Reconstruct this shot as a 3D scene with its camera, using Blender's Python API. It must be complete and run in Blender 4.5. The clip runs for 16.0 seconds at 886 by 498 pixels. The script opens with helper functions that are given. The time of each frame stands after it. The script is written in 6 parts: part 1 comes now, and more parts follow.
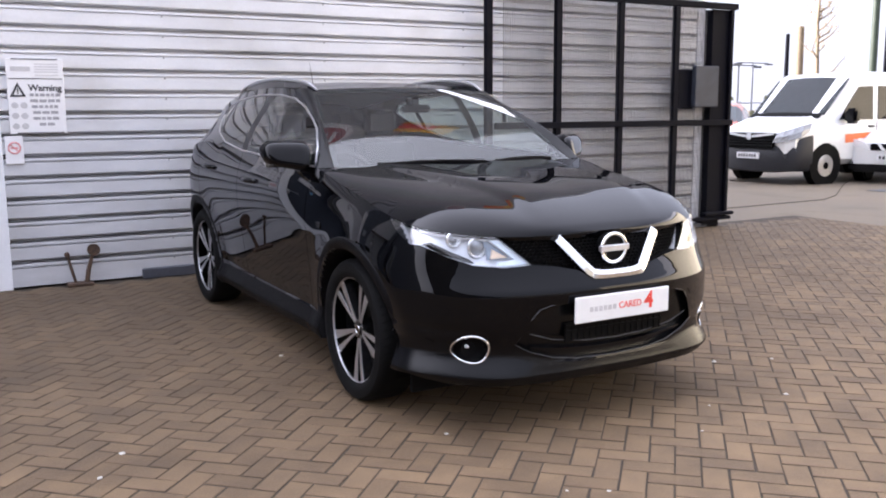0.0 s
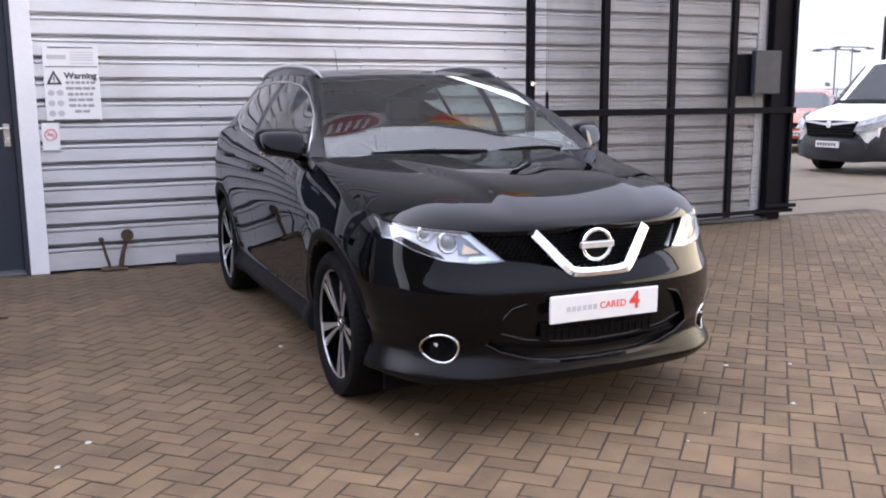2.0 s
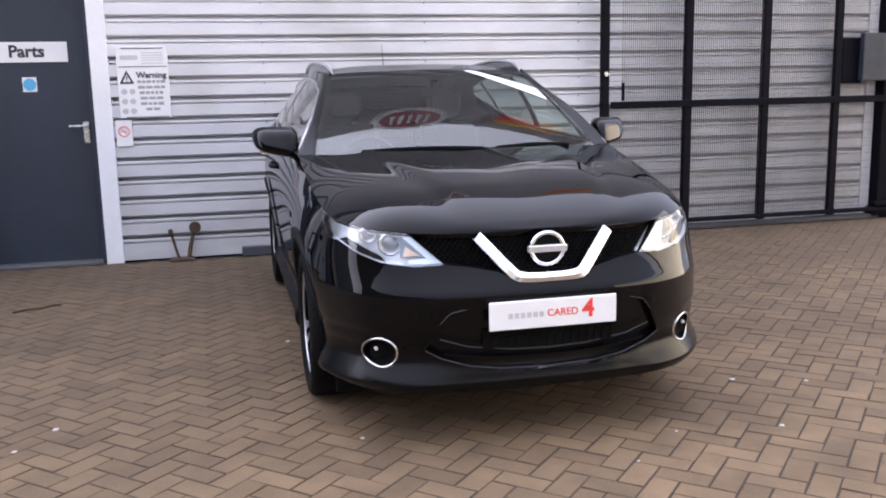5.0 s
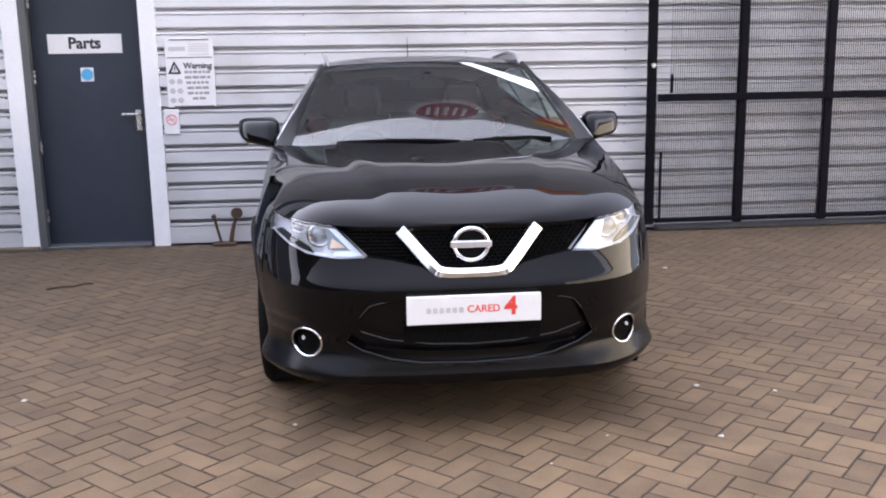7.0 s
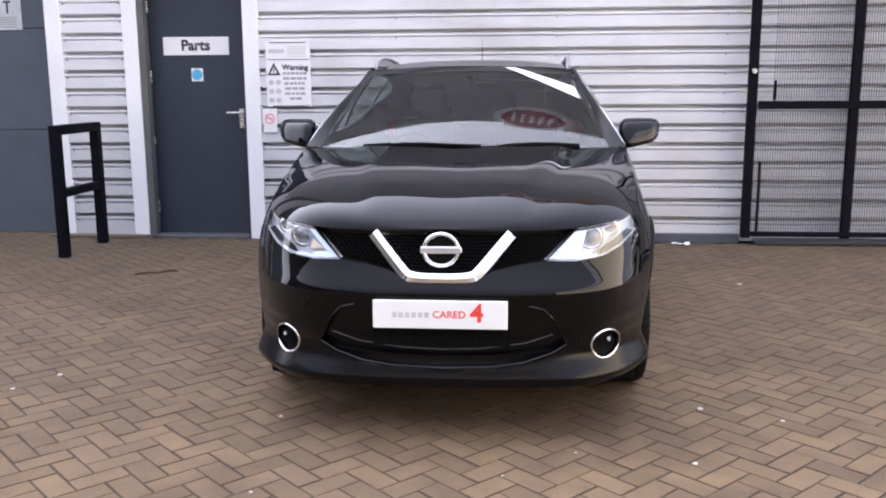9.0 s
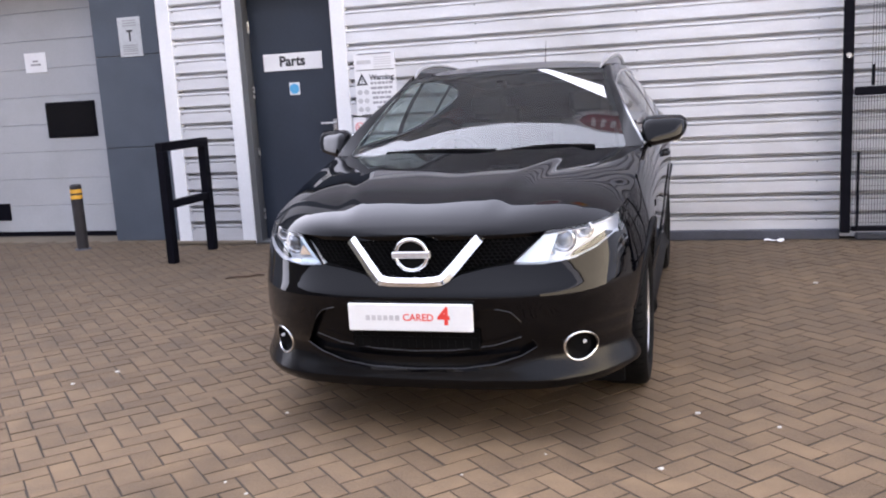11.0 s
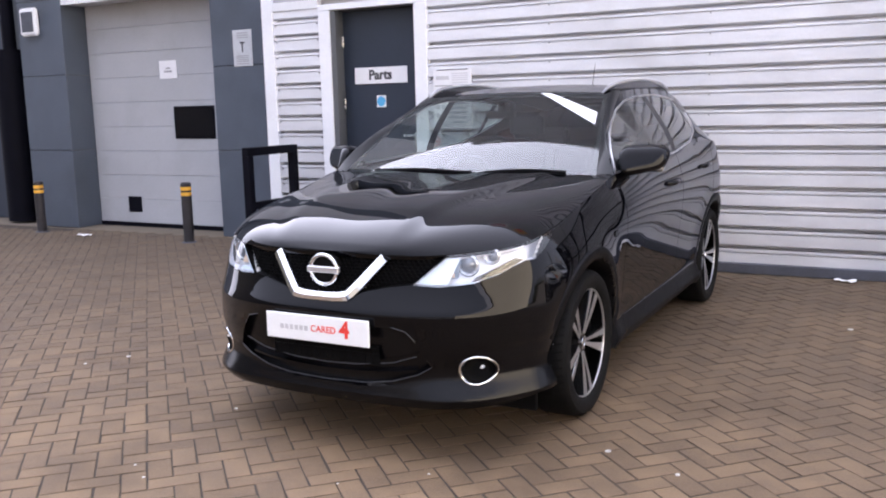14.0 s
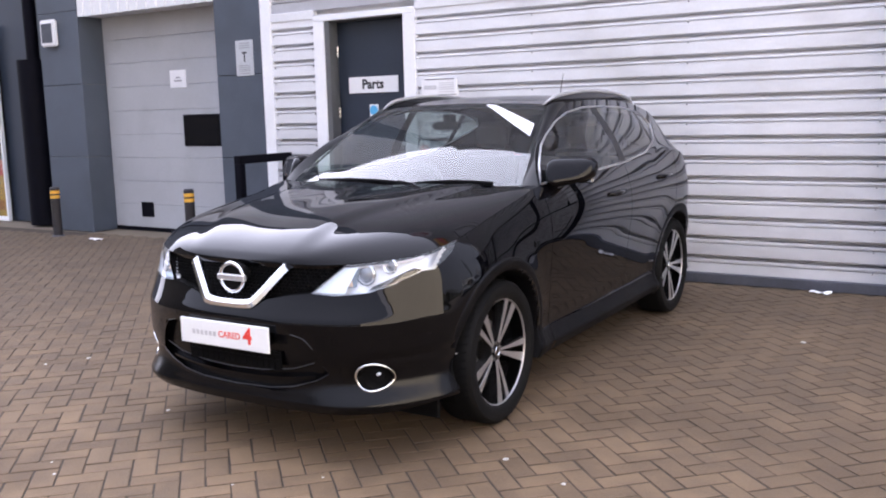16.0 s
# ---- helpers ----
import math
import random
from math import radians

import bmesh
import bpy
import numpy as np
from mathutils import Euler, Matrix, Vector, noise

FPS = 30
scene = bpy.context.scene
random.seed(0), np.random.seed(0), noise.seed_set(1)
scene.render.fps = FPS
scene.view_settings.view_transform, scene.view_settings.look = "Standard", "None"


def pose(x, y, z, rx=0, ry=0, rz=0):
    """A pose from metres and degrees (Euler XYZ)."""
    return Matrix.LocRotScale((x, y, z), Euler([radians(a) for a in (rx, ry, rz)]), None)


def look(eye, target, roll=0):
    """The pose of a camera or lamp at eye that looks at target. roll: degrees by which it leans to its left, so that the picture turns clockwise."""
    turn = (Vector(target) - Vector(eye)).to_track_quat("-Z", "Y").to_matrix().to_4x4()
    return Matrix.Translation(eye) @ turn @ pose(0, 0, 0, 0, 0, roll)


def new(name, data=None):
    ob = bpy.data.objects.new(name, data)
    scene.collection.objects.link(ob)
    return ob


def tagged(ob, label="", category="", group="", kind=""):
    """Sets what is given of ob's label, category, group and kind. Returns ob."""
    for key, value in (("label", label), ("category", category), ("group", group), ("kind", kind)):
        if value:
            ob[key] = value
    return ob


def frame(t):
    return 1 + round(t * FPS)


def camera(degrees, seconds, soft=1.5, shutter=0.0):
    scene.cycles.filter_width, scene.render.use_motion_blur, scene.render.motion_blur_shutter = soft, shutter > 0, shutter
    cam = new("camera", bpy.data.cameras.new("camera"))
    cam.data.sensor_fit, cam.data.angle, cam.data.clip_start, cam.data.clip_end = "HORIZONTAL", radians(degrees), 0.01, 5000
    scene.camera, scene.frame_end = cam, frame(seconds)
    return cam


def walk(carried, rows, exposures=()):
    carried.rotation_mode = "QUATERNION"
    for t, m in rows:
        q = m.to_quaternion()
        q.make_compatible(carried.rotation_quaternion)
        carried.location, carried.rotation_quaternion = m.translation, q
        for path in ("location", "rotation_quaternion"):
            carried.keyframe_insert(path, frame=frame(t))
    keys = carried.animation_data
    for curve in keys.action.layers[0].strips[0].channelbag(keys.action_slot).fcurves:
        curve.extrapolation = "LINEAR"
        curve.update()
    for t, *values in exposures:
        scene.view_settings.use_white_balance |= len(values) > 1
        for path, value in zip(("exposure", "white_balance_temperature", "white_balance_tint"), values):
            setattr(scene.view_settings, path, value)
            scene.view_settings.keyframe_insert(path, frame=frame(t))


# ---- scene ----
cam = camera(52.6, 16.0, soft=2.0)
PATH = [
    (0, (-0.703, 0.083, 1.37), (0.27, 1.804, 1.067), -0.4),
    (0.5, (-0.629, 0.07, 1.363), (0.29, 1.815, 1.03), -0.5),
    (1, (-0.526, 0.095, 1.362), (0.387, 1.847, 1.053), -0.9),
    (1.5, (-0.399, 0.088, 1.372), (0.476, 1.858, 1.057), -1.4),
    (2, (-0.207, 0.002, 1.375), (0.59, 1.806, 1.044), -0.4),
    (2.5, (-0.076, -0.034, 1.375), (0.646, 1.798, 1.027), -0.8),
    (3, (0.06, -0.029, 1.382), (0.769, 1.815, 1.068), -0.1),
    (3.5, (0.188, -0.049, 1.389), (0.859, 1.81, 1.084), -0.6),
    (4, (0.367, -0.138, 1.383), (0.959, 1.746, 1.066), 0.3),
    (4.2, (0.419, -0.144, 1.392), (0.976, 1.747, 1.056), -0.3),
    (6.3, (1.108, -0.225, 1.393), (1.438, 1.717, 1.048), -0.4),
    (6.5, (1.192, -0.22, 1.386), (1.487, 1.727, 1.037), -0.7),
    (7, (1.394, -0.304, 1.396), (1.59, 1.653, 1.03), -1.0),
    (7.5, (1.597, -0.362, 1.406), (1.693, 1.595, 1.004), -0.8),
    (8, (1.754, -0.307, 1.392), (1.764, 1.661, 1.032), -0.5),
    (8.5, (1.92, -0.299, 1.416), (1.873, 1.667, 1.051), -0.8),
    (8.7, (2.014, -0.323, 1.407), (1.914, 1.642, 1.044), -0.7),
    (10.8, (2.874, -0.316, 1.423), (2.361, 1.586, 1.079), -2.4),
    (11, (2.956, -0.282, 1.425), (2.404, 1.608, 1.075), -3.3),
    (11.5, (3.153, -0.231, 1.431), (2.536, 1.64, 1.085), -1.2),
    (12, (3.376, -0.182, 1.434), (2.64, 1.648, 1.103), -2.3),
    (12.5, (3.525, -0.14, 1.439), (2.683, 1.644, 1.108), -2.5),
    (13, (3.626, -0.009, 1.415), (2.756, 1.767, 1.119), -0.6),
    (13.5, (3.807, 0.03, 1.445), (2.915, 1.793, 1.134), -1.5),
    (14, (4.037, 0.042, 1.442), (3.104, 1.784, 1.129), -1.4),
    (14.5, (4.161, 0.102, 1.426), (3.222, 1.84, 1.117), -1.7),
    (15, (4.295, 0.199, 1.45), (3.37, 1.943, 1.132), 0.2),
    (15.5, (4.487, 0.253, 1.441), (3.5, 1.961, 1.112), -0.2),
    (16, (4.634, 0.283, 1.46), (3.6, 1.968, 1.162), -1.4),
]
walk(cam, [(t, look(eye, target, roll)) for t, eye, target, roll in PATH], exposures=((0, 2.08, 6090, 18.5), (4, 2.07, 6030, 19.5), (7, 2.13, 6050, 19), (10, 2.17, 6080, 19), (16, 2.15, 5960, 21.5)))

# ---- world and light ----
SUN_AZ, SUN_EL = radians(-48), radians(25)
world = bpy.data.worlds.new("sky")
scene.world = world
world.use_nodes = True
wn = world.node_tree
wn.nodes.clear()
sky = wn.nodes.new("ShaderNodeTexSky")
sky.sky_type = "NISHITA"
sky.sun_disc = False
sky.sun_elevation, sky.sun_rotation = SUN_EL, SUN_AZ
sky.air_density, sky.dust_density, sky.ozone_density = 1.0, 6.0, 1.0
cloud = wn.nodes.new("ShaderNodeMixRGB")
cloud.inputs[0].default_value = 0.72
cloud.inputs[2].default_value = (6.5, 6.7, 7.2, 1)
bgn = wn.nodes.new("ShaderNodeBackground")
bgn.inputs["Strength"].default_value = 0.06
won = wn.nodes.new("ShaderNodeOutputWorld")
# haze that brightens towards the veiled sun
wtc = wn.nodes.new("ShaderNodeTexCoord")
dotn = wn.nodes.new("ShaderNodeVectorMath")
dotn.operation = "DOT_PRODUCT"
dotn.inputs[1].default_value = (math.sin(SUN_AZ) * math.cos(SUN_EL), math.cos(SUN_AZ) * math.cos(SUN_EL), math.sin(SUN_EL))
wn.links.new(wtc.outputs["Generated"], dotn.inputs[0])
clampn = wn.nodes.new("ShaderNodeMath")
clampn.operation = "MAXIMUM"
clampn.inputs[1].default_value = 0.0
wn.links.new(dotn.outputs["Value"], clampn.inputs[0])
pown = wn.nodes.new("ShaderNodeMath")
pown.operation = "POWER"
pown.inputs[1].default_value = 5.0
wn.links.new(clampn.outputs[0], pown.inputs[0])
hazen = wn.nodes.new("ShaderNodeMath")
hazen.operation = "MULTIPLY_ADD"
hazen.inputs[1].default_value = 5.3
# an overcast veil, brightest overhead
upn = wn.nodes.new("ShaderNodeSeparateXYZ")
wn.links.new(wtc.outputs["Generated"], upn.inputs[0])
sqn = wn.nodes.new("ShaderNodeMath")
sqn.operation = "POWER"
sqn.inputs[1].default_value = 3.0
zmax = wn.nodes.new("ShaderNodeMath")
zmax.operation = "MAXIMUM"
zmax.inputs[1].default_value = 0.0
wn.links.new(upn.outputs["Z"], zmax.inputs[0])
wn.links.new(zmax.outputs[0], sqn.inputs[0])
veil = wn.nodes.new("ShaderNodeMath")
veil.operation = "MULTIPLY_ADD"
veil.inputs[1].default_value, veil.inputs[2].default_value = 2.2, 0.90
wn.links.new(sqn.outputs[0], veil.inputs[0])
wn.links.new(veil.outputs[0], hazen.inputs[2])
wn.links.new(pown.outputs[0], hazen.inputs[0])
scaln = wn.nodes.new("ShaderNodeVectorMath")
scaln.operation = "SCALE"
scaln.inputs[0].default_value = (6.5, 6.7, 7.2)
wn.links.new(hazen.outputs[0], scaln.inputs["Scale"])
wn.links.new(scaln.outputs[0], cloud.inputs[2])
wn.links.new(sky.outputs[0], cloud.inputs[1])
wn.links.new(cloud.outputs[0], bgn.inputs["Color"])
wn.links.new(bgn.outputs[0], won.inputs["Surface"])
sun = new("sun", bpy.data.lights.new("sun", "SUN"))
sun.data.energy, sun.data.angle, sun.data.color = 5.0, radians(2), (1.0, 0.93, 0.82)
sun.matrix_world = look((0, 0, 0), (-math.sin(SUN_AZ) * math.cos(SUN_EL), -math.cos(SUN_AZ) * math.cos(SUN_EL), -math.sin(SUN_EL)))


# ---- materials ----
def mat(name, col, rough=0.5, metal=0.0, var=0.12, scale=6.0, bump=0.0, bscale=60.0, coat=0.0, alt=None, spec=0.5, stain=0.0, per=0.0):
    """Principled surface: colour varied at a large and a small scale, worn roughness and fine relief, in metres."""
    m = bpy.data.materials.new(name)
    m.use_nodes = True
    nt = m.node_tree
    b = nt.nodes["Principled BSDF"]
    tc = nt.nodes.new("ShaderNodeTexCoord")
    geo = nt.nodes.new("ShaderNodeNewGeometry")
    n1 = nt.nodes.new("ShaderNodeTexNoise")
    n1.inputs["Scale"].default_value, n1.inputs["Detail"].default_value = scale, 6
    n2 = nt.nodes.new("ShaderNodeTexNoise")
    n2.inputs["Scale"].default_value, n2.inputs["Detail"].default_value = bscale, 3
    for n in (n1, n2):
        nt.links.new(geo.outputs["Position"], n.inputs["Vector"])
    lo = tuple(max(0.0, c * (1 - var * 1.6)) for c in col) + (1,)
    hi = tuple(min(1.0, c * (1 + var)) for c in (alt or col)) + (1,)
    ramp = nt.nodes.new("ShaderNodeValToRGB")
    ramp.color_ramp.elements[0].position, ramp.color_ramp.elements[1].position = 0.3, 0.7
    ramp.color_ramp.elements[0].color, ramp.color_ramp.elements[1].color = lo, hi
    mixf = nt.nodes.new("ShaderNodeMath")
    mixf.operation = "MULTIPLY_ADD"
    mixf.inputs[1].default_value = 0.4
    nt.links.new(n2.outputs[0], mixf.inputs[0])
    sc = nt.nodes.new("ShaderNodeMath")
    sc.operation = "MULTIPLY"
    sc.inputs[1].default_value = 0.6
    nt.links.new(n1.outputs[0], sc.inputs[0])
    nt.links.new(sc.outputs[0], mixf.inputs[2])
    last = mixf.outputs[0]
    if per:
        oi = nt.nodes.new("ShaderNodeObjectInfo")
        isl = nt.nodes.new("ShaderNodeMath")
        isl.operation = "ADD"
        fr = nt.nodes.new("ShaderNodeMath")
        fr.operation = "FRACT"
        nt.links.new(oi.outputs["Random"], isl.inputs[0])
        nt.links.new(geo.outputs["Random Per Island"], isl.inputs[1])
        nt.links.new(isl.outputs[0], fr.inputs[0])
        pm = nt.nodes.new("ShaderNodeMath")
        pm.operation = "MULTIPLY_ADD"
        pm.inputs[1].default_value = per
        ps = nt.nodes.new("ShaderNodeMath")
        ps.operation = "SUBTRACT"
        ps.inputs[1].default_value = per / 2
        nt.links.new(fr.outputs[0], pm.inputs[0])
        nt.links.new(last, pm.inputs[2])
        nt.links.new(pm.outputs[0], ps.inputs[0])
        last = ps.outputs[0]
    nt.links.new(last, ramp.inputs[0])
    colour = ramp.outputs[0]
    if stain:
        n3 = nt.nodes.new("ShaderNodeTexNoise")
        n3.inputs["Scale"].default_value, n3.inputs["Detail"].default_value = 1.3, 8
        nt.links.new(geo.outputs["Position"], n3.inputs["Vector"])
        r3 = nt.nodes.new("ShaderNodeValToRGB")
        r3.color_ramp.elements[0].position, r3.color_ramp.elements[1].position = 0.52, 0.72
        r3.color_ramp.elements[0].color, r3.color_ramp.elements[1].color = (0, 0, 0, 1), (stain, stain, stain, 1)
        nt.links.new(n3.outputs[0], r3.inputs[0])
        mx = nt.nodes.new("ShaderNodeMixRGB")
        mx.inputs[2].default_value = (col[0] * 0.45, col[1] * 0.43, col[2] * 0.38, 1)
        nt.links.new(r3.outputs[0], mx.inputs[0])
        nt.links.new(colour, mx.inputs[1])
        colour = mx.outputs[0]
    nt.links.new(colour, b.inputs["Base Color"])
    rr = nt.nodes.new("ShaderNodeMapRange")
    rr.inputs["To Min"].default_value, rr.inputs["To Max"].default_value = max(0.0, rough * 0.85), min(1.0, rough * 1.15)
    nt.links.new(n1.outputs[0], rr.inputs["Value"])
    nt.links.new(rr.outputs[0], b.inputs["Roughness"])
    b.inputs["Metallic"].default_value = metal
    b.inputs["Specular IOR Level"].default_value = spec
    if coat:
        b.inputs["Coat Weight"].default_value, b.inputs["Coat Roughness"].default_value = coat, 0.015
    if bump:
        bp = nt.nodes.new("ShaderNodeBump")
        bp.inputs["Strength"].default_value, bp.inputs["Distance"].default_value = bump, 0.004
        nt.links.new(n2.outputs[0], bp.inputs["Height"])
        nt.links.new(bp.outputs[0], b.inputs["Normal"])
    return m


def glass(name, tint, rough=0.0):
    m = bpy.data.materials.new(name)
    m.use_nodes = True
    b = m.node_tree.nodes["Principled BSDF"]
    b.inputs["Base Color"].default_value = (*tint, 1)
    b.inputs["Roughness"].default_value = rough
    b.inputs["Transmission Weight"].default_value = 1.0
    b.inputs["IOR"].default_value = 1.45
    return m


def thin_glass(name, tint, gloss=1.0, f0=0.09, power=4.6):
    """A thin pane: clear tinted light through it, and a mirror that strengthens towards grazing."""
    m = bpy.data.materials.new(name)
    m.use_nodes = True
    nt = m.node_tree
    nt.nodes.clear()
    tr = nt.nodes.new("ShaderNodeBsdfTransparent")
    tr.inputs[0].default_value = (*tint, 1)
    gl = nt.nodes.new("ShaderNodeBsdfGlossy")
    gl.inputs["Roughness"].default_value = 0.01
    gl.inputs["Color"].default_value = (gloss, gloss, gloss, 1)
    lw = nt.nodes.new("ShaderNodeLayerWeight")
    lw.inputs["Blend"].default_value = 0.5
    pw = nt.nodes.new("ShaderNodeMath")
    pw.operation = "POWER"
    pw.inputs[1].default_value = power
    nt.links.new(lw.outputs["Facing"], pw.inputs[0])
    fr = nt.nodes.new("ShaderNodeMath")
    fr.operation = "MULTIPLY_ADD"
    fr.inputs[1].default_value, fr.inputs[2].default_value = 1.0 - f0, f0
    nt.links.new(pw.outputs[0], fr.inputs[0])
    mx = nt.nodes.new("ShaderNodeMixShader")
    o = nt.nodes.new("ShaderNodeOutputMaterial")
    nt.links.new(fr.outputs[0], mx.inputs[0])
    nt.links.new(tr.outputs[0], mx.inputs[1])
    nt.links.new(gl.outputs[0], mx.inputs[2])
    nt.links.new(mx.outputs[0], o.inputs[0])
    return m


M_CLAD = mat("white_coated_steel", (0.74, 0.75, 0.785), 0.42, 0.0, 0.05, 1.5, 0.03, 40, stain=0.35)
# streaks of grime, and a greying of the sheets that grows towards the ground
def grime(m, top, colour, most):
    nt = m.node_tree
    b = nt.nodes["Principled BSDF"]
    geo = nt.nodes.new("ShaderNodeNewGeometry")
    mp = nt.nodes.new("ShaderNodeMapping")
    mp.inputs["Scale"].default_value = (1.1, 1.0, 5.0)
    nz = nt.nodes.new("ShaderNodeTexNoise")
    nz.inputs["Scale"].default_value, nz.inputs["Detail"].default_value = 1.6, 9
    sx = nt.nodes.new("ShaderNodeSeparateXYZ")
    hr = nt.nodes.new("ShaderNodeMapRange")
    hr.inputs["From Min"].default_value, hr.inputs["From Max"].default_value = top, 0.0
    hr.inputs["To Min"].default_value, hr.inputs["To Max"].default_value = -0.35, 0.42
    hr.clamp = False
    ad = nt.nodes.new("ShaderNodeMath")
    ad.use_clamp = True
    ml = nt.nodes.new("ShaderNodeMath")
    ml.operation = "MULTIPLY"
    ml.inputs[1].default_value = most
    mx = nt.nodes.new("ShaderNodeMixRGB")
    mx.inputs[2].default_value = (*colour, 1)
    old = b.inputs["Base Color"].links[0].from_socket
    nt.links.new(geo.outputs["Position"], mp.inputs[0])
    nt.links.new(mp.outputs[0], nz.inputs["Vector"])
    nt.links.new(geo.outputs["Position"], sx.inputs[0])
    nt.links.new(sx.outputs["Z"], hr.inputs["Value"])
    nt.links.new(nz.outputs[0], ad.inputs[0])
    nt.links.new(hr.outputs[0], ad.inputs[1])
    nt.links.new(ad.outputs[0], ml.inputs[0])
    nt.links.new(ml.outputs[0], mx.inputs[0])
    nt.links.new(old, mx.inputs[1])
    nt.links.new(mx.outputs[0], b.inputs["Base Color"])


grime(M_CLAD, 2.0, (0.30, 0.30, 0.31), 0.58)
M_TRIM = mat("white_trim_steel", (0.80, 0.81, 0.84), 0.4, 0.0, 0.05, 2, 0.02, 50)
M_UPPER = mat("pale_grey_steel", (0.70, 0.71, 0.73), 0.45, 0.0, 0.06, 2, 0.03, 40)
M_UPPER2 = mat("slate_grey_steel", (0.40, 0.405, 0.43), 0.45, 0.0, 0.08, 2, 0.03, 40)
M_PIER = mat("blue_grey_panel", (0.072, 0.087, 0.112), 0.5, 0.0, 0.1, 3, 0.05, 60, stain=0.3)
M_ROLLER = mat("grey_shutter_paint", (0.40, 0.41, 0.43), 0.5, 0.0, 0.07, 1.5, 0.04, 70, stain=0.3)
M_DOOR = mat("dark_blue_grey_paint", (0.025, 0.034, 0.052), 0.42, 0.0, 0.12, 3, 0.03, 60)
M_REVEAL = mat("grey_frame_paint", (0.10, 0.105, 0.11), 0.5, 0.0, 0.1, 4)
M_BLACK = mat("black_gate_paint", (0.004, 0.004, 0.0075), 0.65, 0.0, 0.25, 8, 0.1, 90, spec=0.08)
M_WIRE = mat("dull_grey_wire", (0.10, 0.10, 0.11), 0.5, 0.3, 0.15, 12)
M_BOXG = mat("grey_box_metal", (0.085, 0.092, 0.11), 0.5, 0.4, 0.15, 8)
M_GUARD = mat("dark_perforated_steel", (0.035, 0.040, 0.055), 0.6, 0.2, 0.25, 10, 0.6, 120)
M_BOLLARD = mat("weathered_black_paint", (0.022, 0.019, 0.021), 0.6, 0.0, 0.35, 14, 0.2, 90)
M_YELLOW = mat("yellow_band", (0.80, 0.42, 0.04), 0.5, 0.0, 0.12, 20)
M_PAPER = mat("white_sign", (0.80, 0.80, 0.82), 0.45, 0.0, 0.03, 8)
M_CHIP = mat("pale_grit", (0.50, 0.48, 0.44), 0.7, 0.0, 0.2, 90)
M_INK = mat("black_print", (0.03, 0.03, 0.035), 0.6, 0.0, 0.1, 8)
M_GREYINK = mat("grey_print", (0.33, 0.33, 0.35), 0.6, 0.0, 0.1, 8)
M_REDINK = mat("red_print", (0.72, 0.05, 0.035), 0.5, 0.0, 0.05, 8)
M_PINKINK = mat("faded_red_print", (0.75, 0.30, 0.30), 0.5, 0.0, 0.05, 8)
M_BLUE = mat("blue_sticker", (0.10, 0.42, 0.72), 0.4, 0.0, 0.04, 20)
M_STEEL = mat("satin_steel", (0.62, 0.62, 0.62), 0.28, 0.9, 0.05, 20)
M_RUST = mat("rusty_iron", (0.050, 0.034, 0.024), 0.8, 0.1, 0.4, 30, 0.5, 120, alt=(0.085, 0.050, 0.032))
M_KERB = mat("dark_painted_plinth", (0.06, 0.065, 0.085), 0.6, 0.0, 0.2, 5, 0.2, 60, stain=0.4)
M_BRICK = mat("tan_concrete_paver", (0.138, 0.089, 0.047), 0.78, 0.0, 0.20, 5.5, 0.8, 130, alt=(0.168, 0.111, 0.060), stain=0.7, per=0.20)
def shade_and_moss(m, colour, most):
    """Mossy, ragged dirt on paving; shade by wall and door put into the colour."""
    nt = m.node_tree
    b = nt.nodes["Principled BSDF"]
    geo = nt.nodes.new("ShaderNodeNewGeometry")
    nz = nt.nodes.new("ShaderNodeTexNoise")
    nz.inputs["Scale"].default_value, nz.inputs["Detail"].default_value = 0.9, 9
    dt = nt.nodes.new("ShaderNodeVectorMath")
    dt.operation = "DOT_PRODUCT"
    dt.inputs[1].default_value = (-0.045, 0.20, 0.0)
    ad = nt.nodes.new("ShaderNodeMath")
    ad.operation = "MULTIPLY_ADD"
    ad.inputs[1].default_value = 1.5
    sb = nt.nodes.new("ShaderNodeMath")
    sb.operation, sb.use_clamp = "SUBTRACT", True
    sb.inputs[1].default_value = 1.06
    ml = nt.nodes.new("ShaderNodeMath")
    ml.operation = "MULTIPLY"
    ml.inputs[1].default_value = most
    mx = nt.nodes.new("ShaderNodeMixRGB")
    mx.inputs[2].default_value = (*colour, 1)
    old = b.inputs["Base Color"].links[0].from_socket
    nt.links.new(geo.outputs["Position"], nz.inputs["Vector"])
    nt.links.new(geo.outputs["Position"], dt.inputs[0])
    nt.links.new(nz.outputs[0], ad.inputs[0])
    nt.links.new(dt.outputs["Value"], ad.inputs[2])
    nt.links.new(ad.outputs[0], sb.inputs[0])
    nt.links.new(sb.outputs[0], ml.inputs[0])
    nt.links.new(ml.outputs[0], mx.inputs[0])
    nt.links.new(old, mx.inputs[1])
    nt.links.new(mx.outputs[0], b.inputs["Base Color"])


shade_and_moss(M_BRICK, (0.052, 0.036, 0.022), 0.60)
M_SAND = mat("dark_joint_sand", (0.042, 0.030, 0.020), 0.95, 0.0, 0.3, 12, 0.5, 200)
M_YARD = mat("worn_yard_paving", (0.140, 0.112, 0.080), 0.75, 0.0, 0.16, 0.8, 0.3, 60, stain=0.5)
M_DARKIN = mat("dark_interior", (0.012, 0.012, 0.013), 0.8, 0.0, 0.2, 8)
M_WINDOW = mat("dark_window_glass", (0.006, 0.006, 0.008), 0.05, 0.0, 0.1, 4, spec=0.35)


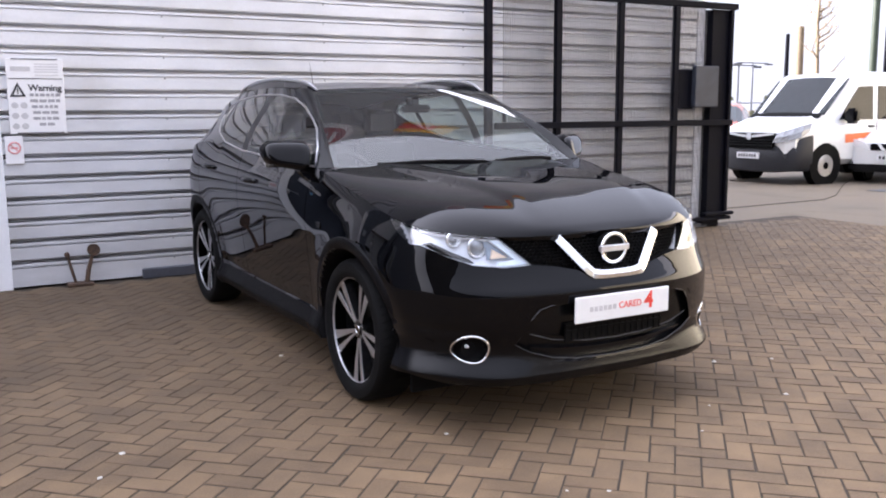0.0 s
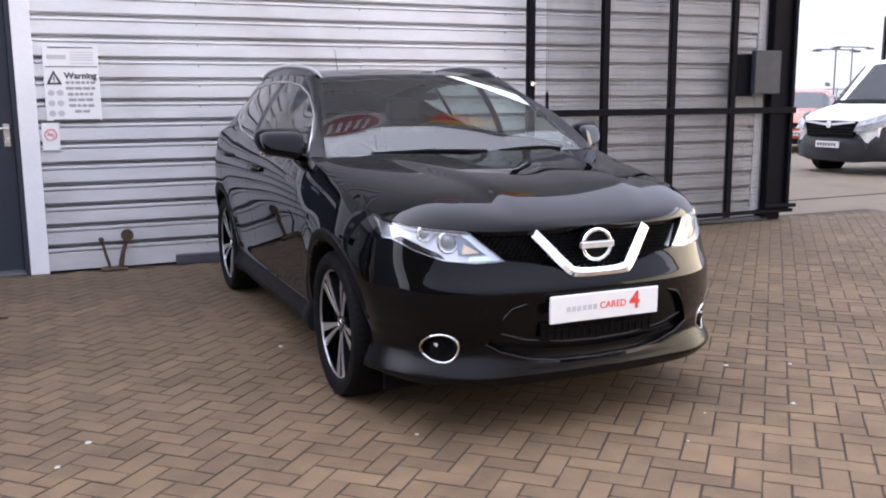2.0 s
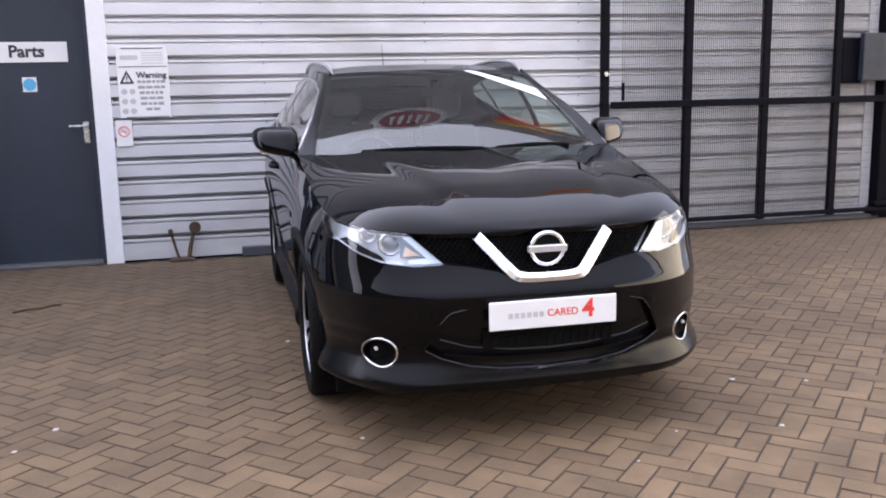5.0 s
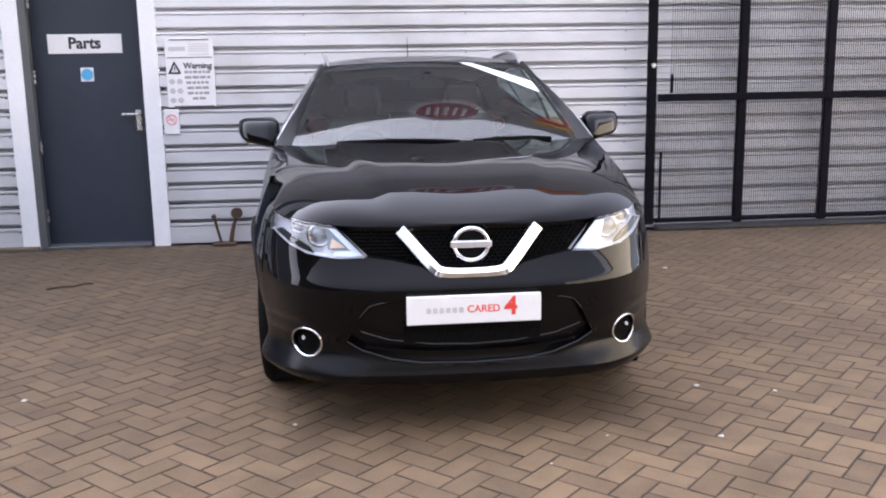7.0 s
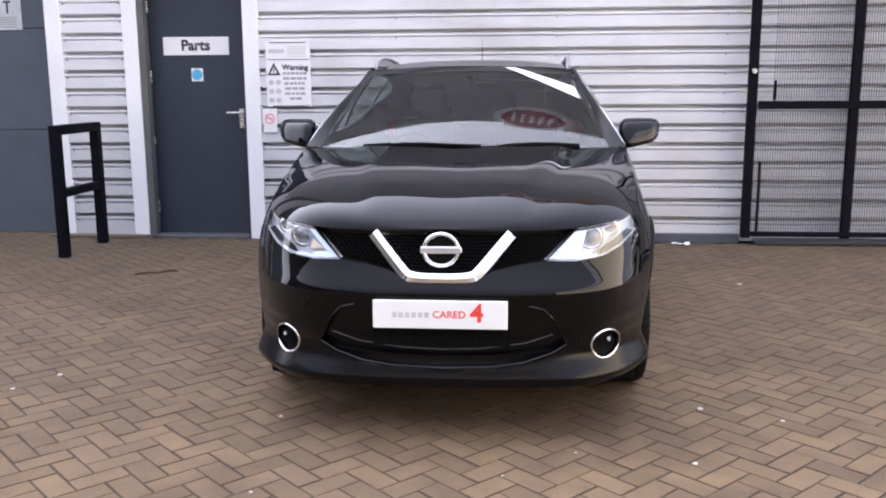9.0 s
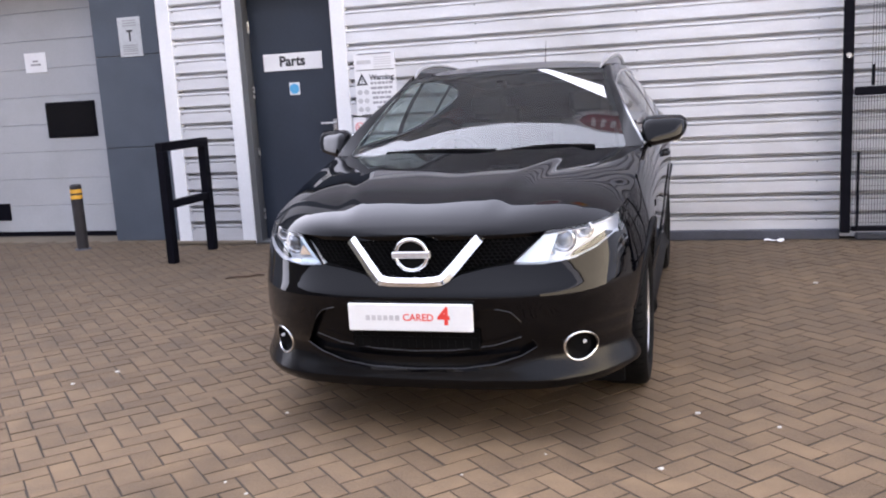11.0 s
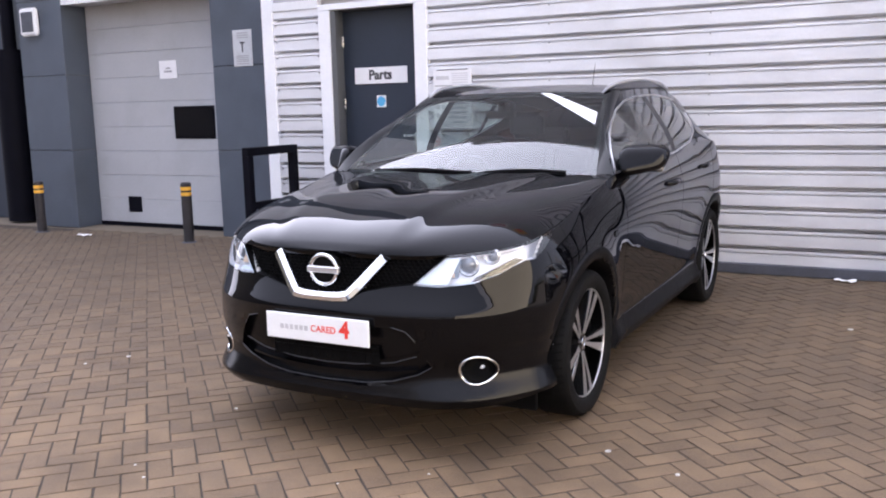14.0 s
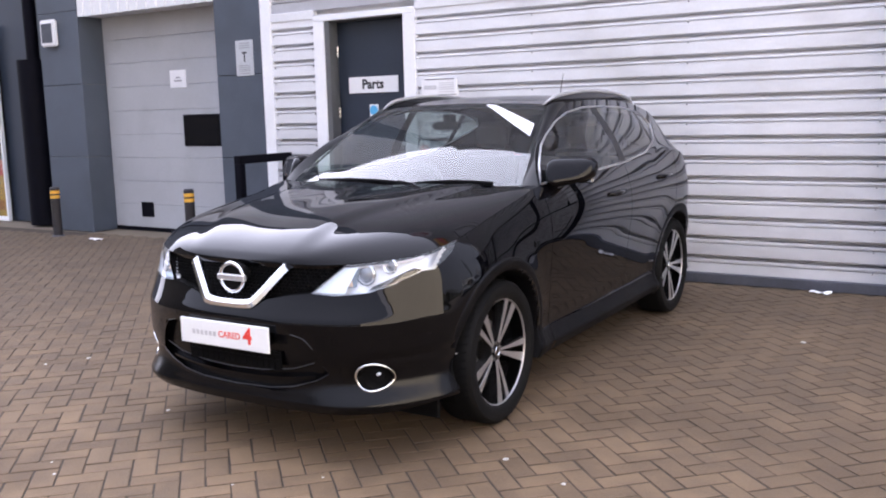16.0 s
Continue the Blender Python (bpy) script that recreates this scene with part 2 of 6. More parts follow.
# ---- mesh helpers ----
def part(name, bm, material, parent=None, label="", smooth=None):
    """Links a bmesh as one mesh object under a thing or a part."""
    me = bpy.data.meshes.new(name)
    bm.to_mesh(me)
    bm.free()
    for m in (material if isinstance(material, (list, tuple)) else (material,)):
        me.materials.append(m)
    if smooth is not None:
        me.shade_smooth()
        me.set_sharp_from_angle(angle=radians(smooth))
    ob = new(name, me)
    if parent is not None:
        ob.parent = parent
    if label:
        tagged(ob, label)
    return ob


def pieces(name, bm, material, parent, label="", smooth=None):
    """Links every loose piece of a bmesh as a part of its own."""
    todo = set(bm.faces)
    while todo:
        f0 = min(todo, key=lambda f: f.index)
        todo.discard(f0)
        stack, isle = [f0], []
        while stack:
            f = stack.pop()
            isle.append(f)
            for v in f.verts:
                for g in v.link_faces:
                    if g in todo:
                        todo.discard(g)
                        stack.append(g)
        nb, mp = bmesh.new(), {}
        for f in isle:
            for v in f.verts:
                if v not in mp:
                    mp[v] = nb.verts.new(v.co)
            nb.faces.new([mp[v] for v in f.verts])
        part(name, nb, material, parent, label, smooth)
    bm.free()


def thing(name, label, category, m=None, group="", kind=""):
    e = new(name)
    e.empty_display_size = 0.1
    if m is not None:
        e.matrix_basis = m
    return tagged(e, label, category, group, kind)


def box(x0, x1, y0, y1, z0, z1, bevel=0.0, bm=None, seg=1):
    bm = bm or bmesh.new()
    r = bmesh.ops.create_cube(bm, size=1, matrix=Matrix.Translation(((x0 + x1) / 2, (y0 + y1) / 2, (z0 + z1) / 2)) @ Matrix.Diagonal((abs(x1 - x0), abs(y1 - y0), abs(z1 - z0), 1)))
    if bevel:
        es = list({e for v in r["verts"] for e in v.link_edges})
        bmesh.ops.bevel(bm, geom=es, offset=bevel, segments=seg, affect="EDGES")
    return bm


def cyl(p0, p1, r0, r1=None, n=20, bm=None, caps=True):
    bm = bm or bmesh.new()
    a, b = Vector(p0), Vector(p1)
    d = b - a
    m = Matrix.Translation((a + b) / 2) @ d.to_track_quat("Z", "Y").to_matrix().to_4x4()
    bmesh.ops.create_cone(bm, cap_ends=caps, segments=n, radius1=r0, radius2=r0 if r1 is None else r1, depth=d.length, matrix=m)
    return bm


def prism(pts, y0, y1, bm=None):
    """A polygon given in (x, z), extruded from y0 to y1."""
    bm = bm or bmesh.new()
    f = [bm.verts.new((x, y0, z)) for x, z in pts]
    k = [bm.verts.new((x, y1, z)) for x, z in pts]
    bm.faces.new(f)
    bm.faces.new(k[::-1])
    n = len(pts)
    for i in range(n):
        bm.faces.new((f[i], k[i], k[(i + 1) % n], f[(i + 1) % n]))
    bmesh.ops.recalc_face_normals(bm, faces=bm.faces[:])
    return bm


def tube(pts, r, n=8, bm=None, closed=False, flat=1.0):
    """A round or flattened bar swept along points."""
    bm = bm or bmesh.new()
    P = [Vector(p) for p in pts]
    N = len(P)
    rings = []
    up = None
    for i, p in enumerate(P):
        if closed:
            t = (P[(i + 1) % N] - P[i - 1]).normalized()
        else:
            t = (P[min(i + 1, N - 1)] - P[max(i - 1, 0)]).normalized()
        if up is None:
            up = Vector((0, 0, 1)) if abs(t.z) < 0.9 else Vector((1, 0, 0))
        a = t.cross(up)
        a.normalize()
        b = a.cross(t).normalized()
        up = b
        rr = r[i] if isinstance(r, (list, tuple)) else r
        rings.append([bm.verts.new(p + rr * (math.cos(2 * math.pi * k / n) * a * flat + math.sin(2 * math.pi * k / n) * b)) for k in range(n)])
    for i in range(N if closed else N - 1):
        A, B = rings[i], rings[(i + 1) % N]
        for k in range(n):
            bm.faces.new((A[k], A[(k + 1) % n], B[(k + 1) % n], B[k]))
    if not closed:
        bm.faces.new(rings[0][::-1])
        bm.faces.new(rings[-1])
    bmesh.ops.recalc_face_normals(bm, faces=bm.faces[:])
    return bm


def lettering(name, body, size, m, material, parent, align="CENTER", bold=0.0):
    cu = bpy.data.curves.new(name, "FONT")
    cu.body, cu.size, cu.extrude, cu.offset, cu.align_x, cu.align_y = body, size, 0.0006, bold, align, "CENTER"
    cu.resolution_u = 3
    tmp = bpy.data.objects.new("tmp", cu)
    scene.collection.objects.link(tmp)
    me = bpy.data.meshes.new_from_object(tmp.evaluated_get(bpy.context.evaluated_depsgraph_get()))
    bpy.data.objects.remove(tmp)
    me.name = name
    me.materials.clear()
    me.materials.append(material)
    ob = new(name, me)
    ob.parent = parent
    ob.matrix_basis = m
    return ob


def grid_mesh(rows, bm=None, flip=False):
    """Quads over rows of points."""
    bm = bm or bmesh.new()
    V = [[bm.verts.new(p) for p in r] for r in rows]
    for a, b in zip(V, V[1:]):
        for i in range(len(a) - 1):
            q = (a[i], a[i + 1], b[i + 1], b[i])
            bm.faces.new(q[::-1] if flip else q)
    return bm


def lerp_table(x, tab):
    """Smooth interpolation in a short table of (x, value)."""
    if x <= tab[0][0]:
        return tab[0][1]
    for i in range(len(tab) - 1):
        if x <= tab[i + 1][0]:
            x0, y0 = tab[i]
            x1, y1 = tab[i + 1]
            h = x1 - x0
            m0 = (y1 - tab[i - 1][1]) / (x1 - tab[i - 1][0]) if i > 0 else (y1 - y0) / h
            m1 = (tab[i + 2][1] - y0) / (tab[i + 2][0] - x0) if i + 2 < len(tab) else (y1 - y0) / h
            t = (x - x0) / h
            return (2 * t ** 3 - 3 * t ** 2 + 1) * y0 + (t ** 3 - 2 * t ** 2 + t) * h * m0 + (-2 * t ** 3 + 3 * t ** 2) * y1 + (t ** 3 - t ** 2) * h * m1
    return tab[-1][1]


# ---- ground ----
WALL_Y = 7.80
gbm = bmesh.new()
bmesh.ops.create_grid(gbm, x_segments=2, y_segments=2, size=1)
bmesh.ops.scale(gbm, vec=(1500, 1500, 1), verts=gbm.verts[:])
bmesh.ops.translate(gbm, vec=(0, 0, -0.011), verts=gbm.verts[:])
ground = tagged(part("ground", gbm, M_YARD), "worn tan paved yard reaching into the distance", "ground", kind="structure")
bed = tagged(part("ground", box(-9.32, 9.02, -2.32, 7.96, -0.05, -0.0036), M_SAND), "dark jointing sand bed under the block paving", "ground", kind="structure")


# ---- building ----
PITCH, RIB0 = 0.1665, 0.37


def cladding(x0, x1, z0, z1, y=WALL_Y):
    """Horizontal ribs: wide flat crowns, a deep slot, a pale lip and a thin groove."""
    prof = [(z0, 0.0)]
    k = math.ceil((z0 + 0.03 - RIB0) / PITCH)
    while RIB0 + k * PITCH + 0.03 < z1:
        c = RIB0 + k * PITCH
        prof += [(c - 0.041, 0.0), (c - 0.040, 0.034), (c - 0.029, 0.034), (c - 0.026, 0.004), (c - 0.006, 0.006), (c - 0.004, 0.094), (c + 0.020, 0.094), (c + 0.022, 0.018), (c + 0.032, 0.0)]
        k += 1
    prof.append((z1, 0.0))
    n = max(2, int((x1 - x0) / 0.5))
    bm = bmesh.new()
    rows = [[(x0 + (x1 - x0) * i / n, y + d, z) for i in range(n + 1)] for z, d in prof]
    grid_mesh(rows, bm, flip=False)
    bmesh.ops.recalc_face_normals(bm, faces=bm.faces[:])
    return bm


wall = tagged(part("wall_north", box(-0.30, 7.10, 7.90, 8.06, 0.0, 9.0), M_UPPER), "white horizontally ribbed steel cladding on a workshop", "wall", kind="structure")
part("cladding_sheet", cladding(-0.30, 2.50, 0.02, 2.47), M_CLAD, wall, "white ribbed steel sheet")
part("cladding_sheet", cladding(2.50, 4.80, 0.02, 2.47, WALL_Y + 0.001), M_CLAD, wall)
part("cladding_sheet", cladding(4.80, 7.06, 0.02, 2.47, WALL_Y), M_CLAD, wall)
wall_strip = tagged(part("wall_north_strip", box(-2.2, -1.42, 7.90, 8.3, 0.0, 9.0), M_UPPER), "narrow strip of white ribbed cladding beside the door", "wall", kind="structure")
part("cladding_sheet", cladding(-2.10, -1.46, 0.02, 2.47), M_CLAD, wall_strip)
wall_top = tagged(part("wall_north_upper", box(-1.42, -0.30, 7.90, 8.3, 2.47, 9.0), M_UPPER), "pale steel wall above the door", "wall", kind="structure")


def upper_sheet(x0, x1, z0, z1, y):
    bm = bmesh.new()
    pts, x = [], x0
    while x < x1:
        pts += [(x, y), (x + 0.10, y), (x + 0.115, y + 0.02), (x + 0.155, y + 0.02), (x + 0.17, y)]
        x += 0.17
    grid_mesh([[(px, py, z) for px, py in pts] for z in (z0, z1)], bm, flip=False)
    bmesh.ops.recalc_face_normals(bm, faces=bm.faces[:])
    return bm


part("upper_cladding", cladding(-2.2, 7.05, 2.56, 9.0, 7.815), M_UPPER2, wall, "slate grey horizontally ribbed steel")
# unseen wall, carried on westwards so that its shadow covers the yard
west = tagged(part("wall_west", box(-34, -8.95, 8.6, 9.0, 0.0, 9.0), M_PIER), "unseen plain blue-grey wall that keeps the sun off the yard", "wall", kind="structure")


def trim(x0, x1, z0, z1, y0, y1, label="white folded steel trim", mt=None):
    return tagged(part("trim", box(x0, x1, y0, y1, z0, z1, 0.004), mt or M_TRIM), label, "trim", kind="structure")


trim(-0.375, -0.235, 0.0, 2.44, 7.785, 7.86, "white folded steel trim beside the grey door")
trim(-1.50, -1.36, 0.0, 2.44, 7.785, 7.86, "white folded steel trim beside the grey door")
trim(-1.50, -0.235, 2.44, 2.50, 7.783, 7.86, "white steel trim over the door")
trim(-2.23, -2.085, 0.0, 3.30, 7.785, 8.05, "white steel corner trim at the end of the cladding")
trim(-2.085, -1.50, 2.47, 2.56, 7.788, 7.86, "pale flat flashing band over the ribbed cladding", M_UPPER)
trim(-0.235, 7.06, 2.47, 2.56, 7.788, 7.86, "pale flat flashing band over the ribbed cladding", M_UPPER)
trim(7.02, 7.13, 0.0, 9.0, 7.785, 8.02, "grey steel corner trim at the end of the wall", M_UPPER)
east = tagged(part("wall_east", box(6.95, 7.10, 8.065, 30, 0.0, 9.0), M_UPPER), "pale steel side wall of the workshop", "wall", kind="structure")
plinth = tagged(part("baseboard", box(0.75, 4.08, 7.755, 7.80, 0.0, 0.085, 0.006), M_KERB), "dark painted concrete plinth along the wall foot", "plinth", kind="structure")
foot = tagged(part("baseboard", box(-2.3, -1.36, 7.74, 7.80, 0.0, 0.035, 0.006), M_YARD), "worn concrete strip at the foot of the cladding", "plinth", kind="structure")
foot2 = tagged(part("baseboard", box(4.2, 7.2, 7.70, 7.80, 0.0, 0.05, 0.01), M_KERB), "dirty concrete kerb under the mesh gate", "plinth", kind="structure")

# fixing screws in the ribs
sbm = bmesh.new()
for x in (-0.262, 1.02, 2.44, 3.9, -2.05, -1.52):
    for k in range(-2, 13):
        z = RIB0 + k * PITCH - 0.045
        cyl((x, 7.80, z), (x, 7.79, z), 0.006, n=6, bm=sbm)
tagged(part("fixing_screw", sbm, M_BOXG, wall), "small steel fixing screws", kind="stuff")

# piers and shutter bay
PIER_Y, SHUT_Y = 8.05, 8.42


def pier(x0, x1, label):
    p = tagged(part("wall_pier", box(x0 + 0.01, x1 - 0.01, PIER_Y + 0.02, 8.7, 0, 9.0), M_REVEAL), label, "pier", kind="structure")
    for z0, z1 in ((0.0, 1.0), (1.008, 1.955), (1.963, 2.9), (2.908, 3.9), (3.908, 5.4), (5.408, 7.4), (7.408, 9.0)):
        part("panel", box(x0, x1, PIER_Y, SHUT_Y + 0.1, z0, z1, 0.004), M_PIER, p)
    return p


pier(-3.18, -2.20, "blue-grey flat panel pier between shutter and cladding")
pier(-6.45, -5.63, "blue-grey flat panel pier beside the shutter")
shutter = tagged(part("door_2", box(-5.63, -3.18, SHUT_Y + 0.03, SHUT_Y + 0.09, 0.04, 2.9), M_ROLLER), "closed grey sectional shutter door with a small dark window", "shutter door", kind="structure")
zs = [0.05, 0.36, 0.67, 0.98, 1.29, 1.60, 1.91, 2.22, 2.53, 2.84]
for a, b in zip(zs, zs[1:]):
    part("panel", box(-5.62, -3.19, SHUT_Y, SHUT_Y + 0.04, a + 0.0015, b - 0.0015, 0.0035), M_ROLLER, shutter)
wbm = box(-4.19, -3.53, SHUT_Y - 0.012, SHUT_Y + 0.01, 1.13, 1.53, 0.008)
win = part("window_frame", wbm, M_BLACK, shutter, "black window frame")
part("pane", box(-4.17, -3.55, SHUT_Y - 0.016, SHUT_Y - 0.011, 1.15, 1.51), M_WINDOW, win, "dark glass pane")
part("seal", box(-5.62, -3.19, SHUT_Y - 0.004, SHUT_Y + 0.05, 0.0, 0.052), M_BLACK, shutter, "black rubber bottom seal")
part("hatch", box(-5.09, -4.86, SHUT_Y - 0.012, SHUT_Y + 0.01, 0.19, 0.39, 0.006), M_BLACK, shutter, "black square air hatch")
# hidden behind the seal, added to stop light leaking in below the shutter
tagged(part("threshold", box(-5.62, -3.19, 8.425, 8.68, -0.05, 0.036), M_KERB), "unseen dark sill that stops light under the shutter", "sill", kind="structure")
tagged(part("apron", box(-5.62, -2.21, 7.965, 8.42, -0.05, -0.004), M_YARD), "worn paving apron before the shutter", "pavement", kind="structure")
lint = tagged(part("wall_lintel", box(-5.63, -3.18, PIER_Y + 0.03, 8.7, 2.83, 9.0), M_UPPER), "pale ribbed steel over the shutter", "wall", kind="structure")
part("cladding_sheet", upper_sheet(-5.62, -3.20, 2.82, 9.0, PIER_Y + 0.005), M_UPPER, lint)

# door
door = tagged(part("door_1", box(-1.325, -0.42, 7.972, 8.02, 0.015, 2.43, 0.004), M_DOOR), "closed dark blue-grey steel door with a white lettered sign", "door", kind="structure")
for x0, x1, z0, z1 in ((-1.40, -1.33, 0, 2.46), (-0.415, -0.34, 0, 2.46), (-1.33, -0.415, 2.435, 2.46)):
    part("door_frame", box(x0, x1, 7.86 if x0 < -1.34 or x0 > -1 else 7.90, 8.04, z0, z1, 0.003), M_REVEAL if x0 < -1.2 else M_DOOR, door)
part("door_frame", box(-1.36, -1.30, 7.80, 7.861, 0, 2.435), M_REVEAL, door)
part("back_panel", box(-1.42, -0.30, 8.03, 8.06, 0, 2.47), M_DARKIN, door)
for z in (2.13, 1.50, 0.89, 0.28):
    part("hinge", cyl((-1.326, 7.965, z - 0.055), (-1.326, 7.965, z + 0.055), 0.011, n=10), M_STEEL, door, "steel butt hinge")
hd = part("door_handle", box(-0.495, -0.445, 7.958, 7.972, 1.02, 1.20, 0.004), M_STEEL, door, "satin steel lever handle")
hb = cyl((-0.47, 7.96, 1.165), (-0.47, 7.915, 1.165), 0.011, n=12)
cyl((-0.46, 7.917, 1.165), (-0.60, 7.917, 1.165), 0.011, n=12, bm=hb)
part("lever", hb, M_STEEL, hd)
part("threshold", box(-1.33, -0.41, 7.80, 7.97, 0.0, 0.022, 0.003), M_REVEAL, door)


def sign_pose(x, y, z):
    return pose(x, y, z, 90, 0, 0)


sg = tagged(part("door_sign", box(-1.19, -0.565, 7.962, 7.972, 1.695, 1.86, 0.002), M_PAPER), "white rectangular sign lettered Parts on the door", "sign")
lettering("lettering", "Parts", 0.135, sign_pose(-0.88, 7.9605, 1.780), M_INK, sg, bold=0.0045)
bs = tagged(part("sticker", box(-0.935, -0.825, 7.966, 7.972, 1.455, 1.575, 0.001), M_PAPER), "small blue round sticker on a white square", "sticker")
part("disc", cyl((-0.88, 7.9665, 1.515), (-0.88, 7.9635, 1.515), 0.05, n=24), M_BLUE, bs, "blue printed disc")

# warning board
wb = tagged(part("warning_sign", box(-0.17, 0.238, 7.783, 7.797, 1.222, 1.795, 0.002), M_PAPER), "white warning board with black print on the cladding", "sign")
bars = bmesh.new()
box(-0.13, 0.20, 7.7805, 7.7835, 1.788, 1.796, bm=bars)
box(-0.155, 0.225, 7.7805, 7.7835, 1.640, 1.646, bm=bars)
box(-0.12, 0.22, 7.7805, 7.7835, 1.224, 1.232, bm=bars)
bars.faces.index_update()
pieces("printed_rule", bars, M_INK, wb)
tb = bmesh.new()
a = [(-0.155, 1.505), (-0.04, 1.505), (-0.0975, 1.615)]
b = [(-0.130, 1.519), (-0.065, 1.519), (-0.0975, 1.585)]
for i in range(3):
    q = [a[i], a[(i + 1) % 3], b[(i + 1) % 3], b[i]]
    prism(q, 7.7805, 7.7835, tb)
box(-0.102, -0.093, 7.7805, 7.7835, 1.538, 1.568, bm=tb)
box(-0.102, -0.093, 7.7805, 7.7835, 1.525, 1.532, bm=tb)
part("warning_triangle", tb, M_INK, wb, "black warning triangle")
lettering("lettering", "Warning", 0.068, sign_pose(0.098, 7.7815, 1.572), M_INK, wb, bold=0.002)
rng = random.Random(4)
tx = bmesh.new()
for i, z in enumerate((1.520, 1.475, 1.430, 1.385, 1.340, 1.295)):
    w = (0.22, 0.22, 0.20, 0.19, 0.19, 0.11)[i]
    c = 0.095
    x = c - w / 2
    while x < c + w / 2 - 0.01:
        l = rng.uniform(0.02, 0.06)
        box(x, min(x + l, c + w / 2), 7.7812, 7.7835, z - 0.011, z + 0.011, bm=tx)
        x += l + 0.009
tx.faces.index_update()
pieces("printed_line", tx, M_GREYINK, wb)
pc = bmesh.new()
for zz in (1.44, 1.36, 1.28):
    for xx in (-0.125, -0.06):
        cyl((xx, 7.7835, zz), (xx, 7.7812, zz), 0.024, n=14, bm=pc)
        box(xx - 0.026, xx + 0.026, 7.7808, 7.7835, zz - 0.006, zz + 0.006, bm=pc)
box(-0.14, 0.0, 7.7812, 7.7835, 1.70, 1.735, bm=pc)
pc.faces.index_update()
pieces("pictogram", pc, mat("pale_print", (0.52, 0.52, 0.54), 0.6), wb)
hb2 = bmesh.new()
for zz in (1.755, 1.735, 1.715, 1.695, 1.67):
    box(0.03, 0.20, 7.7812, 7.7835, zz - 0.005, zz + 0.005, bm=hb2)
hb2.faces.index_update()
pieces("printed_line", hb2, mat("palest_print", (0.60, 0.60, 0.62), 0.6), wb)
ns = tagged(part("no_smoking_sign", box(-0.215, -0.087, 7.783, 7.797, 0.99, 1.205, 0.002), M_PAPER), "small white no smoking sign with a faded red ring", "sign")
nb = tube([(-0.151 + 0.042 * math.cos(a), 7.7825, 1.115 + 0.042 * math.sin(a)) for a in [i * math.pi / 12 for i in range(24)]], 0.006, 6, closed=True)
tube([(-0.181, 7.7825, 1.145), (-0.121, 7.7825, 1.085)], 0.005, 6, nb)
box(-0.178, -0.125, 7.781, 7.7835, 1.108, 1.120, bm=nb)
part("ring", nb, M_PINKINK, ns, "faded red prohibition ring")

# pier notice, shutter notice, bulkhead lamp
nt1 = tagged(part("wall_notice", box(-2.86, -2.59, PIER_Y - 0.008, PIER_Y, 1.945, 2.345, 0.002), mat("pale_notice", (0.50, 0.52, 0.54), 0.4)), "pale laminated notice on the blue-grey pier", "sign")
n1b = bmesh.new()
box(-2.735, -2.715, PIER_Y - 0.010, PIER_Y - 0.007, 2.10, 2.20, bm=n1b)
box(-2.76, -2.69, PIER_Y - 0.010, PIER_Y - 0.007, 2.195, 2.215, bm=n1b)
n1b.faces.index_update()
pieces("pictogram", n1b, M_INK, nt1)
n1c = bmesh.new()
for z in (2.31, 2.285, 2.26, 2.06, 2.04, 2.02, 2.0, 1.975):
    box(-2.82 if z < 2.1 else -2.80, -2.64, PIER_Y - 0.0095, PIER_Y - 0.007, z - 0.006, z + 0.006, bm=n1c)
n1c.faces.index_update()
pieces("printed_line", n1c, M_GREYINK, nt1)
nt2 = tagged(part("shutter_notice", box(-4.38, -4.09, SHUT_Y - 0.008, SHUT_Y, 1.87, 2.09, 0.002), M_PAPER), "white paper notice with a line of black print on the shutter", "sign")
n2b = bmesh.new()
box(-4.30, -4.17, SHUT_Y - 0.010, SHUT_Y - 0.007, 1.945, 1.968, bm=n2b)
box(-4.27, -4.20, SHUT_Y - 0.010, SHUT_Y - 0.007, 1.985, 2.005, bm=n2b)
n2b.faces.index_update()
pieces("printed_line", n2b, M_GREYINK, nt2)
lamp = tagged(part("bulkhead_lamp", box(-6.33, -6.03, PIER_Y - 0.07, PIER_Y, 2.47, 2.82, 0.02, seg=2), M_PAPER), "square white framed bulkhead lamp on the pier", "lamp")
part("diffuser", box(-6.29, -6.07, PIER_Y - 0.078, PIER_Y - 0.06, 2.52, 2.77, 0.006), M_BOXG, lamp, "grey unlit diffuser")


# ---- bollards and hoop barrier ----
def bollard(x, y, h):
    b = thing("bollard", "short black steel bollard with two yellow bands", "bollard", pose(x, y, 0), group="bollards by the shutter")
    p = cyl((0, 0, 0), (0, 0, h), 0.058, n=24)
    part("post", p, M_BOLLARD, b, smooth=40)
    part("cap", cyl((0, 0, h), (0, 0, h + 0.012), 0.058, 0.045, n=24), M_BOLLARD, b)
    for z in (h - 0.055, h - 0.115):
        part("yellow_band", cyl((0, 0, z - 0.02), (0, 0, z + 0.02), 0.0595, n=24, caps=False), M_YELLOW, b, "worn yellow reflective band", smooth=40)
    part("footing", cyl((0, 0, 0), (0, 0, 0.012), 0.085, 0.075, n=18), M_KERB, b)


bollard(-3.23, 7.54, 0.665)
bollard(-5.77, 7.60, 0.63)
hoop = thing("hoop_barrier", "black square-tube hoop barrier standing before the cladding", "barrier", pose(-1.68, 0, 0))
for y in (6.79, 7.49):
    part("post", box(-0.04, 0.04, y - 0.04, y + 0.04, 0, 1.02, 0.006), M_BLACK, hoop)
part("top_rail", box(-0.04, 0.04, 6.75, 7.53, 1.02, 1.10, 0.006), M_BLACK, hoop)
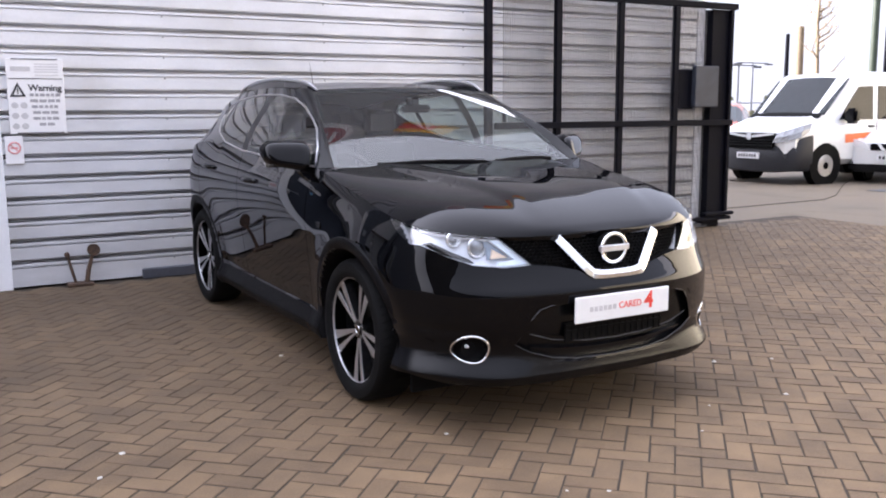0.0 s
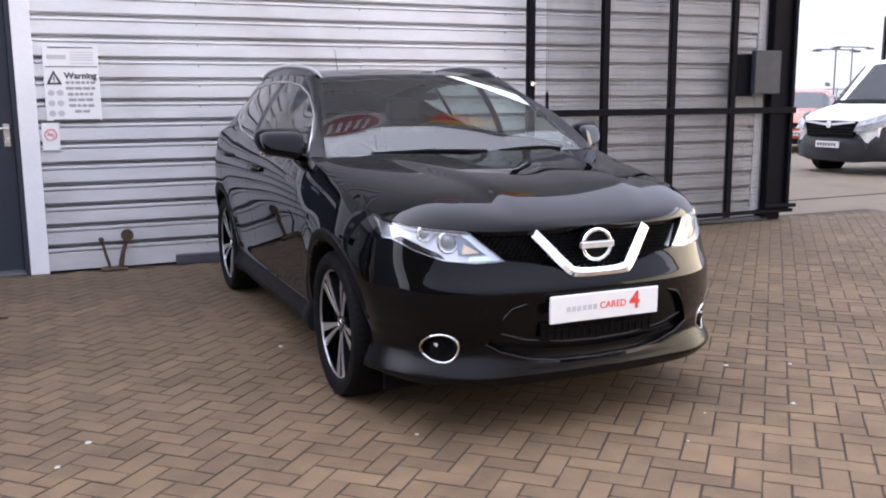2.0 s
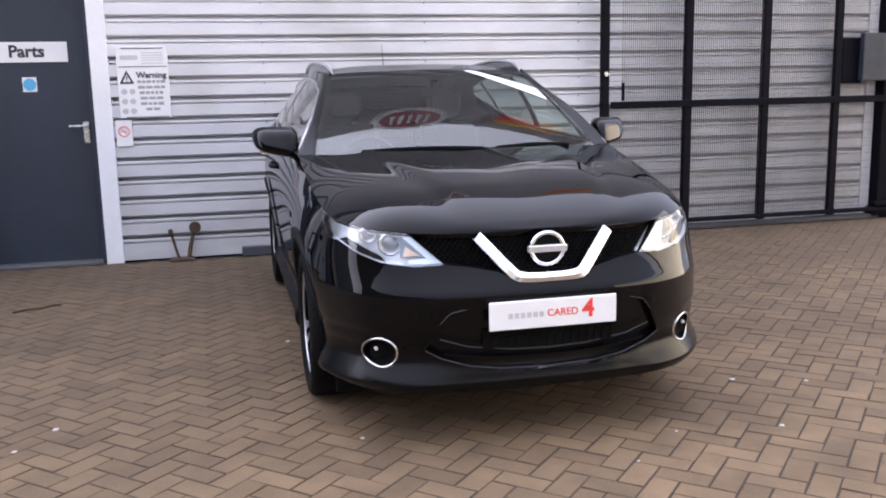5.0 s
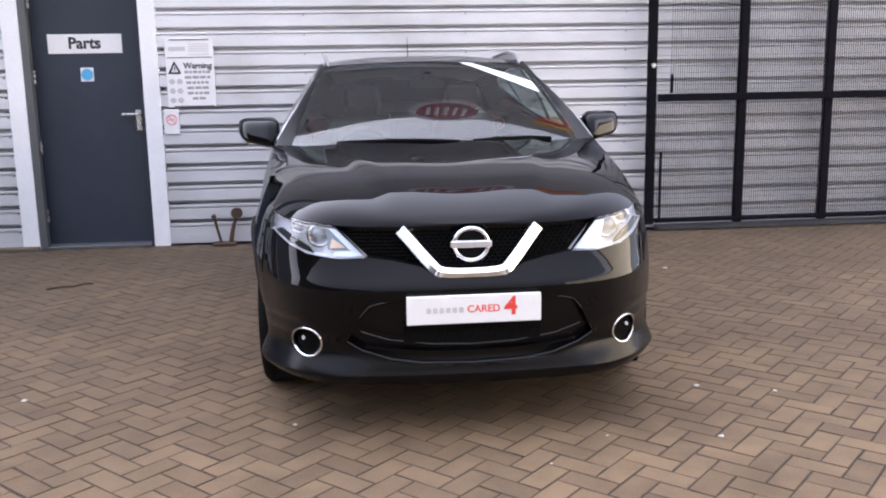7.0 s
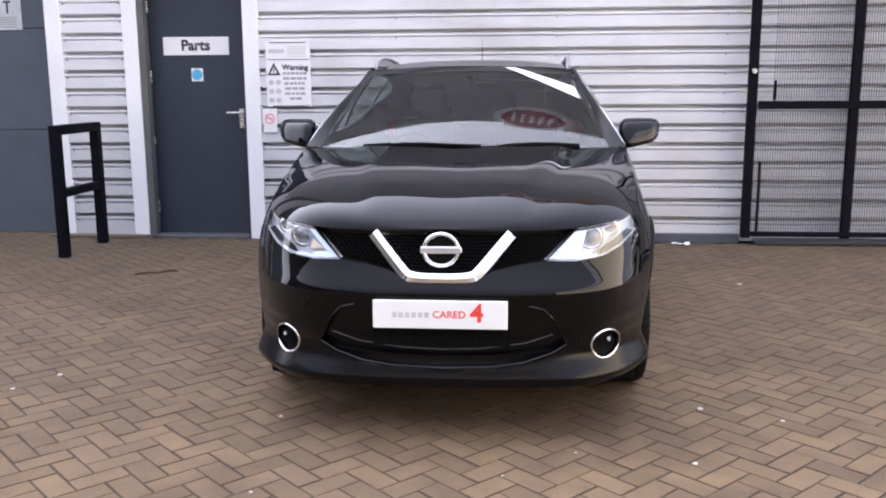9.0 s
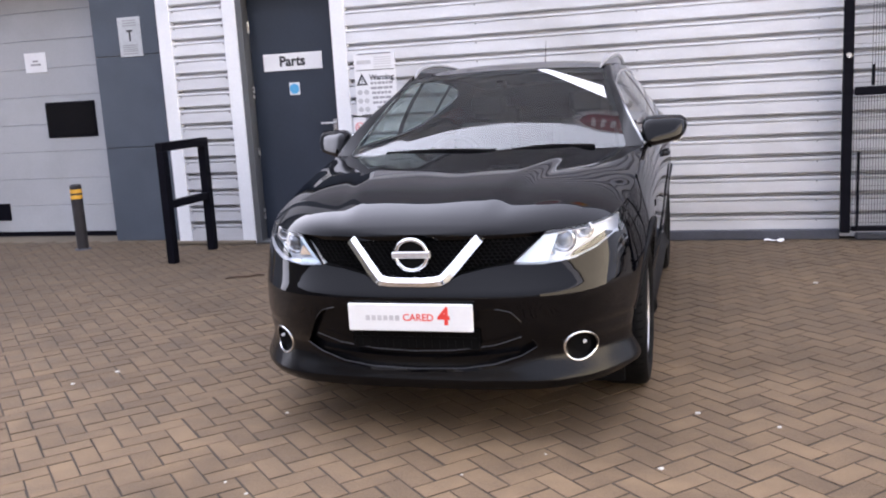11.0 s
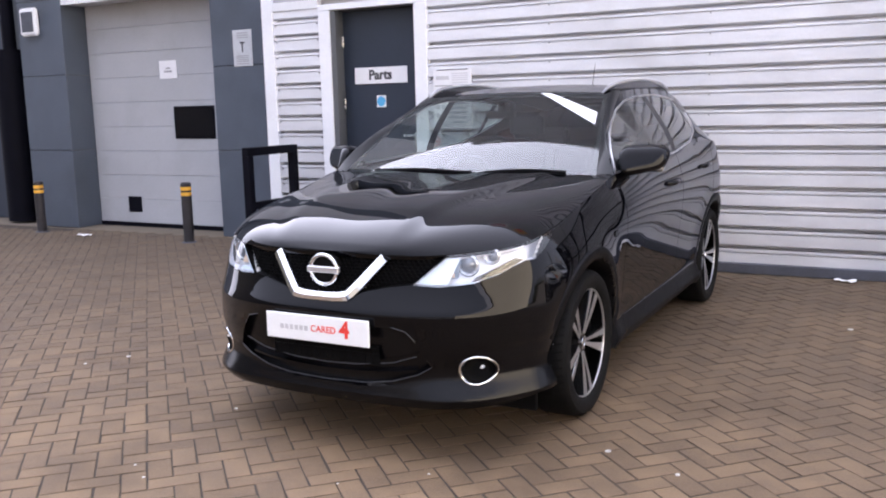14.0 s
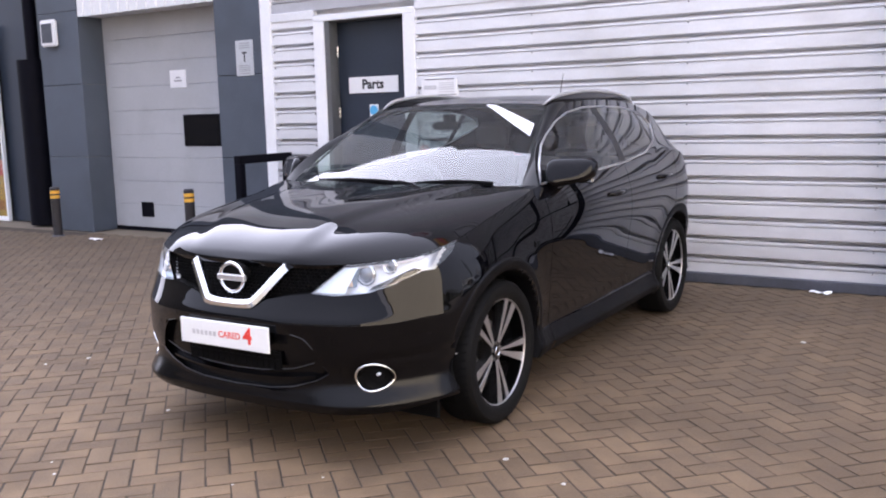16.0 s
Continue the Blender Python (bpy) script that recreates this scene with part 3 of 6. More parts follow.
part("cross_rail", box(-0.035, 0.035, 6.83, 7.45, 0.50, 0.57, 0.006), M_BLACK, hoop)

# rusty boot scraper by the wall
tapt = thing("boot_scraper", "rusty iron stay with two bent arms by the wall", "ironwork", pose(0.25, 7.72, 0))
part("base_plate", box(-0.10, 0.10, -0.05, 0.05, 0, 0.03, 0.006), M_RUST, tapt)
part("arm", tube([(-0.03, 0, 0.02), (-0.055, 0.0, 0.12), (-0.085, 0.0, 0.25)], 0.012, 8), M_RUST, tapt)
part("arm", tube([(0.05, 0, 0.02), (0.07, 0.0, 0.13), (0.105, 0.0, 0.25)], [0.02, 0.018, 0.014], 8), M_RUST, tapt)
part("paddle", cyl((0.115, -0.02, 0.285), (0.115, 0.012, 0.285), 0.05, n=14), M_RUST, tapt, "rusty round plate")
part("tab", cyl((-0.087, -0.014, 0.258), (-0.087, 0.012, 0.258), 0.022, n=12), M_RUST, tapt)

# ---- mesh gate ----
GY = 7.66
gate = thing("mesh_gate", "black framed wire mesh gate folded back against the wall", "gate")
posts = (4.105, 4.95, 5.775, 6.57)
for x in posts:
    part("gate_post", box(x - 0.038, x + 0.038, GY - 0.03, GY + 0.03, 0.07, 2.50, 0.006), M_BLACK, gate)
part("top_rail", box(4.06, 7.50, GY - 0.03, GY + 0.03, 2.501, 2.57, 0.006), M_BLACK, gate)
part("mid_rail", box(4.15, 7.46, GY - 0.045, GY - 0.031, 1.19, 1.258, 0.005), M_BLACK, gate)
part("bottom_rail", box(4.15, 7.50, GY - 0.034, GY + 0.02, 0.085, 0.125, 0.005), M_BLACK, gate)
bays = list(zip(posts, posts[1:] + (7.06,)))
for a, b in bays:
    wb_ = bmesh.new()
    x = a + 0.05
    while x < b - 0.04:
        if not (a == posts[0] and x < 4.28):
            box(x, x + 0.0038, GY - 0.004, GY + 0.001, 0.125, 2.50, bm=wb_)
        else:
            box(x, x + 0.0038, GY - 0.004, GY + 0.001, 0.125, 1.19, bm=wb_)
        x += 0.021
    z = 0.15
    while z < 2.49:
        box(a + 0.045, b - 0.045, GY + 0.001, GY + 0.006, z, z + 0.003, bm=wb_)
        z += 0.076
    part("wire_mesh", wb_, M_WIRE, gate, "welded dull grey wire mesh")
part("lock_bar", box(4.28, 4.30, GY - 0.02, GY + 0.01, 1.265, 1.43), M_BLACK, gate)
part("drop_bolt", cyl((4.19, GY - 0.04, 0.10), (4.19, GY - 0.04, 0.74), 0.012, n=10), M_BLACK, gate, "black drop bolt")
part("hinge_pin", cyl((4.105, GY - 0.05, 1.51), (4.105, GY - 0.025, 1.51), 0.022, n=14), M_STEEL, gate, "pale round hinge cap")
part("lock_plate", box(6.62, 6.86, GY - 0.01, GY + 0.05, 1.38, 1.82, 0.008), M_BLACK, gate)
part("guard_box", box(6.80, 7.16, GY - 0.09, GY - 0.02, 1.40, 1.86, 0.008), M_GUARD, gate, "grey perforated lock guard")
col = thing("gate_column", "thick black steel gate column on a short base", "gate post", pose(7.27, 7.70, 0))
part("column", box(-0.13, 0.17, -0.02, 0.24, 0.12, 2.50, 0.01), M_BLACK, col)
part("edge_bar", box(0.13, 0.18, -0.06, -0.02, 0.12, 2.50, 0.006), M_BLACK, col)
part("base", box(-0.19, 0.12, 0.0, 0.22, 0.0, 0.12, 0.02), M_BLACK, col)
part("foot_rail", box(-0.20, 0.26, -0.09, -0.02, 0.14, 0.18, 0.006), M_BLACK, col)

# litter
for x, y, s_ in ((3.555, 7.645, 0.10), (-4.87, 7.49, 0.11)):
    lb = bmesh.new()
    bmesh.ops.create_grid(lb, x_segments=5, y_segments=3, size=0.5)
    for v in lb.verts:
        v.co.z = 0.16 + 0.18 * noise.noise(v.co * 3.1 + Vector((x, y, 0)))
        v.co.y *= 0.55
    bmesh.ops.scale(lb, vec=(s_ * 1.6, s_ * 1.3, s_ * 1.2), verts=lb.verts[:])
    bmesh.ops.solidify(lb, geom=lb.faces[:], thickness=0.002)
    lo = part("paper_scrap", lb, M_PAPER)
    lo.location = (x, y, 0.0)
    tagged(lo, "crumpled scrap of white paper on the paving", "litter")

for x, y, s_ in ((-0.13, 3.77, 0.020), (-0.25, 3.55, 0.017), (1.12, 3.29, 0.016), (0.93, 4.86, 0.020), (1.34, 2.48, 0.012), (1.21, 2.56, 0.010), (2.94, 3.51, 0.020), (3.26, 3.39, 0.017), (2.81, 2.92, 0.018), (2.37, 2.99, 0.009), (2.09, 2.76, 0.010), (3.70, 6.06, 0.030)):
    cb = bmesh.new()
    s_ *= 0.72
    bmesh.ops.create_icosphere(cb, subdivisions=1, radius=s_)
    for v in cb.verts:
        v.co *= 1 + 0.35 * noise.noise(v.co * 90 + Vector((x * 7, y * 5, 0)))
        v.co.z = max(v.co.z, -s_ * 0.35) * 0.35
    ch_ = part("chip", cb, M_CHIP)
    ch_.matrix_basis = pose(x, y, s_ * 0.10, 0, 0, x * 90)
    tagged(ch_, "tiny pale chip of litter on the paving", "litter", group="chips on the paving")
tw = tube([(-0.78, 6.12, 0.006), (-0.70, 6.165, 0.012), (-0.62, 6.185, 0.008), (-0.55, 6.25, 0.012), (-0.50, 6.265, 0.006)], 0.007, 6)
tube([(-0.70, 6.165, 0.012), (-0.72, 6.23, 0.010)], 0.004, 5, tw)
tagged(part("twig", tw, M_RUST, smooth=60), "thin dark fallen twig on the paving", "twig")
tagged(part("ground_seam", tube([(7.6, 9.05, -0.010), (9.04, 9.07, -0.010), (11.15, 9.15, -0.010), (11.9, 9.5, -0.010), (13.89, 10.84, -0.010), (17.72, 13.1, -0.010)], 0.011, 6, flat=1.0), M_SAND), "dark sealed seam across the yard", "seam", kind="structure")

# signs high on the wall
sg1 = thing("fascia_sign", "large red oval sign with a white rim high on the wall", "sign", pose(2.84, 7.78, 8.25))
ov = bmesh.new()
cyl((0, 0.0, 0), (0, 0.08, 0), 1.0, n=48, bm=ov)
bmesh.ops.scale(ov, vec=(0.86, 1, 1.12), verts=ov.verts[:])
part("rim", ov, M_PAPER, sg1, "white oval rim")
ov = bmesh.new()
cyl((0, -0.02, 0), (0, 0.02, 0), 1.0, n=48, bm=ov)
bmesh.ops.scale(ov, vec=(0.69, 1, 0.86), verts=ov.verts[:])
part("face", ov, mat("dark_red_sign", (0.30, 0.015, 0.03), 0.35), sg1, "red oval face")
for i in range(5):
    part("bar", box(-0.46 + i * 0.20, -0.37 + i * 0.20, -0.035, -0.018, -0.42, 0.42), M_PAPER, sg1)
sg2 = thing("fascia_sign", "yellow and red panel sign high on the wall", "sign", pose(5.5, 7.78, 7.8))
part("panel", box(-0.72, 0.72, 0.0, 0.08, -0.58, 0.58, 0.01), M_YELLOW, sg2, "yellow panel")
part("band", box(-0.75, 0.20, -0.015, 0.004, -0.42, 0.10), M_REDINK, sg2, "red band")
# recess beside the far pier: downpipe and shop window
rc = tagged(part("wall_recess", box(-9.40, -6.46, 8.55, 8.7, 0.0, 9.0), M_DOOR), "dark blue-grey recessed wall beside the pier", "wall", kind="structure")
dp = thing("downpipe", "thick black downpipe in the recess beside the pier", "downpipe", pose(-7.05, 8.33, 0))
part("pipe", cyl((0, 0, 0.02), (0, 0, 2.35), 0.21, n=28), M_BLACK, dp, smooth=40)
part("pipe", cyl((-0.06, 0.06, 2.35), (-0.06, 0.06, 6.0), 0.09, n=20), M_BLACK, dp, smooth=40)
part("bracket", box(-0.18, 0.18, 0.10, 0.19, 1.6, 1.66), M_BLACK, dp)
w1 = tagged(part("window_1", box(-9.2, -8.16, 8.50, 8.552, 0.05, 2.9), M_DARKIN), "shop window with yellow and red goods behind", "window", kind="structure")
for x0, x1, z0, z1 in ((-9.2, -8.13, 0.0, 0.07), (-9.2, -8.13, 2.84, 2.92), (-8.165, -8.13, 0.07, 2.84), (-9.2, -9.165, 0.07, 2.84)):
    part("window_frame", box(x0, x1, 8.44, 8.50, z0, z1, 0.004), M_TRIM, w1)
part("pane", box(-9.165, -8.165, 8.455, 8.462, 0.07, 2.84), thin_glass("shop_glass", (0.8, 0.84, 0.85)), w1).visible_shadow = False
gd = thing("display_crate", "yellow crate with a red top behind the shop window", "crate", pose(-8.46, 8.48, 0.07))
part("crate", box(-0.28, 0.28, -0.012, 0.012, 0.0, 0.62, 0.004), M_YELLOW, gd)
part("lid", box(-0.28, 0.28, -0.013, 0.013, 0.62, 0.86, 0.004), M_REDINK, gd)
part("slot", box(-0.20, 0.22, -0.016, -0.011, 0.10, 0.24), mat("orange_print", (0.6, 0.22, 0.03), 0.5), gd)

# ---- the black car ----
from mathutils import interpolate
from mathutils.bvhtree import BVHTree

def gloss_paint(name, col):
    """Deep black paint under a clear lacquer that mirrors more and more towards grazing."""
    m = mat(name, col, 0.5, 0.0, 0.1, 30, spec=0.0)
    nt = m.node_tree
    b = nt.nodes["Principled BSDF"]
    o = nt.nodes["Material Output"]
    gl = nt.nodes.new("ShaderNodeBsdfGlossy")
    gl.inputs["Roughness"].default_value = 0.015
    gl.inputs["Color"].default_value = (0.98, 0.98, 1.0, 1)
    lw = nt.nodes.new("ShaderNodeLayerWeight")
    lw.inputs["Blend"].default_value = 0.5
    pw = nt.nodes.new("ShaderNodeMath")
    pw.operation = "POWER"
    pw.inputs[1].default_value = 3.1
    fr = nt.nodes.new("ShaderNodeMath")
    fr.operation = "MULTIPLY_ADD"
    fr.inputs[1].default_value, fr.inputs[2].default_value = 0.64, 0.019
    mx = nt.nodes.new("ShaderNodeMixShader")
    nt.links.new(lw.outputs["Facing"], pw.inputs[0])
    nt.links.new(pw.outputs[0], fr.inputs[0])
    nt.links.new(fr.outputs[0], mx.inputs[0])
    nt.links.new(b.outputs[0], mx.inputs[1])
    nt.links.new(gl.outputs[0], mx.inputs[2])
    nt.links.new(mx.outputs[0], o.inputs["Surface"])
    return m


M_PAINT = gloss_paint("black_lacquered_paint", (0.0012, 0.0012, 0.0018))
M_PLASTIC = mat("satin_black_plastic", (0.0020, 0.0020, 0.0028), 0.22, 0.0, 0.15, 30, 0.08, 300, spec=0.24)
M_ARCH = mat("dull_black_plastic", (0.0032, 0.0032, 0.0042), 0.5, 0.0, 0.15, 30, 0.15, 300, spec=0.14)
M_POST = mat("satin_black_pillar", (0.004, 0.004, 0.005), 0.32, 0.0, 0.15, 30, spec=0.3)
M_MATTE = mat("matte_black_plastic", (0.002, 0.002, 0.0023), 0.7, 0.0, 0.1, 30, spec=0.12)
M_CHROME = mat("bright_chrome", (0.82, 0.83, 0.84), 0.06, 1.0, 0.02, 30)
M_SILVER = mat("machined_alloy", (0.58, 0.58, 0.60), 0.3, 0.85, 0.05, 60)
M_LAMPCHROME = mat("lamp_reflector", (0.90, 0.91, 0.95), 0.24, 0.30, 0.05, 40)
M_LED = mat("white_led_strip", (0.74, 0.84, 0.93), 0.3, 0.0, 0.02, 40)
M_LEDTOP = mat("white_light_bar", (0.88, 0.88, 0.90), 0.3, 0.0, 0.02, 40)
M_AMBER = mat("amber_lens", (0.74, 0.56, 0.40), 0.2, 0.0, 0.05, 40)
M_LAMPDARK = mat("blue_grey_lamp_panel", (0.20, 0.25, 0.32), 0.35, 0.2, 0.1, 40)
M_PROJ = mat("smoky_projector_glass", (0.16, 0.17, 0.19), 0.08, 0.6, 0.05, 40, coat=0.6)
M_LIP = mat("silver_trim_and_highlight", (0.075, 0.075, 0.08), 0.35, 0.8, 0.05, 60)
M_RAIL = mat("satin_silver_rail", (0.62, 0.62, 0.64), 0.36, 0.8, 0.05, 60)
M_HEADLINER = mat("grey_roof_lining", (0.10, 0.10, 0.10), 0.9, 0.0, 0.1, 50)
M_RUBBER = mat("tyre_rubber", (0.0055, 0.0055, 0.0058), 0.75, 0.0, 0.2, 40, 0.3, 200, spec=0.12)
M_ALLOYDARK = mat("gloss_black_alloy", (0.012, 0.012, 0.013), 0.18, 0.0, 0.1, 40, coat=0.6)
M_DISC = mat("brake_steel", (0.25, 0.24, 0.23), 0.35, 0.9, 0.1, 40)
M_SEAT = mat("dark_cloth", (0.022, 0.022, 0.025), 0.85, 0.0, 0.2, 50, 0.3, 400)
M_DASH = mat("dashboard_vinyl", (0.028, 0.028, 0.031), 0.6, 0.0, 0.1, 50, 0.2, 400)
M_REDLAMP = mat("red_lamp_lens", (0.30, 0.01, 0.01), 0.12, 0.0, 0.05, 30, coat=0.5)
G_SCREEN = thin_glass("windscreen_glass", (0.84, 0.95, 0.92), gloss=0.58, f0=0.14, power=3.6)
G_SIDE = thin_glass("tinted_side_glass", (0.82, 0.90, 0.87))
G_REAR = thin_glass("privacy_glass", (0.42, 0.47, 0.46))
G_LAMP = thin_glass("clear_lamp_lens", (0.93, 0.95, 0.97))

CARX, CARY = 1.842, 3.925
CW, CL, CR, WB, NF, NR = 0.903, 0.905, 0.835, 2.646, 2.7, 3.0
SIDE_IN = [(0.16, 0.095), (0.21, 0.055), (0.262, 0.026), (0.275, 0.026), (0.345, 0.052), (0.375, 0.056), (0.45, 0.0475), (0.58, 0.0325), (0.72, 0.0165), (0.84, 0.003), (0.94, 0.004), (1.02, 0.018), (1.10, 0.042), (1.20, 0.075)]
FRONT_IN = [(0.16, 0.105), (0.21, 0.052), (0.258, 0.006), (0.272, 0.006), (0.345, 0.038), (0.375, 0.040), (0.45, 0.021), (0.54, 0.009), (0.610, 0.0), (0.628, 0.004), (0.66, 0.020), (0.72, 0.050), (0.78, 0.074), (0.84, 0.099), (0.90, 0.135), (1.0, 0.22)]
TOP_Z = [(-0.81, 0.843), (-0.70, 0.855), (-0.50, 0.880), (-0.27, 0.925), (0.0, 0.985), (0.25, 1.038), (0.48, 1.085), (1.2, 1.110), (2.1, 1.150), (2.6, 1.170), (2.9, 1.145), (3.2, 1.09), (3.5, 1.03)]
LIP_FLAT = [(0.20, 0.0), (0.262, 0.026), (0.31, 0.016), (0.36, 0.0)]
BOT_Z = [(-0.9, 0.225), (-0.7, 0.228), (-0.5, 0.245), (-0.40, 0.258), (0.0, 0.21), (0.5, 0.215), (2.2, 0.225), (3.0, 0.25), (3.5, 0.28)]
TOP_IN = [(-0.81, 0.0), (-0.6, 0.032), (-0.27, 0.072), (0.0, 0.064), (0.48, 0.032), (0.9, 0.008), (1.3, 0.002), (3.0, 0.01), (3.5, 0.0)]


def nose_n(z):
    """How square the nose's plan is at a height."""
    k = max(0.0, min(1.0, (z - 0.45) / 0.25))
    return 3.2 - 0.36 * k * k * (3 - 2 * k)


def front_in(z, x):
    """How far the front face sits back at a height; the lip is flatter in the middle."""
    k = max(0.0, min(1.0, (0.56 - abs(x)) / 0.26))
    return lerp_table(z, FRONT_IN) + lerp_table(z, LIP_FLAT) * k * k * (3 - 2 * k) + ledge(z, x)


def ledge(z, x):
    """A soft crease over the fog lamps, towards the bumper's corners."""
    k = max(0.0, min(1.0, (abs(x) - 0.64) / 0.08))
    return 0.006 * math.exp(-((z - 0.462) / 0.018) ** 2) * k


def skirt_point(u, v):
    """The lower body: u runs from nose (0) along the side (1 to 2) to the tail (3), v from sill to shoulder."""
    if u <= 1:
        th = u * math.pi / 2
        c, s = math.cos(th), math.sin(th)
        fy = -0.82 * max(c, 1e-9) ** (2 / NF)
    elif u <= 2:
        c, s = 0.0, 1.0
        fy = (u - 1) * WB
    else:
        th = (3 - u) * math.pi / 2
        c, s = math.cos(th), math.sin(th)
        fy = WB + CR * max(c, 1e-9) ** (2 / NR)
    zt, zb = lerp_table(fy, TOP_Z), lerp_table(fy, BOT_Z)
    z = zb + (zt - zb) * v
    top = lerp_table(fy, TOP_IN) * max(0.0, (v - 0.62) / 0.38) ** 2
    ds = lerp_table(z, SIDE_IN) + top
    if fy > 2.2 and z > 0.9:
        ds *= 1 - 0.30 * min(1.0, (fy - 2.2) / 0.7)
    df = front_in(z, CW * max(s, 0.0) ** 0.7) + top * 0.6
    for wy in (0.0, WB):
        r = math.hypot(fy - wy, z - 0.342)
        ds -= 0.017 * math.exp(-((r - 0.40) / 0.10) ** 2)
    if u <= 1:
        nf = nose_n(z)
        ds += ledge(z, CW * max(s, 0.0) ** 0.7) * min(1.0, c * 2)
        return Vector(((CW - ds) * max(s, 0.0) ** (2 / nf), -(CL - df) * max(c, 0.0) ** (2 / nf), z))
    if u <= 2:
        taper = 0.012 * (2 * (u - 1) - 1) ** 2
        return Vector((CW - ds - taper + 0.012, fy, z))
    return Vector(((CW - ds) * max(s, 0.0) ** (2 / NR), WB + (CR - df * 0.5) * max(c, 0.0) ** (2 / NR), z))


def nose_y(x, z):
    """The nose's depth at a place of the front view."""
    q = min(0.9999, abs(x) / (CW - lerp_table(z, SIDE_IN) - 0.01))
    nf = nose_n(z)
    return -(CL - front_in(z, x)) * (1 - q ** nf) ** (1 / nf)


def edge_at(y):
    """The shoulder line at a given length."""
    lo, hi = 0.0, 3.0
    for _ in range(40):
        mid = (lo + hi) / 2
        if skirt_point(mid, 1.0).y < y:
            lo = mid
        else:
            hi = mid
    return lo


US = [i / 84 for i in range(84)] + [1 + i / 96 for i in range(96)] + [2 + i / 34 for i in range(35)]
VS = [i / 80 for i in range(81)]
half = [[skirt_point(u, v) for u in US] for v in VS]
full_bm = bmesh.new()
rows = [[Vector((-p.x, p.y, p.z)) for p in reversed(r[1:])] + list(r) for r in half]
rows = [r[1:] if abs(r[0].x) < 1e-6 else r for r in rows]
grid_mesh(rows, full_bm)
bmesh.ops.remove_doubles(full_bm, verts=full_bm.verts[:], dist=0.0004)
bmesh.ops.recalc_face_normals(full_bm, faces=full_bm.faces[:])
if sum(f.normal.dot(Vector((f.calc_center_median().x, f.calc_center_median().y - 1.3, 0))) for f in full_bm.faces) < 0:
    bmesh.ops.reverse_faces(full_bm, faces=full_bm.faces[:])


full_bm.normal_update()
full_bm.faces.ensure_lookup_table()
BODY = BVHTree.FromBMesh(full_bm)
BODY_FACES = [[(v.co.copy(), v.normal.copy()) for v in f.verts] for f in full_bm.faces]


def body_normal(p):
    """The uncut body's smooth normal at a place on it."""
    loc, nor, idx, dist = BODY.find_nearest(p)
    cs = BODY_FACES[idx]
    n = Vector((0, 0, 0))
    for w, (c, q) in zip(interpolate.poly_3d_calc([c for c, q in cs], loc), cs):
        n += q * w
    return n.normalized()


def panel(name, bm, material, parent, label=""):
    """A body panel whose outer face keeps the flow of the whole body, with its turned-in edges sharp."""
    ob = part(name, bm, material, parent, label, smooth=35)
    me = ob.data
    cache, ns = {}, []
    for p in me.polygons:
        fn = p.normal.copy()
        sn = body_normal(p.center)
        if fn.dot(sn) < 0:
            sn = -sn
            flip = -1
        else:
            flip = 1
        outer = abs(fn.dot(sn)) > 0.75
        for vi in p.vertices:
            if outer:
                if vi not in cache:
                    cache[vi] = body_normal(me.vertices[vi].co)
                ns.append(cache[vi] * flip)
            else:
                ns.append(fn)
    me.normals_split_custom_set([tuple(n) for n in ns])
    return ob


def cut_line(bm, a, b, axis, pad=0.03, test=None):
    """Cuts faces along the segment a-b, seen along x or y (axis), close to that segment only."""
    ia, iz = (0, 2) if axis == 1 else (1, 2)
    d = Vector((b[0] - a[0], b[1] - a[1]))
    ln = d.length
    d.normalize()
    fs = []
    for f in bm.faces:
        c = f.calc_center_median()
        if test and not test(c):
            continue
        q = Vector((c[ia] - a[0], c[iz] - a[1]))
        t = q.dot(d)
        if -pad < t < ln + pad and abs(q.x * d.y - q.y * d.x) < 0.08:
            fs.append(f)
    if not fs:
        return
    co, no = [0, 0, 0], [0, 0, 0]
    co[ia], co[iz] = a
    no[ia], no[iz] = -d.y, d.x
    geom = list({e for f in fs for e in f.edges}) + list({v for f in fs for v in f.verts}) + fs
    bmesh.ops.bisect_plane(bm, geom=geom, plane_co=co, plane_no=no, dist=1e-5)


def inside(p, poly):
    x, z = p
    r = False
    n = len(poly)
    for i in range(n):
        (x0, z0), (x1, z1) = poly[i], poly[(i + 1) % n]
        if (z0 > z) != (z1 > z) and x < (x1 - x0) * (z - z0) / (z1 - z0) + x0:
            r = not r
    return r


GRILLE = [(0.0, 0.90), (0.545, 0.90), (0.545, 0.868), (0.405, 0.735), (0.30, 0.722), (0.20, 0.700), (0.135, 0.664), (0.0, 0.658), ]
LAMP = [(0.405, 0.733), (0.52, 0.727), (0.63, 0.737), (0.71, 0.767), (0.775, 0.810), (0.95, 0.812), (0.95, 0.96), (0.56, 0.96), (0.552, 0.868)]
LAMP_END = [(-0.52, 0.785), (-0.37, 0.862), (-0.24, 0.945)]
INTAKE = [(0.0, 0.570), (0.35, 0.566), (0.398, 0.552), (0.432, 0.515), (0.474, 0.435), (0.492, 0.402), (0.43, 0.368), (0.32, 0.334), (0.20, 0.318), (0.0, 0.312)]
FOGX, FOGZ = 0.651, 0.385
FOG = [(FOGX + 0.056 * math.cos(i * math.pi / 7), FOGZ + 0.056 * math.sin(i * math.pi / 7)) for i in range(14)]
SILL = [(-0.52, 0.395), (-0.30, 0.375)]
front = lambda c: c.y < -0.02
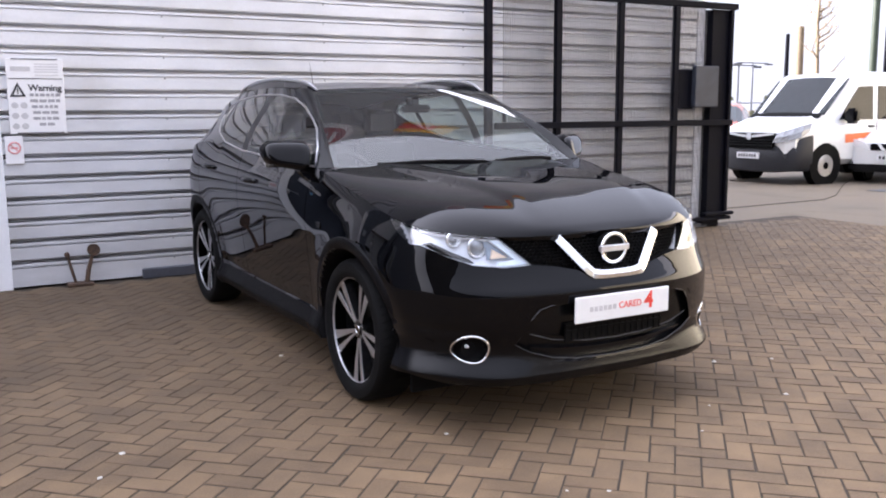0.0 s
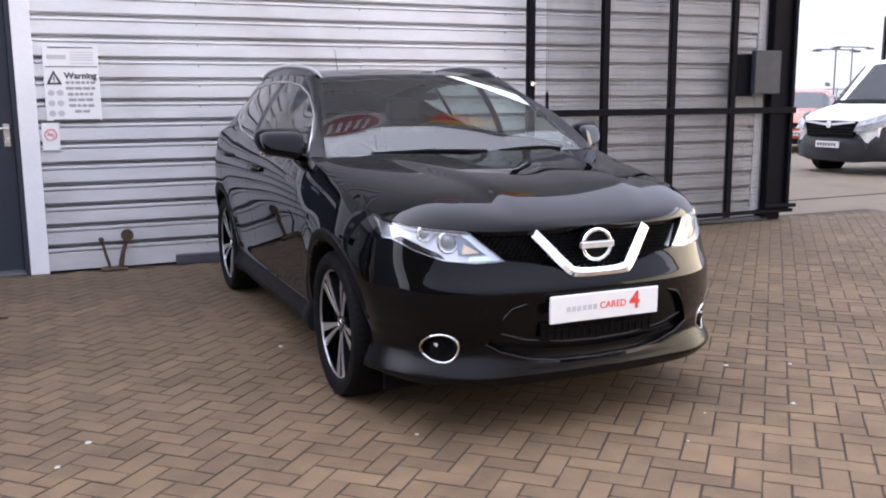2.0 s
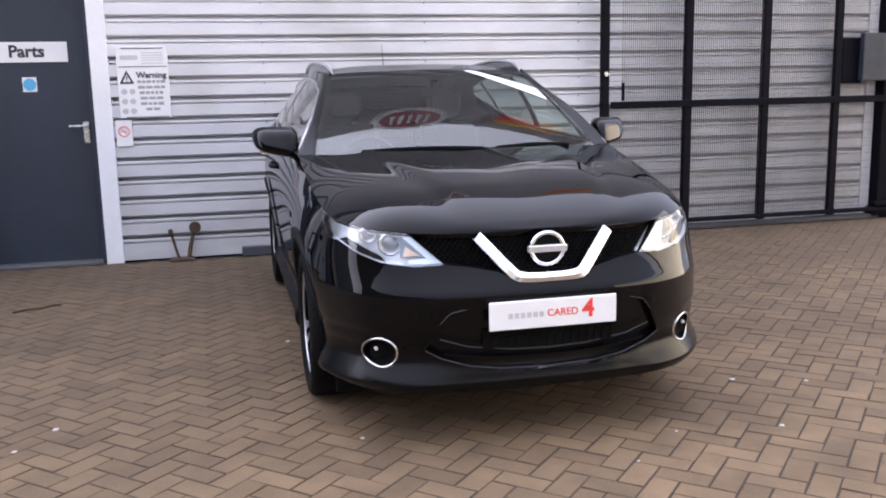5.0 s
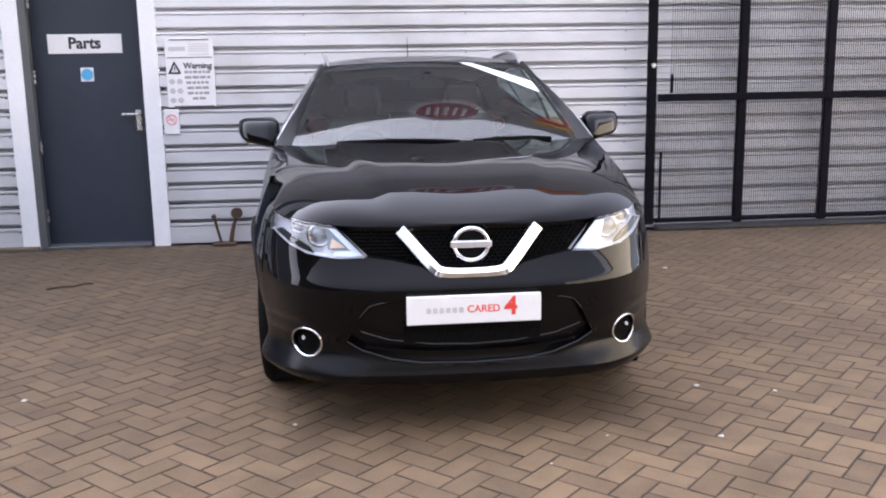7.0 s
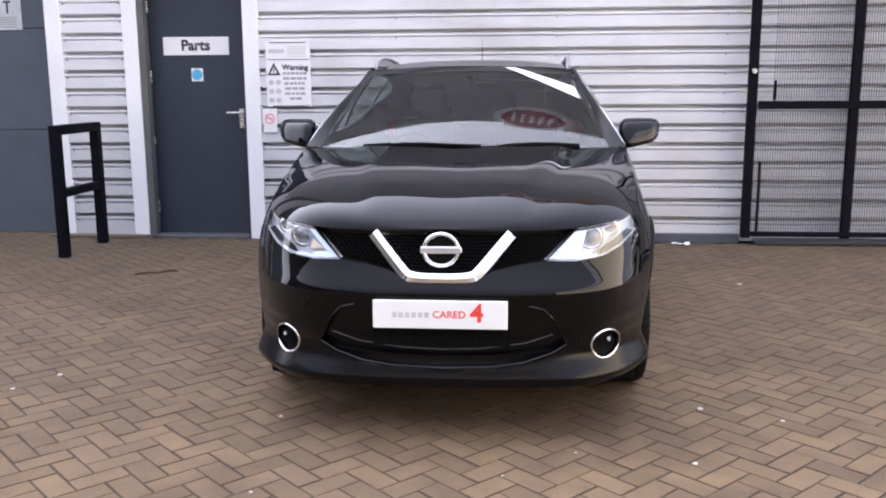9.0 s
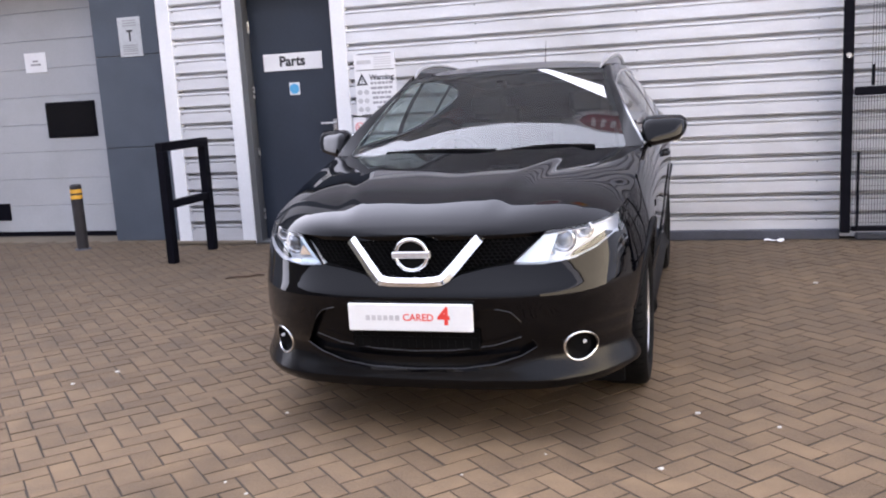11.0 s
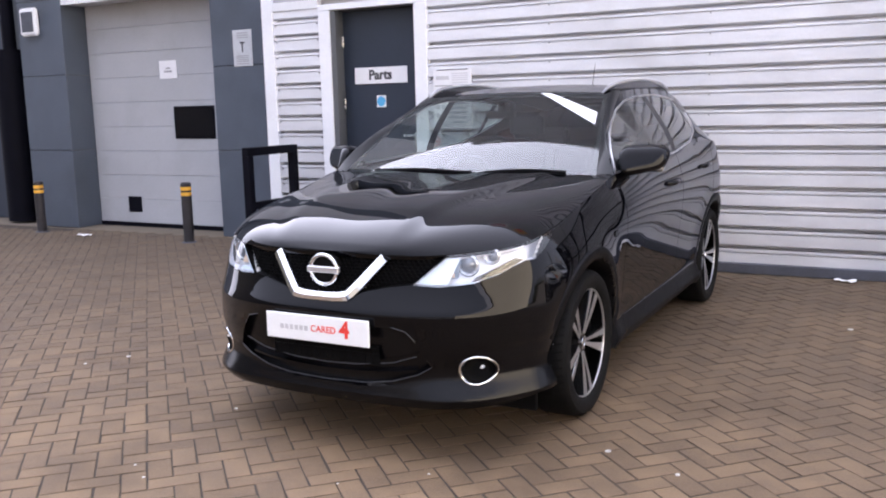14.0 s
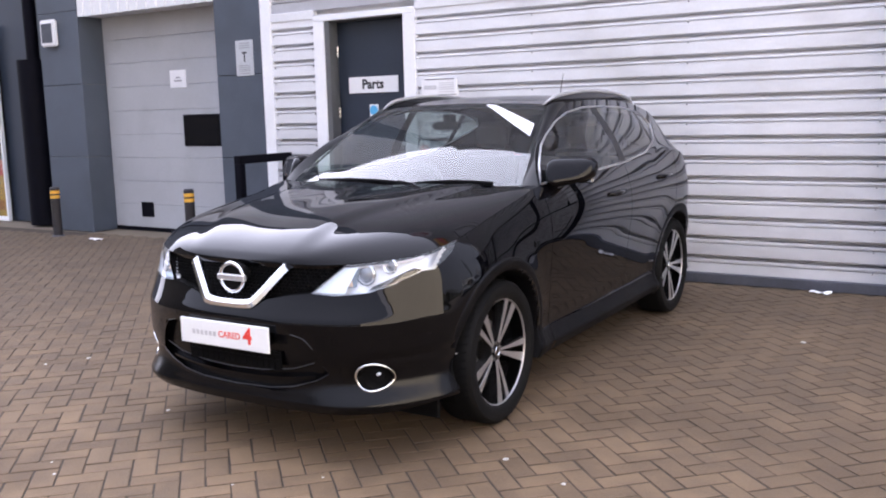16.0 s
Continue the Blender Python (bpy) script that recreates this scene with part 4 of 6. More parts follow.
for poly in (GRILLE, LAMP, INTAKE, FOG):
    for i in range(len(poly)):
        a, b = poly[i], poly[(i + 1) % len(poly)]
        if (Vector(a) - Vector(b)).length < 1e-6:
            continue
        cut_line(full_bm, a, b, 1, test=lambda c: front(c) and c.x > -0.02)
        cut_line(full_bm, (-a[0], a[1]), (-b[0], b[1]), 1, test=lambda c: front(c) and c.x < 0.02)
for a, b in zip(LAMP_END, LAMP_END[1:]):
    cut_line(full_bm, a, b, 0, test=lambda c: c.y < -0.15)
CLADF = [(0.0, 0.296), (0.20, 0.302), (0.32, 0.318), (0.43, 0.352), (0.505, 0.396), (0.61, 0.402), (0.95, 0.410)]
for a, b in zip(CLADF, CLADF[1:]):
    cut_line(full_bm, a, b, 1, test=lambda c: front(c) and c.x > -0.02)
    cut_line(full_bm, (-a[0], a[1]), (-b[0], b[1]), 1, test=lambda c: front(c) and c.x < 0.02)
SIDECLAD = [(-0.02, 0.345), (3.6, 0.365)]
cut_line(full_bm, SIDECLAD[0], SIDECLAD[1], 0, test=lambda c: c.y > -0.02)
GAP = 0.0025
SEAMS = [((-0.345, 0.2), (-0.225, 0.95)), ((0.56, 0.3), (0.47, 1.2)), ((1.66, 0.2), (1.67, 1.2)), ((2.42, 0.30), (2.72, 1.25)), ((3.02, 0.2), (2.98, 1.3))]
for a, b in SEAMS:
    for g in (-GAP, GAP):
        cut_line(full_bm, (a[0] + g, a[1]), (b[0] + g, b[1]), 0)


bmesh.ops.remove_doubles(full_bm, verts=full_bm.verts[:], dist=0.0007)


def seam_side(i, c):
    a, b = SEAMS[i]
    y = a[0] + (b[0] - a[0]) * (c.z - a[1]) / (b[1] - a[1])
    return c.y - y


def lerp_line(y, pts):
    for (y0, z0), (y1, z1) in zip(pts, pts[1:]):
        if y <= y1:
            return z0 + (z1 - z0) * (y - y0) / (y1 - y0)
    return pts[-1][1]


def clad_line(x):
    for (x0, z0), (x1, z1) in zip(CLADF, CLADF[1:]):
        if x <= x1:
            return z0 + (z1 - z0) * (x - x0) / (x1 - x0)
    return CLADF[-1][1]


ARCH_R = 0.402
groups = {}
for f in full_bm.faces:
    c = f.calc_center_median()
    ax = abs(c.x)
    side = "L" if c.x > 0 else "R"
    key = None
    if ax > 0.5 and (math.hypot(c.y, c.z - 0.342) < ARCH_R or math.hypot(c.y - WB, c.z - 0.342) < ARCH_R):
        continue
    if any(abs(seam_side(i, c)) < GAP * 0.9 for i in range(5)) and ax > 0.3 and not (seam_side(0, c) < 0.01 and c.z < clad_line(ax)):
        continue
    if c.y < -0.02 and inside((ax, c.z), GRILLE):
        key = "grille"
    elif c.y < -0.2 and inside((ax, c.z), LAMP) and (ax < 0.7 or c.z > lerp_line(c.y, LAMP_END)):
        key = "lamp" + side
    elif c.y < -0.3 and inside((ax, c.z), INTAKE):
        key = "intake"
    elif c.y < -0.3 and inside((ax, c.z), FOG):
        key = "fog" + side
    elif seam_side(0, c) < 0:
        key = "cladF" if c.z < clad_line(ax) else "bumper"
    elif c.z < 0.345 + 0.02 * (c.y + 0.02) / 3.62:
        key = "cladR" if seam_side(4, c) > 0 else "sill" + side
    elif seam_side(1, c) < 0:
        key = "wing" + side
    elif seam_side(2, c) < 0:
        key = "fdoor" + side
    elif seam_side(3, c) < 0:
        key = "rdoor" + side
    elif seam_side(4, c) < 0:
        key = "quarter" + side
    else:
        key = "rear"
    groups.setdefault(key, []).append(f)


def lift(faces, push=None, inset=0.0):
    """A new bmesh of these faces; push sinks them, with side walls back to the rim."""
    bm = bmesh.new()
    mp = {}
    for f in faces:
        for v in f.verts:
            if v not in mp:
                mp[v] = bm.verts.new(v.co)
        try:
            bm.faces.new([mp[v] for v in f.verts])
        except ValueError:
            pass
    if push is not None:
        orig = bm.faces[:]
        r = bmesh.ops.extrude_face_region(bm, geom=orig)
        nv = [g for g in r["geom"] if isinstance(g, bmesh.types.BMVert)]
        bmesh.ops.translate(bm, vec=push, verts=nv)
        bmesh.ops.delete(bm, geom=orig, context="FACES_ONLY")
    return bm


def rim_walls(bm, depth, axis):
    """Turns the open edges of a panel inwards, so that it shows thickness."""
    es = [e for e in bm.edges if len(e.link_faces) == 1]
    r = bmesh.ops.extrude_edge_only(bm, edges=es)
    for g in r["geom"]:
        if isinstance(g, bmesh.types.BMVert):
            if axis == "y":
                g.co.y += depth
            else:
                g.co.x -= math.copysign(depth, g.co.x)
    return bm


car = thing("car", "glossy black five-door crossover car parked on the block paving", "car", pose(CARX, CARY, 0))
panel("front_bumper", rim_walls(lift(groups["bumper"]), 0.012, "y"), M_PAINT, car)
panel("bumper_cladding", lift(groups["cladF"]), M_PLASTIC, car, "satin black lower bumper")
part("rear_bumper", lift(groups["rear"]), M_PAINT, car, smooth=35)
part("bumper_cladding", lift(groups["cladR"]), M_PLASTIC, car, smooth=35)
for sd in "LR":
    panel("front_wing", rim_walls(lift(groups["wing" + sd]), 0.010, "x"), M_PAINT, car)
    part("sill", lift(groups["sill" + sd]), M_ARCH, car, "dull black sill cladding", smooth=35)
    panel("rear_wing", rim_walls(lift(groups["quarter" + sd]), 0.010, "x"), M_PAINT, car)
doors = {}
for sd in "LR":
    doors["f" + sd] = panel("front_door", rim_walls(lift(groups["fdoor" + sd]), 0.010, "x"), M_PAINT, car)
    doors["r" + sd] = panel("rear_door", rim_walls(lift(groups["rdoor" + sd]), 0.010, "x"), M_PAINT, car)

# dark inner shell behind gaps and arches
ib = bmesh.new()
inner = []
for v in [i / 14 for i in range(15)]:
    r = []
    for u in [i / 30 for i in range(91)]:
        p = skirt_point(u, v)
        k = 0.80 if any(math.hypot(p.y - wy, p.z - 0.342) < 0.43 for wy in (0.0, WB)) else 0.955
        r.append(Vector((p.x * k * 0.98, 1.3 + (p.y - 1.3) * 0.955 if abs(p.x) < 0.8 else p.y, p.z)))
    inner.append([Vector((-q.x, q.y, q.z)) for q in reversed(r)] + r)
grid_mesh(inner, ib)
fl = [[(x * k, y, z) for x in (-0.78, 0.78)] for y, z, k in ((-0.82, 0.245, 0.72), (-0.42, 0.225, 0.98), (-0.30, 0.235, 1.0), (3.15, 0.235, 1.0))]
grid_mesh(fl, ib)
part("underbody", ib, M_MATTE, car, "matte black inner body")

# main grille
gr = part("grille", lift(groups["grille"], push=(0, 0.045, 0)), M_MATTE, car, "black recessed honeycomb grille", smooth=40)
hx = bmesh.new()
cell = 0.0125
for i in range(-30, 31):
    for j in range(0, 22):
        x = i * cell * 1.75 + (j % 2) * cell * 0.875
        z = 0.665 + j * cell * 1.05
        if not inside((abs(x), z), [(0.0, 0.845), (0.50, 0.845), (0.39, 0.742), (0.20, 0.71), (0.13, 0.672), (0.0, 0.666)]):
            continue
        y = nose_y(x, z) + 0.022
        for k in range(3):
            a0, a1 = math.radians(60 * k + 30), math.radians(60 * k + 90)
            p0 = Vector((x + cell * math.cos(a0), nose_y(x + cell * math.cos(a0), z) + 0.022, z + cell * 0.7 * math.sin(a0)))
            p1 = Vector((x + cell * math.cos(a1), nose_y(x + cell * math.cos(a1), z) + 0.022, z + cell * 0.7 * math.sin(a1)))
            d = (p1 - p0).normalized()
            n = Vector((d.z, 0, -d.x)) * 0.0016
            q = [hx.verts.new(w) for w in (p0 - n, p1 - n, p1 + n, p0 + n)]
            k4 = [hx.verts.new(Vector(w.co) + Vector((0, 0.012, 0))) for w in q]
            hx.faces.new(q)
            for m_ in range(4):
                hx.faces.new((q[m_], q[(m_ + 1) % 4], k4[(m_ + 1) % 4], k4[m_]))
tagged(part("honeycomb", hx, M_MATTE, gr), "glossy black honeycomb mesh", kind="stuff")

# chrome V round the badge
def swept_band(path, w, depth, proud):
    """A flat band, w wide in the front view, standing proud of the nose."""
    bm = bmesh.new()
    L = []
    P = [Vector(p) for p in path]
    for i, p in enumerate(P):
        t = (P[min(i + 1, len(P) - 1)] - P[max(i - 1, 0)]).normalized()
        n = Vector((-t.y, t.x))
        ww = w[i] if isinstance(w, (list, tuple)) else w
        a, b = p - n * ww / 2, p + n * ww / 2
        m_ = p
        ring = []
        for q, dy in ((a, depth), (a, -proud * 0.55), (m_, -proud), (b, -proud * 0.55), (b, depth)):
            ring.append(bm.verts.new((q.x, nose_y(p.x, p.y) + dy + (0.40 * (q.y - p.y) if dy < 0 else 0.0), q.y)))
        L.append(ring)
    for A, B in zip(L, L[1:]):
        for k in range(4):
            bm.faces.new((A[k], A[k + 1], B[k + 1], B[k]))
    bm.faces.new(L[0])
    bm.faces.new(L[-1][::-1])
    bmesh.ops.recalc_face_normals(bm, faces=bm.faces[:])
    return bm


vp = [(-0.272, 0.838), (-0.225, 0.785), (-0.178, 0.730), (-0.145, 0.695), (-0.128, 0.682), (-0.095, 0.677), (-0.05, 0.675), (0, 0.675)]
vpath = vp + [(-x, z) for x, z in reversed(vp[:-1])]
ww = [0.040, 0.041, 0.042, 0.042, 0.040, 0.036, 0.034, 0.033]
part("chrome_strip", swept_band(vpath, ww + ww[-2::-1], 0.03, 0.016), M_CHROME, car, "wide chrome V-shaped grille strip", smooth=30)
by = nose_y(0, 0.78) - 0.020
badge = part("badge", tube([(0.066 * math.cos(a), by, 0.780 + 0.062 * math.sin(a)) for a in [i * math.pi / 24 for i in range(48)]], 0.0085, 10, closed=True), M_CHROME, car, "chrome ring badge with a plain bar", smooth=60)
part("bar", box(-0.080, 0.080, by - 0.012, by + 0.008, 0.767, 0.794, 0.004), M_RAIL, badge)
part("back_plate", cyl((0, by + 0.004, 0.78), (0, by + 0.05, 0.78), 0.06, n=32), M_MATTE, badge)

# lower intake with blades and thin bright lines
it = part("lower_intake", lift(groups["intake"], push=(0, 0.03, 0)), M_PLASTIC, car, "black recessed lower intake", smooth=40)
pts = [(-0.435, 0.448), (-0.33, 0.414), (-0.16, 0.391), (0, 0.385), (0.16, 0.391), (0.33, 0.414), (0.435, 0.448)]
part("bright_line", tube([(x, nose_y(x, z) + 0.004, z) for x, z in pts], 0.0018, 6), M_LIP, it, "thin satin line", smooth=60)
pts = [(-0.490, 0.402), (-0.43, 0.367), (-0.32, 0.333), (-0.2, 0.317), (0, 0.311), (0.2, 0.317), (0.32, 0.333), (0.43, 0.367), (0.490, 0.402)]
part("bright_line", tube([(x, nose_y(x, z) - 0.001, z) for x, z in pts], 0.0020, 6), M_LIP, it, smooth=60)
# the highlight on the recess edge, drawn in as thin silver bars
pts = [(0.0, 0.571), (0.35, 0.567), (0.400, 0.553), (0.434, 0.515), (0.476, 0.435), (0.494, 0.404)]
for s_ in (1, -1):
    part("edge_highlight", tube([(s_ * x, nose_y(x, z) - 0.0005, z) for x, z in pts], 0.0016, 6), M_LIP, it, smooth=60)
mb = bmesh.new()
for z in (0.44, 0.462):
    box(-0.27, 0.27, -0.868, -0.860, z - 0.005, z + 0.005, bm=mb)
for i in range(-8, 9):
    box(i * 0.033 - 0.003, i * 0.033 + 0.003, -0.868, -0.860, 0.40, 0.475, bm=mb)
part("intake_mesh", mb, M_MATTE, it)
dk = box(-0.27, 0.27, -0.862, -0.858, 0.395, 0.478)
part("intake_opening", dk, M_MATTE, it)
bl = bmesh.new()
grid_mesh([[(x, nose_y(x, 0.36) + dy, 0.345 + 0.028 * (x / 0.42) ** 2 + dz) for x in [i * 0.042 - 0.42 for i in range(21)]] for dy, dz in ((0.028, 0.0), (0.008, 0.004), (0.008, 0.012), (0.028, 0.018))], bl)
part("blade", bl, M_PAINT, it, "gloss black intake blade", smooth=60)

# number plate without a number
pl = part("front_plate", box(-0.26, 0.26, -0.925, -0.915, 0.484, 0.596, 0.003), mat("white_plate", (0.78, 0.79, 0.80), 0.3, 0.0, 0.02, 20), car, "white show plate with red and grey print")
part("plinth", box(-0.20, 0.20, -0.9155, -0.88, 0.49, 0.585, 0.004), M_PLASTIC, pl)
bars = bmesh.new()
for i in range(6):
    box(-0.185 + i * 0.025, -0.167 + i * 0.025, -0.9262, -0.9248, 0.528, 0.549, bm=bars)
part("printed_bars", bars, mat("silver_print", (0.52, 0.52, 0.54), 0.4), pl, "grey printed bars")
lettering("lettering", "CARED", 0.040, pose(0.036, -0.9255, 0.540, 90, 0, 0), M_REDINK, pl, bold=0.0006)
lettering("numeral", "4", 0.098, pose(0.142, -0.9255, 0.545, 90, 0, 0), M_REDINK, pl, bold=0.003)

# fog lamps
for s_, sd in ((1, "L"), (-1, "R")):
    fo = part("fog_lamp", lift(groups["fog" + sd], push=(0, 0.035, 0)), M_MATTE, car, "round fog lamp in a black recess")
    ring = []
    for i in range(40):
        a = i * math.pi / 20
        x, z = FOGX + 0.060 * math.cos(a), FOGZ + 0.058 * math.sin(a)
        ring.append((s_ * x, nose_y(x, z) - 0.004, z))
    part("chrome_ring", tube(ring, 0.0052, 8, closed=True), M_CHROME, fo, "chrome ring", smooth=60)
    yf = nose_y(FOGX, FOGZ)
    part("reflector", cyl((s_ * (FOGX + 0.004), yf + 0.012, FOGZ), (s_ * (FOGX - 0.004), yf + 0.05, FOGZ), 0.034, 0.012, n=24), M_MATTE, fo)
    part("bulb", cyl((s_ * (FOGX + 0.014), yf + 0.0, FOGZ + 0.012), (s_ * (FOGX + 0.014), yf + 0.02, FOGZ + 0.012), 0.006, 0.008, n=18), M_LAMPCHROME, fo)
    part("trim_line", tube([(s_ * x, nose_y(x, z) - 0.001, z) for x, z in ((0.712, 0.404), (0.755, 0.408), (0.80, 0.411), (0.835, 0.414))], 0.0022, 6), M_RAIL, car, "thin bright trim line beside the fog lamp", smooth=60)

# headlamps
for s_, sd in ((1, "L"), (-1, "R")):
    dark_end = [f for f in groups["lamp" + sd] if abs(f.calc_center_median().x) > 0.795]
    lit = [f for f in groups["lamp" + sd] if abs(f.calc_center_median().x) <= 0.795]
    hl = part("headlamp", lift(lit, push=(-s_ * 0.012, 0.075, -0.002)), M_LAMPCHROME, car, "clear headlamp with silver reflectors", smooth=40)
    part("outer_housing", lift(dark_end, push=(-s_ * 0.012, 0.045, -0.002)), M_MATTE, hl, "black outer lamp housing", smooth=40)
    lens = lift(groups["lamp" + sd])
    ln = part("lens", lens, G_LAMP, hl, "clear lens", smooth=60)
    ln.visible_shadow = False

    def hp(x, z, d):
        return (s_ * (x - 0.10 * d), nose_y(x, z) + d, z)

    def lamp_plate(poly, d, t):
        """A flat fitting inside the lamp, given in the front view, that follows the nose's sweep."""
        bm = bmesh.new()
        a = [bm.verts.new(hp(x, z, d)) for x, z in poly]
        b = [bm.verts.new(hp(x, z, d + t)) for x, z in poly]
        n = len(poly)
        bmesh.ops.triangulate(bm, faces=[bm.faces.new(a)])
        for i in range(n):
            bm.faces.new((a[i], a[(i + 1) % n], b[(i + 1) % n], b[i]))
        bmesh.ops.recalc_face_normals(bm, faces=bm.faces[:])
        return bm

    part("daytime_strip", lamp_plate([(0.547, 0.861), (0.480, 0.799), (0.414, 0.738), (0.470, 0.733), (0.535, 0.733), (0.53, 0.747), (0.466, 0.754), (0.520, 0.806), (0.580, 0.861)], 0.020, 0.012), M_LED, hl, "white daytime light chevron")
    part("dark_panel", lamp_plate([(0.474, 0.760), (0.525, 0.808), (0.575, 0.856), (0.615, 0.866), (0.560, 0.800), (0.56, 0.752), (0.53, 0.750)], 0.048, 0.012), M_LAMPDARK, hl, "blue-grey inner panel")
    part("outer_bezel", lamp_plate([(0.615, 0.738), (0.66, 0.750), (0.712, 0.771), (0.772, 0.812), (0.745, 0.822), (0.69, 0.788), (0.63, 0.757)], 0.030, 0.02), M_MATTE, hl, "black lower bezel")
    us_ = [0.30 + 0.0025 * k for k in range(220)]
    us_ = [u for u in us_ if 0.565 < skirt_point(u, 1.0).x < 0.765][::6]
    tops = [skirt_point(u, 0.982) for u in us_]
    part("upper_strip", tube([(s_ * (p.x - 0.012), p.y + 0.016, p.z) for p in tops], 0.0085, 8), M_LEDTOP, hl, "white light bar along the top edge", smooth=60)
    part("indicator", lamp_plate([(0.488, 0.763), (0.552, 0.757), (0.540, 0.796)], 0.036, 0.010), M_AMBER, hl, "cream indicator lens")
    for x, z, r in ((0.592, 0.806, 0.040), (0.672, 0.836, 0.028)):
        p = Vector(hp(x, z, 0.050))
        q = part("projector", tube([(p.x + r * math.cos(a), p.y, p.z + r * math.sin(a)) for a in [i * math.pi / 14 for i in range(28)]], 0.007, 8, closed=True), M_CHROME, hl, "chrome bezel", smooth=60)
        part("reflector_cup", cyl((p.x - s_ * 0.004, p.y + 0.03, p.z), (p.x, p.y - 0.004, p.z), r * 0.9, r * 1.28, n=24, caps=False), M_CHROME, q, smooth=40)
        sb = bmesh.new()
        bmesh.ops.create_uvsphere(sb, u_segments=20, v_segments=12, radius=r * 0.92, matrix=Matrix.Translation((p.x, p.y + 0.012, p.z)))
        part("projector_lens", sb, M_PROJ, q, "smoky glass projector", smooth=60)

# bonnet
u_end = edge_at(0.47)
HOOD_Z = [(-0.81, 0.846), (-0.775, 0.884), (-0.71, 0.928), (-0.62, 0.970), (-0.50, 1.006), (-0.30, 1.036), (0.0, 1.063), (0.20, 1.077), (0.40, 1.089)]


def hood_point(u, t):
    e = skirt_point(u, 1.0)
    yc = -0.807 + (e.y + 0.807) * (1.157 / 1.277)
    x = t * e.x
    y = yc + (e.y - yc) * t ** 2
    zc = lerp_table(yc, HOOD_Z)
    z = zc + (e.z - zc) * (0.12 * t ** 2 + 0.20 * t ** 4 + 0.68 * t ** 8)
    f = max(0.0, min(1.0, (y + 0.80) / 0.25))
    xr = 0.30 + 0.24 * (y + 0.8) / 1.2
    k = max(0.0, min(1.0, (xr + 0.055 - abs(x)) / 0.11))
    z += 0.015 * f * (k * k * (3 - 2 * k)) * max(0.0, 1 - t ** 8)
    z -= 0.006 * f * math.exp(-(x / 0.14) ** 2)
    return Vector((x, y, z))


hu = [u_end * (i / 70) ** 1.25 for i in range(71)]
ht = [i / 40 for i in range(41)]
hrows = []
for u in hu:
    r = [hood_point(u, t) for t in ht]
    hrows.append([Vector((-p.x, p.y, p.z)) for p in reversed(r[1:])] + r)
hb_ = grid_mesh(hrows[1:])
bmesh.ops.recalc_face_normals(hb_, faces=hb_.faces[:])
if sum(f.normal.z for f in hb_.faces) < 0:
    bmesh.ops.reverse_faces(hb_, faces=hb_.faces[:])
for v in hb_.verts:
    v.co.z += 0.002
es = [e for e in hb_.edges if len(e.link_faces) == 1]
r = bmesh.ops.extrude_edge_only(hb_, edges=es)
for g in r["geom"]:
    if isinstance(g, bmesh.types.BMVert):
        g.co.z -= 0.016
        g.co.x *= 0.994
        g.co.y += 0.006
part("bonnet", hb_, M_PAINT, car, "glossy black creased bonnet", smooth=40)


# windscreen and cabin
def ws_point(s_, w):
    b = Vector((0.752 * s_, 0.372 + 0.085 * s_ * s_, 1.086))
    t = Vector((0.585 * s_, 1.125 + 0.030 * s_ * s_, 1.517 - 0.020 * s_ * s_))
    p = b.lerp(t, w)
    n = Vector((0.35 * s_, -0.48, 0.8)).normalized()
    return p + n * (0.019 * math.sin(math.pi * w) * (1 - 0.3 * s_ * s_) + 0.015 * s_ * s_ * w * math.exp(-(w / 0.28) ** 2))


ROOF_EDGE = [(1.1, 1.470), (1.27, 1.500), (1.7, 1.525), (2.3, 1.512), (2.8, 1.460), (3.1, 1.410)]
ROOF_X = [(1.1, 0.585), (1.3, 0.605), (1.8, 0.625), (2.4, 0.615), (3.1, 0.56)]
A_LINE = [(0.0, 0.475), (0.26, 0.565), (0.49, 0.705), (0.74, 0.98), (0.92, 1.215), (1.0, 1.36)]
edge_cache = [(y_, skirt_point(edge_at(y_), 1.0)) for y_ in [0.45 + i * 0.05 for i in range(57)]]
EDGE_X = [(y_, p.x) for y_, p in edge_cache]
EDGE_Z = [(y_, p.z) for y_, p in edge_cache]


def lean_in(y, w):
    """How the cabin side leans in with height; behind the rear doors it steps in over a broad shoulder."""
    a = 0.35 * w + 0.65 * w ** 1.6
    f = max(0.0, min(1.0, (1.30 - y) / 0.6))
    a += 0.85 * (w - a) * f * f * (3 - 2 * f)
    r = max(0.0, min(1.0, (y - 2.15) / 0.7))
    r = r * r * (3 - 2 * r)
    return a * (1 - r) + (0.25 * w + 0.75 * w ** 0.75) * r


def side_point(w, q):
    y0, y1 = lerp_table(w, A_LINE), 3.16 - 0.11 * w
    y = y0 + (y1 - y0) * q
    zb, zr = lerp_table(y, EDGE_Z), lerp_table(y, ROOF_EDGE)
    xb, xr = lerp_table(y, EDGE_X), lerp_table(y, ROOF_X)
    return Vector((xb + (xr - xb) * lean_in(y, w), y, zb + (zr - zb) * w))


sw = [i / 30 for i in range(31)]
sq = [i / 90 for i in range(91)]
DLO = [(0.505, 1.095), (0.60, 1.190), (0.745, 1.282), (0.88, 1.335), (1.03, 1.382), (1.27, 1.452), (1.50, 1.478), (1.80, 1.484), (2.1, 1.474), (2.35, 1.450), (2.53, 1.418), (2.61, 1.362), (2.54, 1.310), (2.38, 1.245), (2.12, 1.180), (1.7, 1.140), (1.2, 1.122), (0.8, 1.108)]
PILLARS = ((1.60, 1.70), (2.33, 2.36))


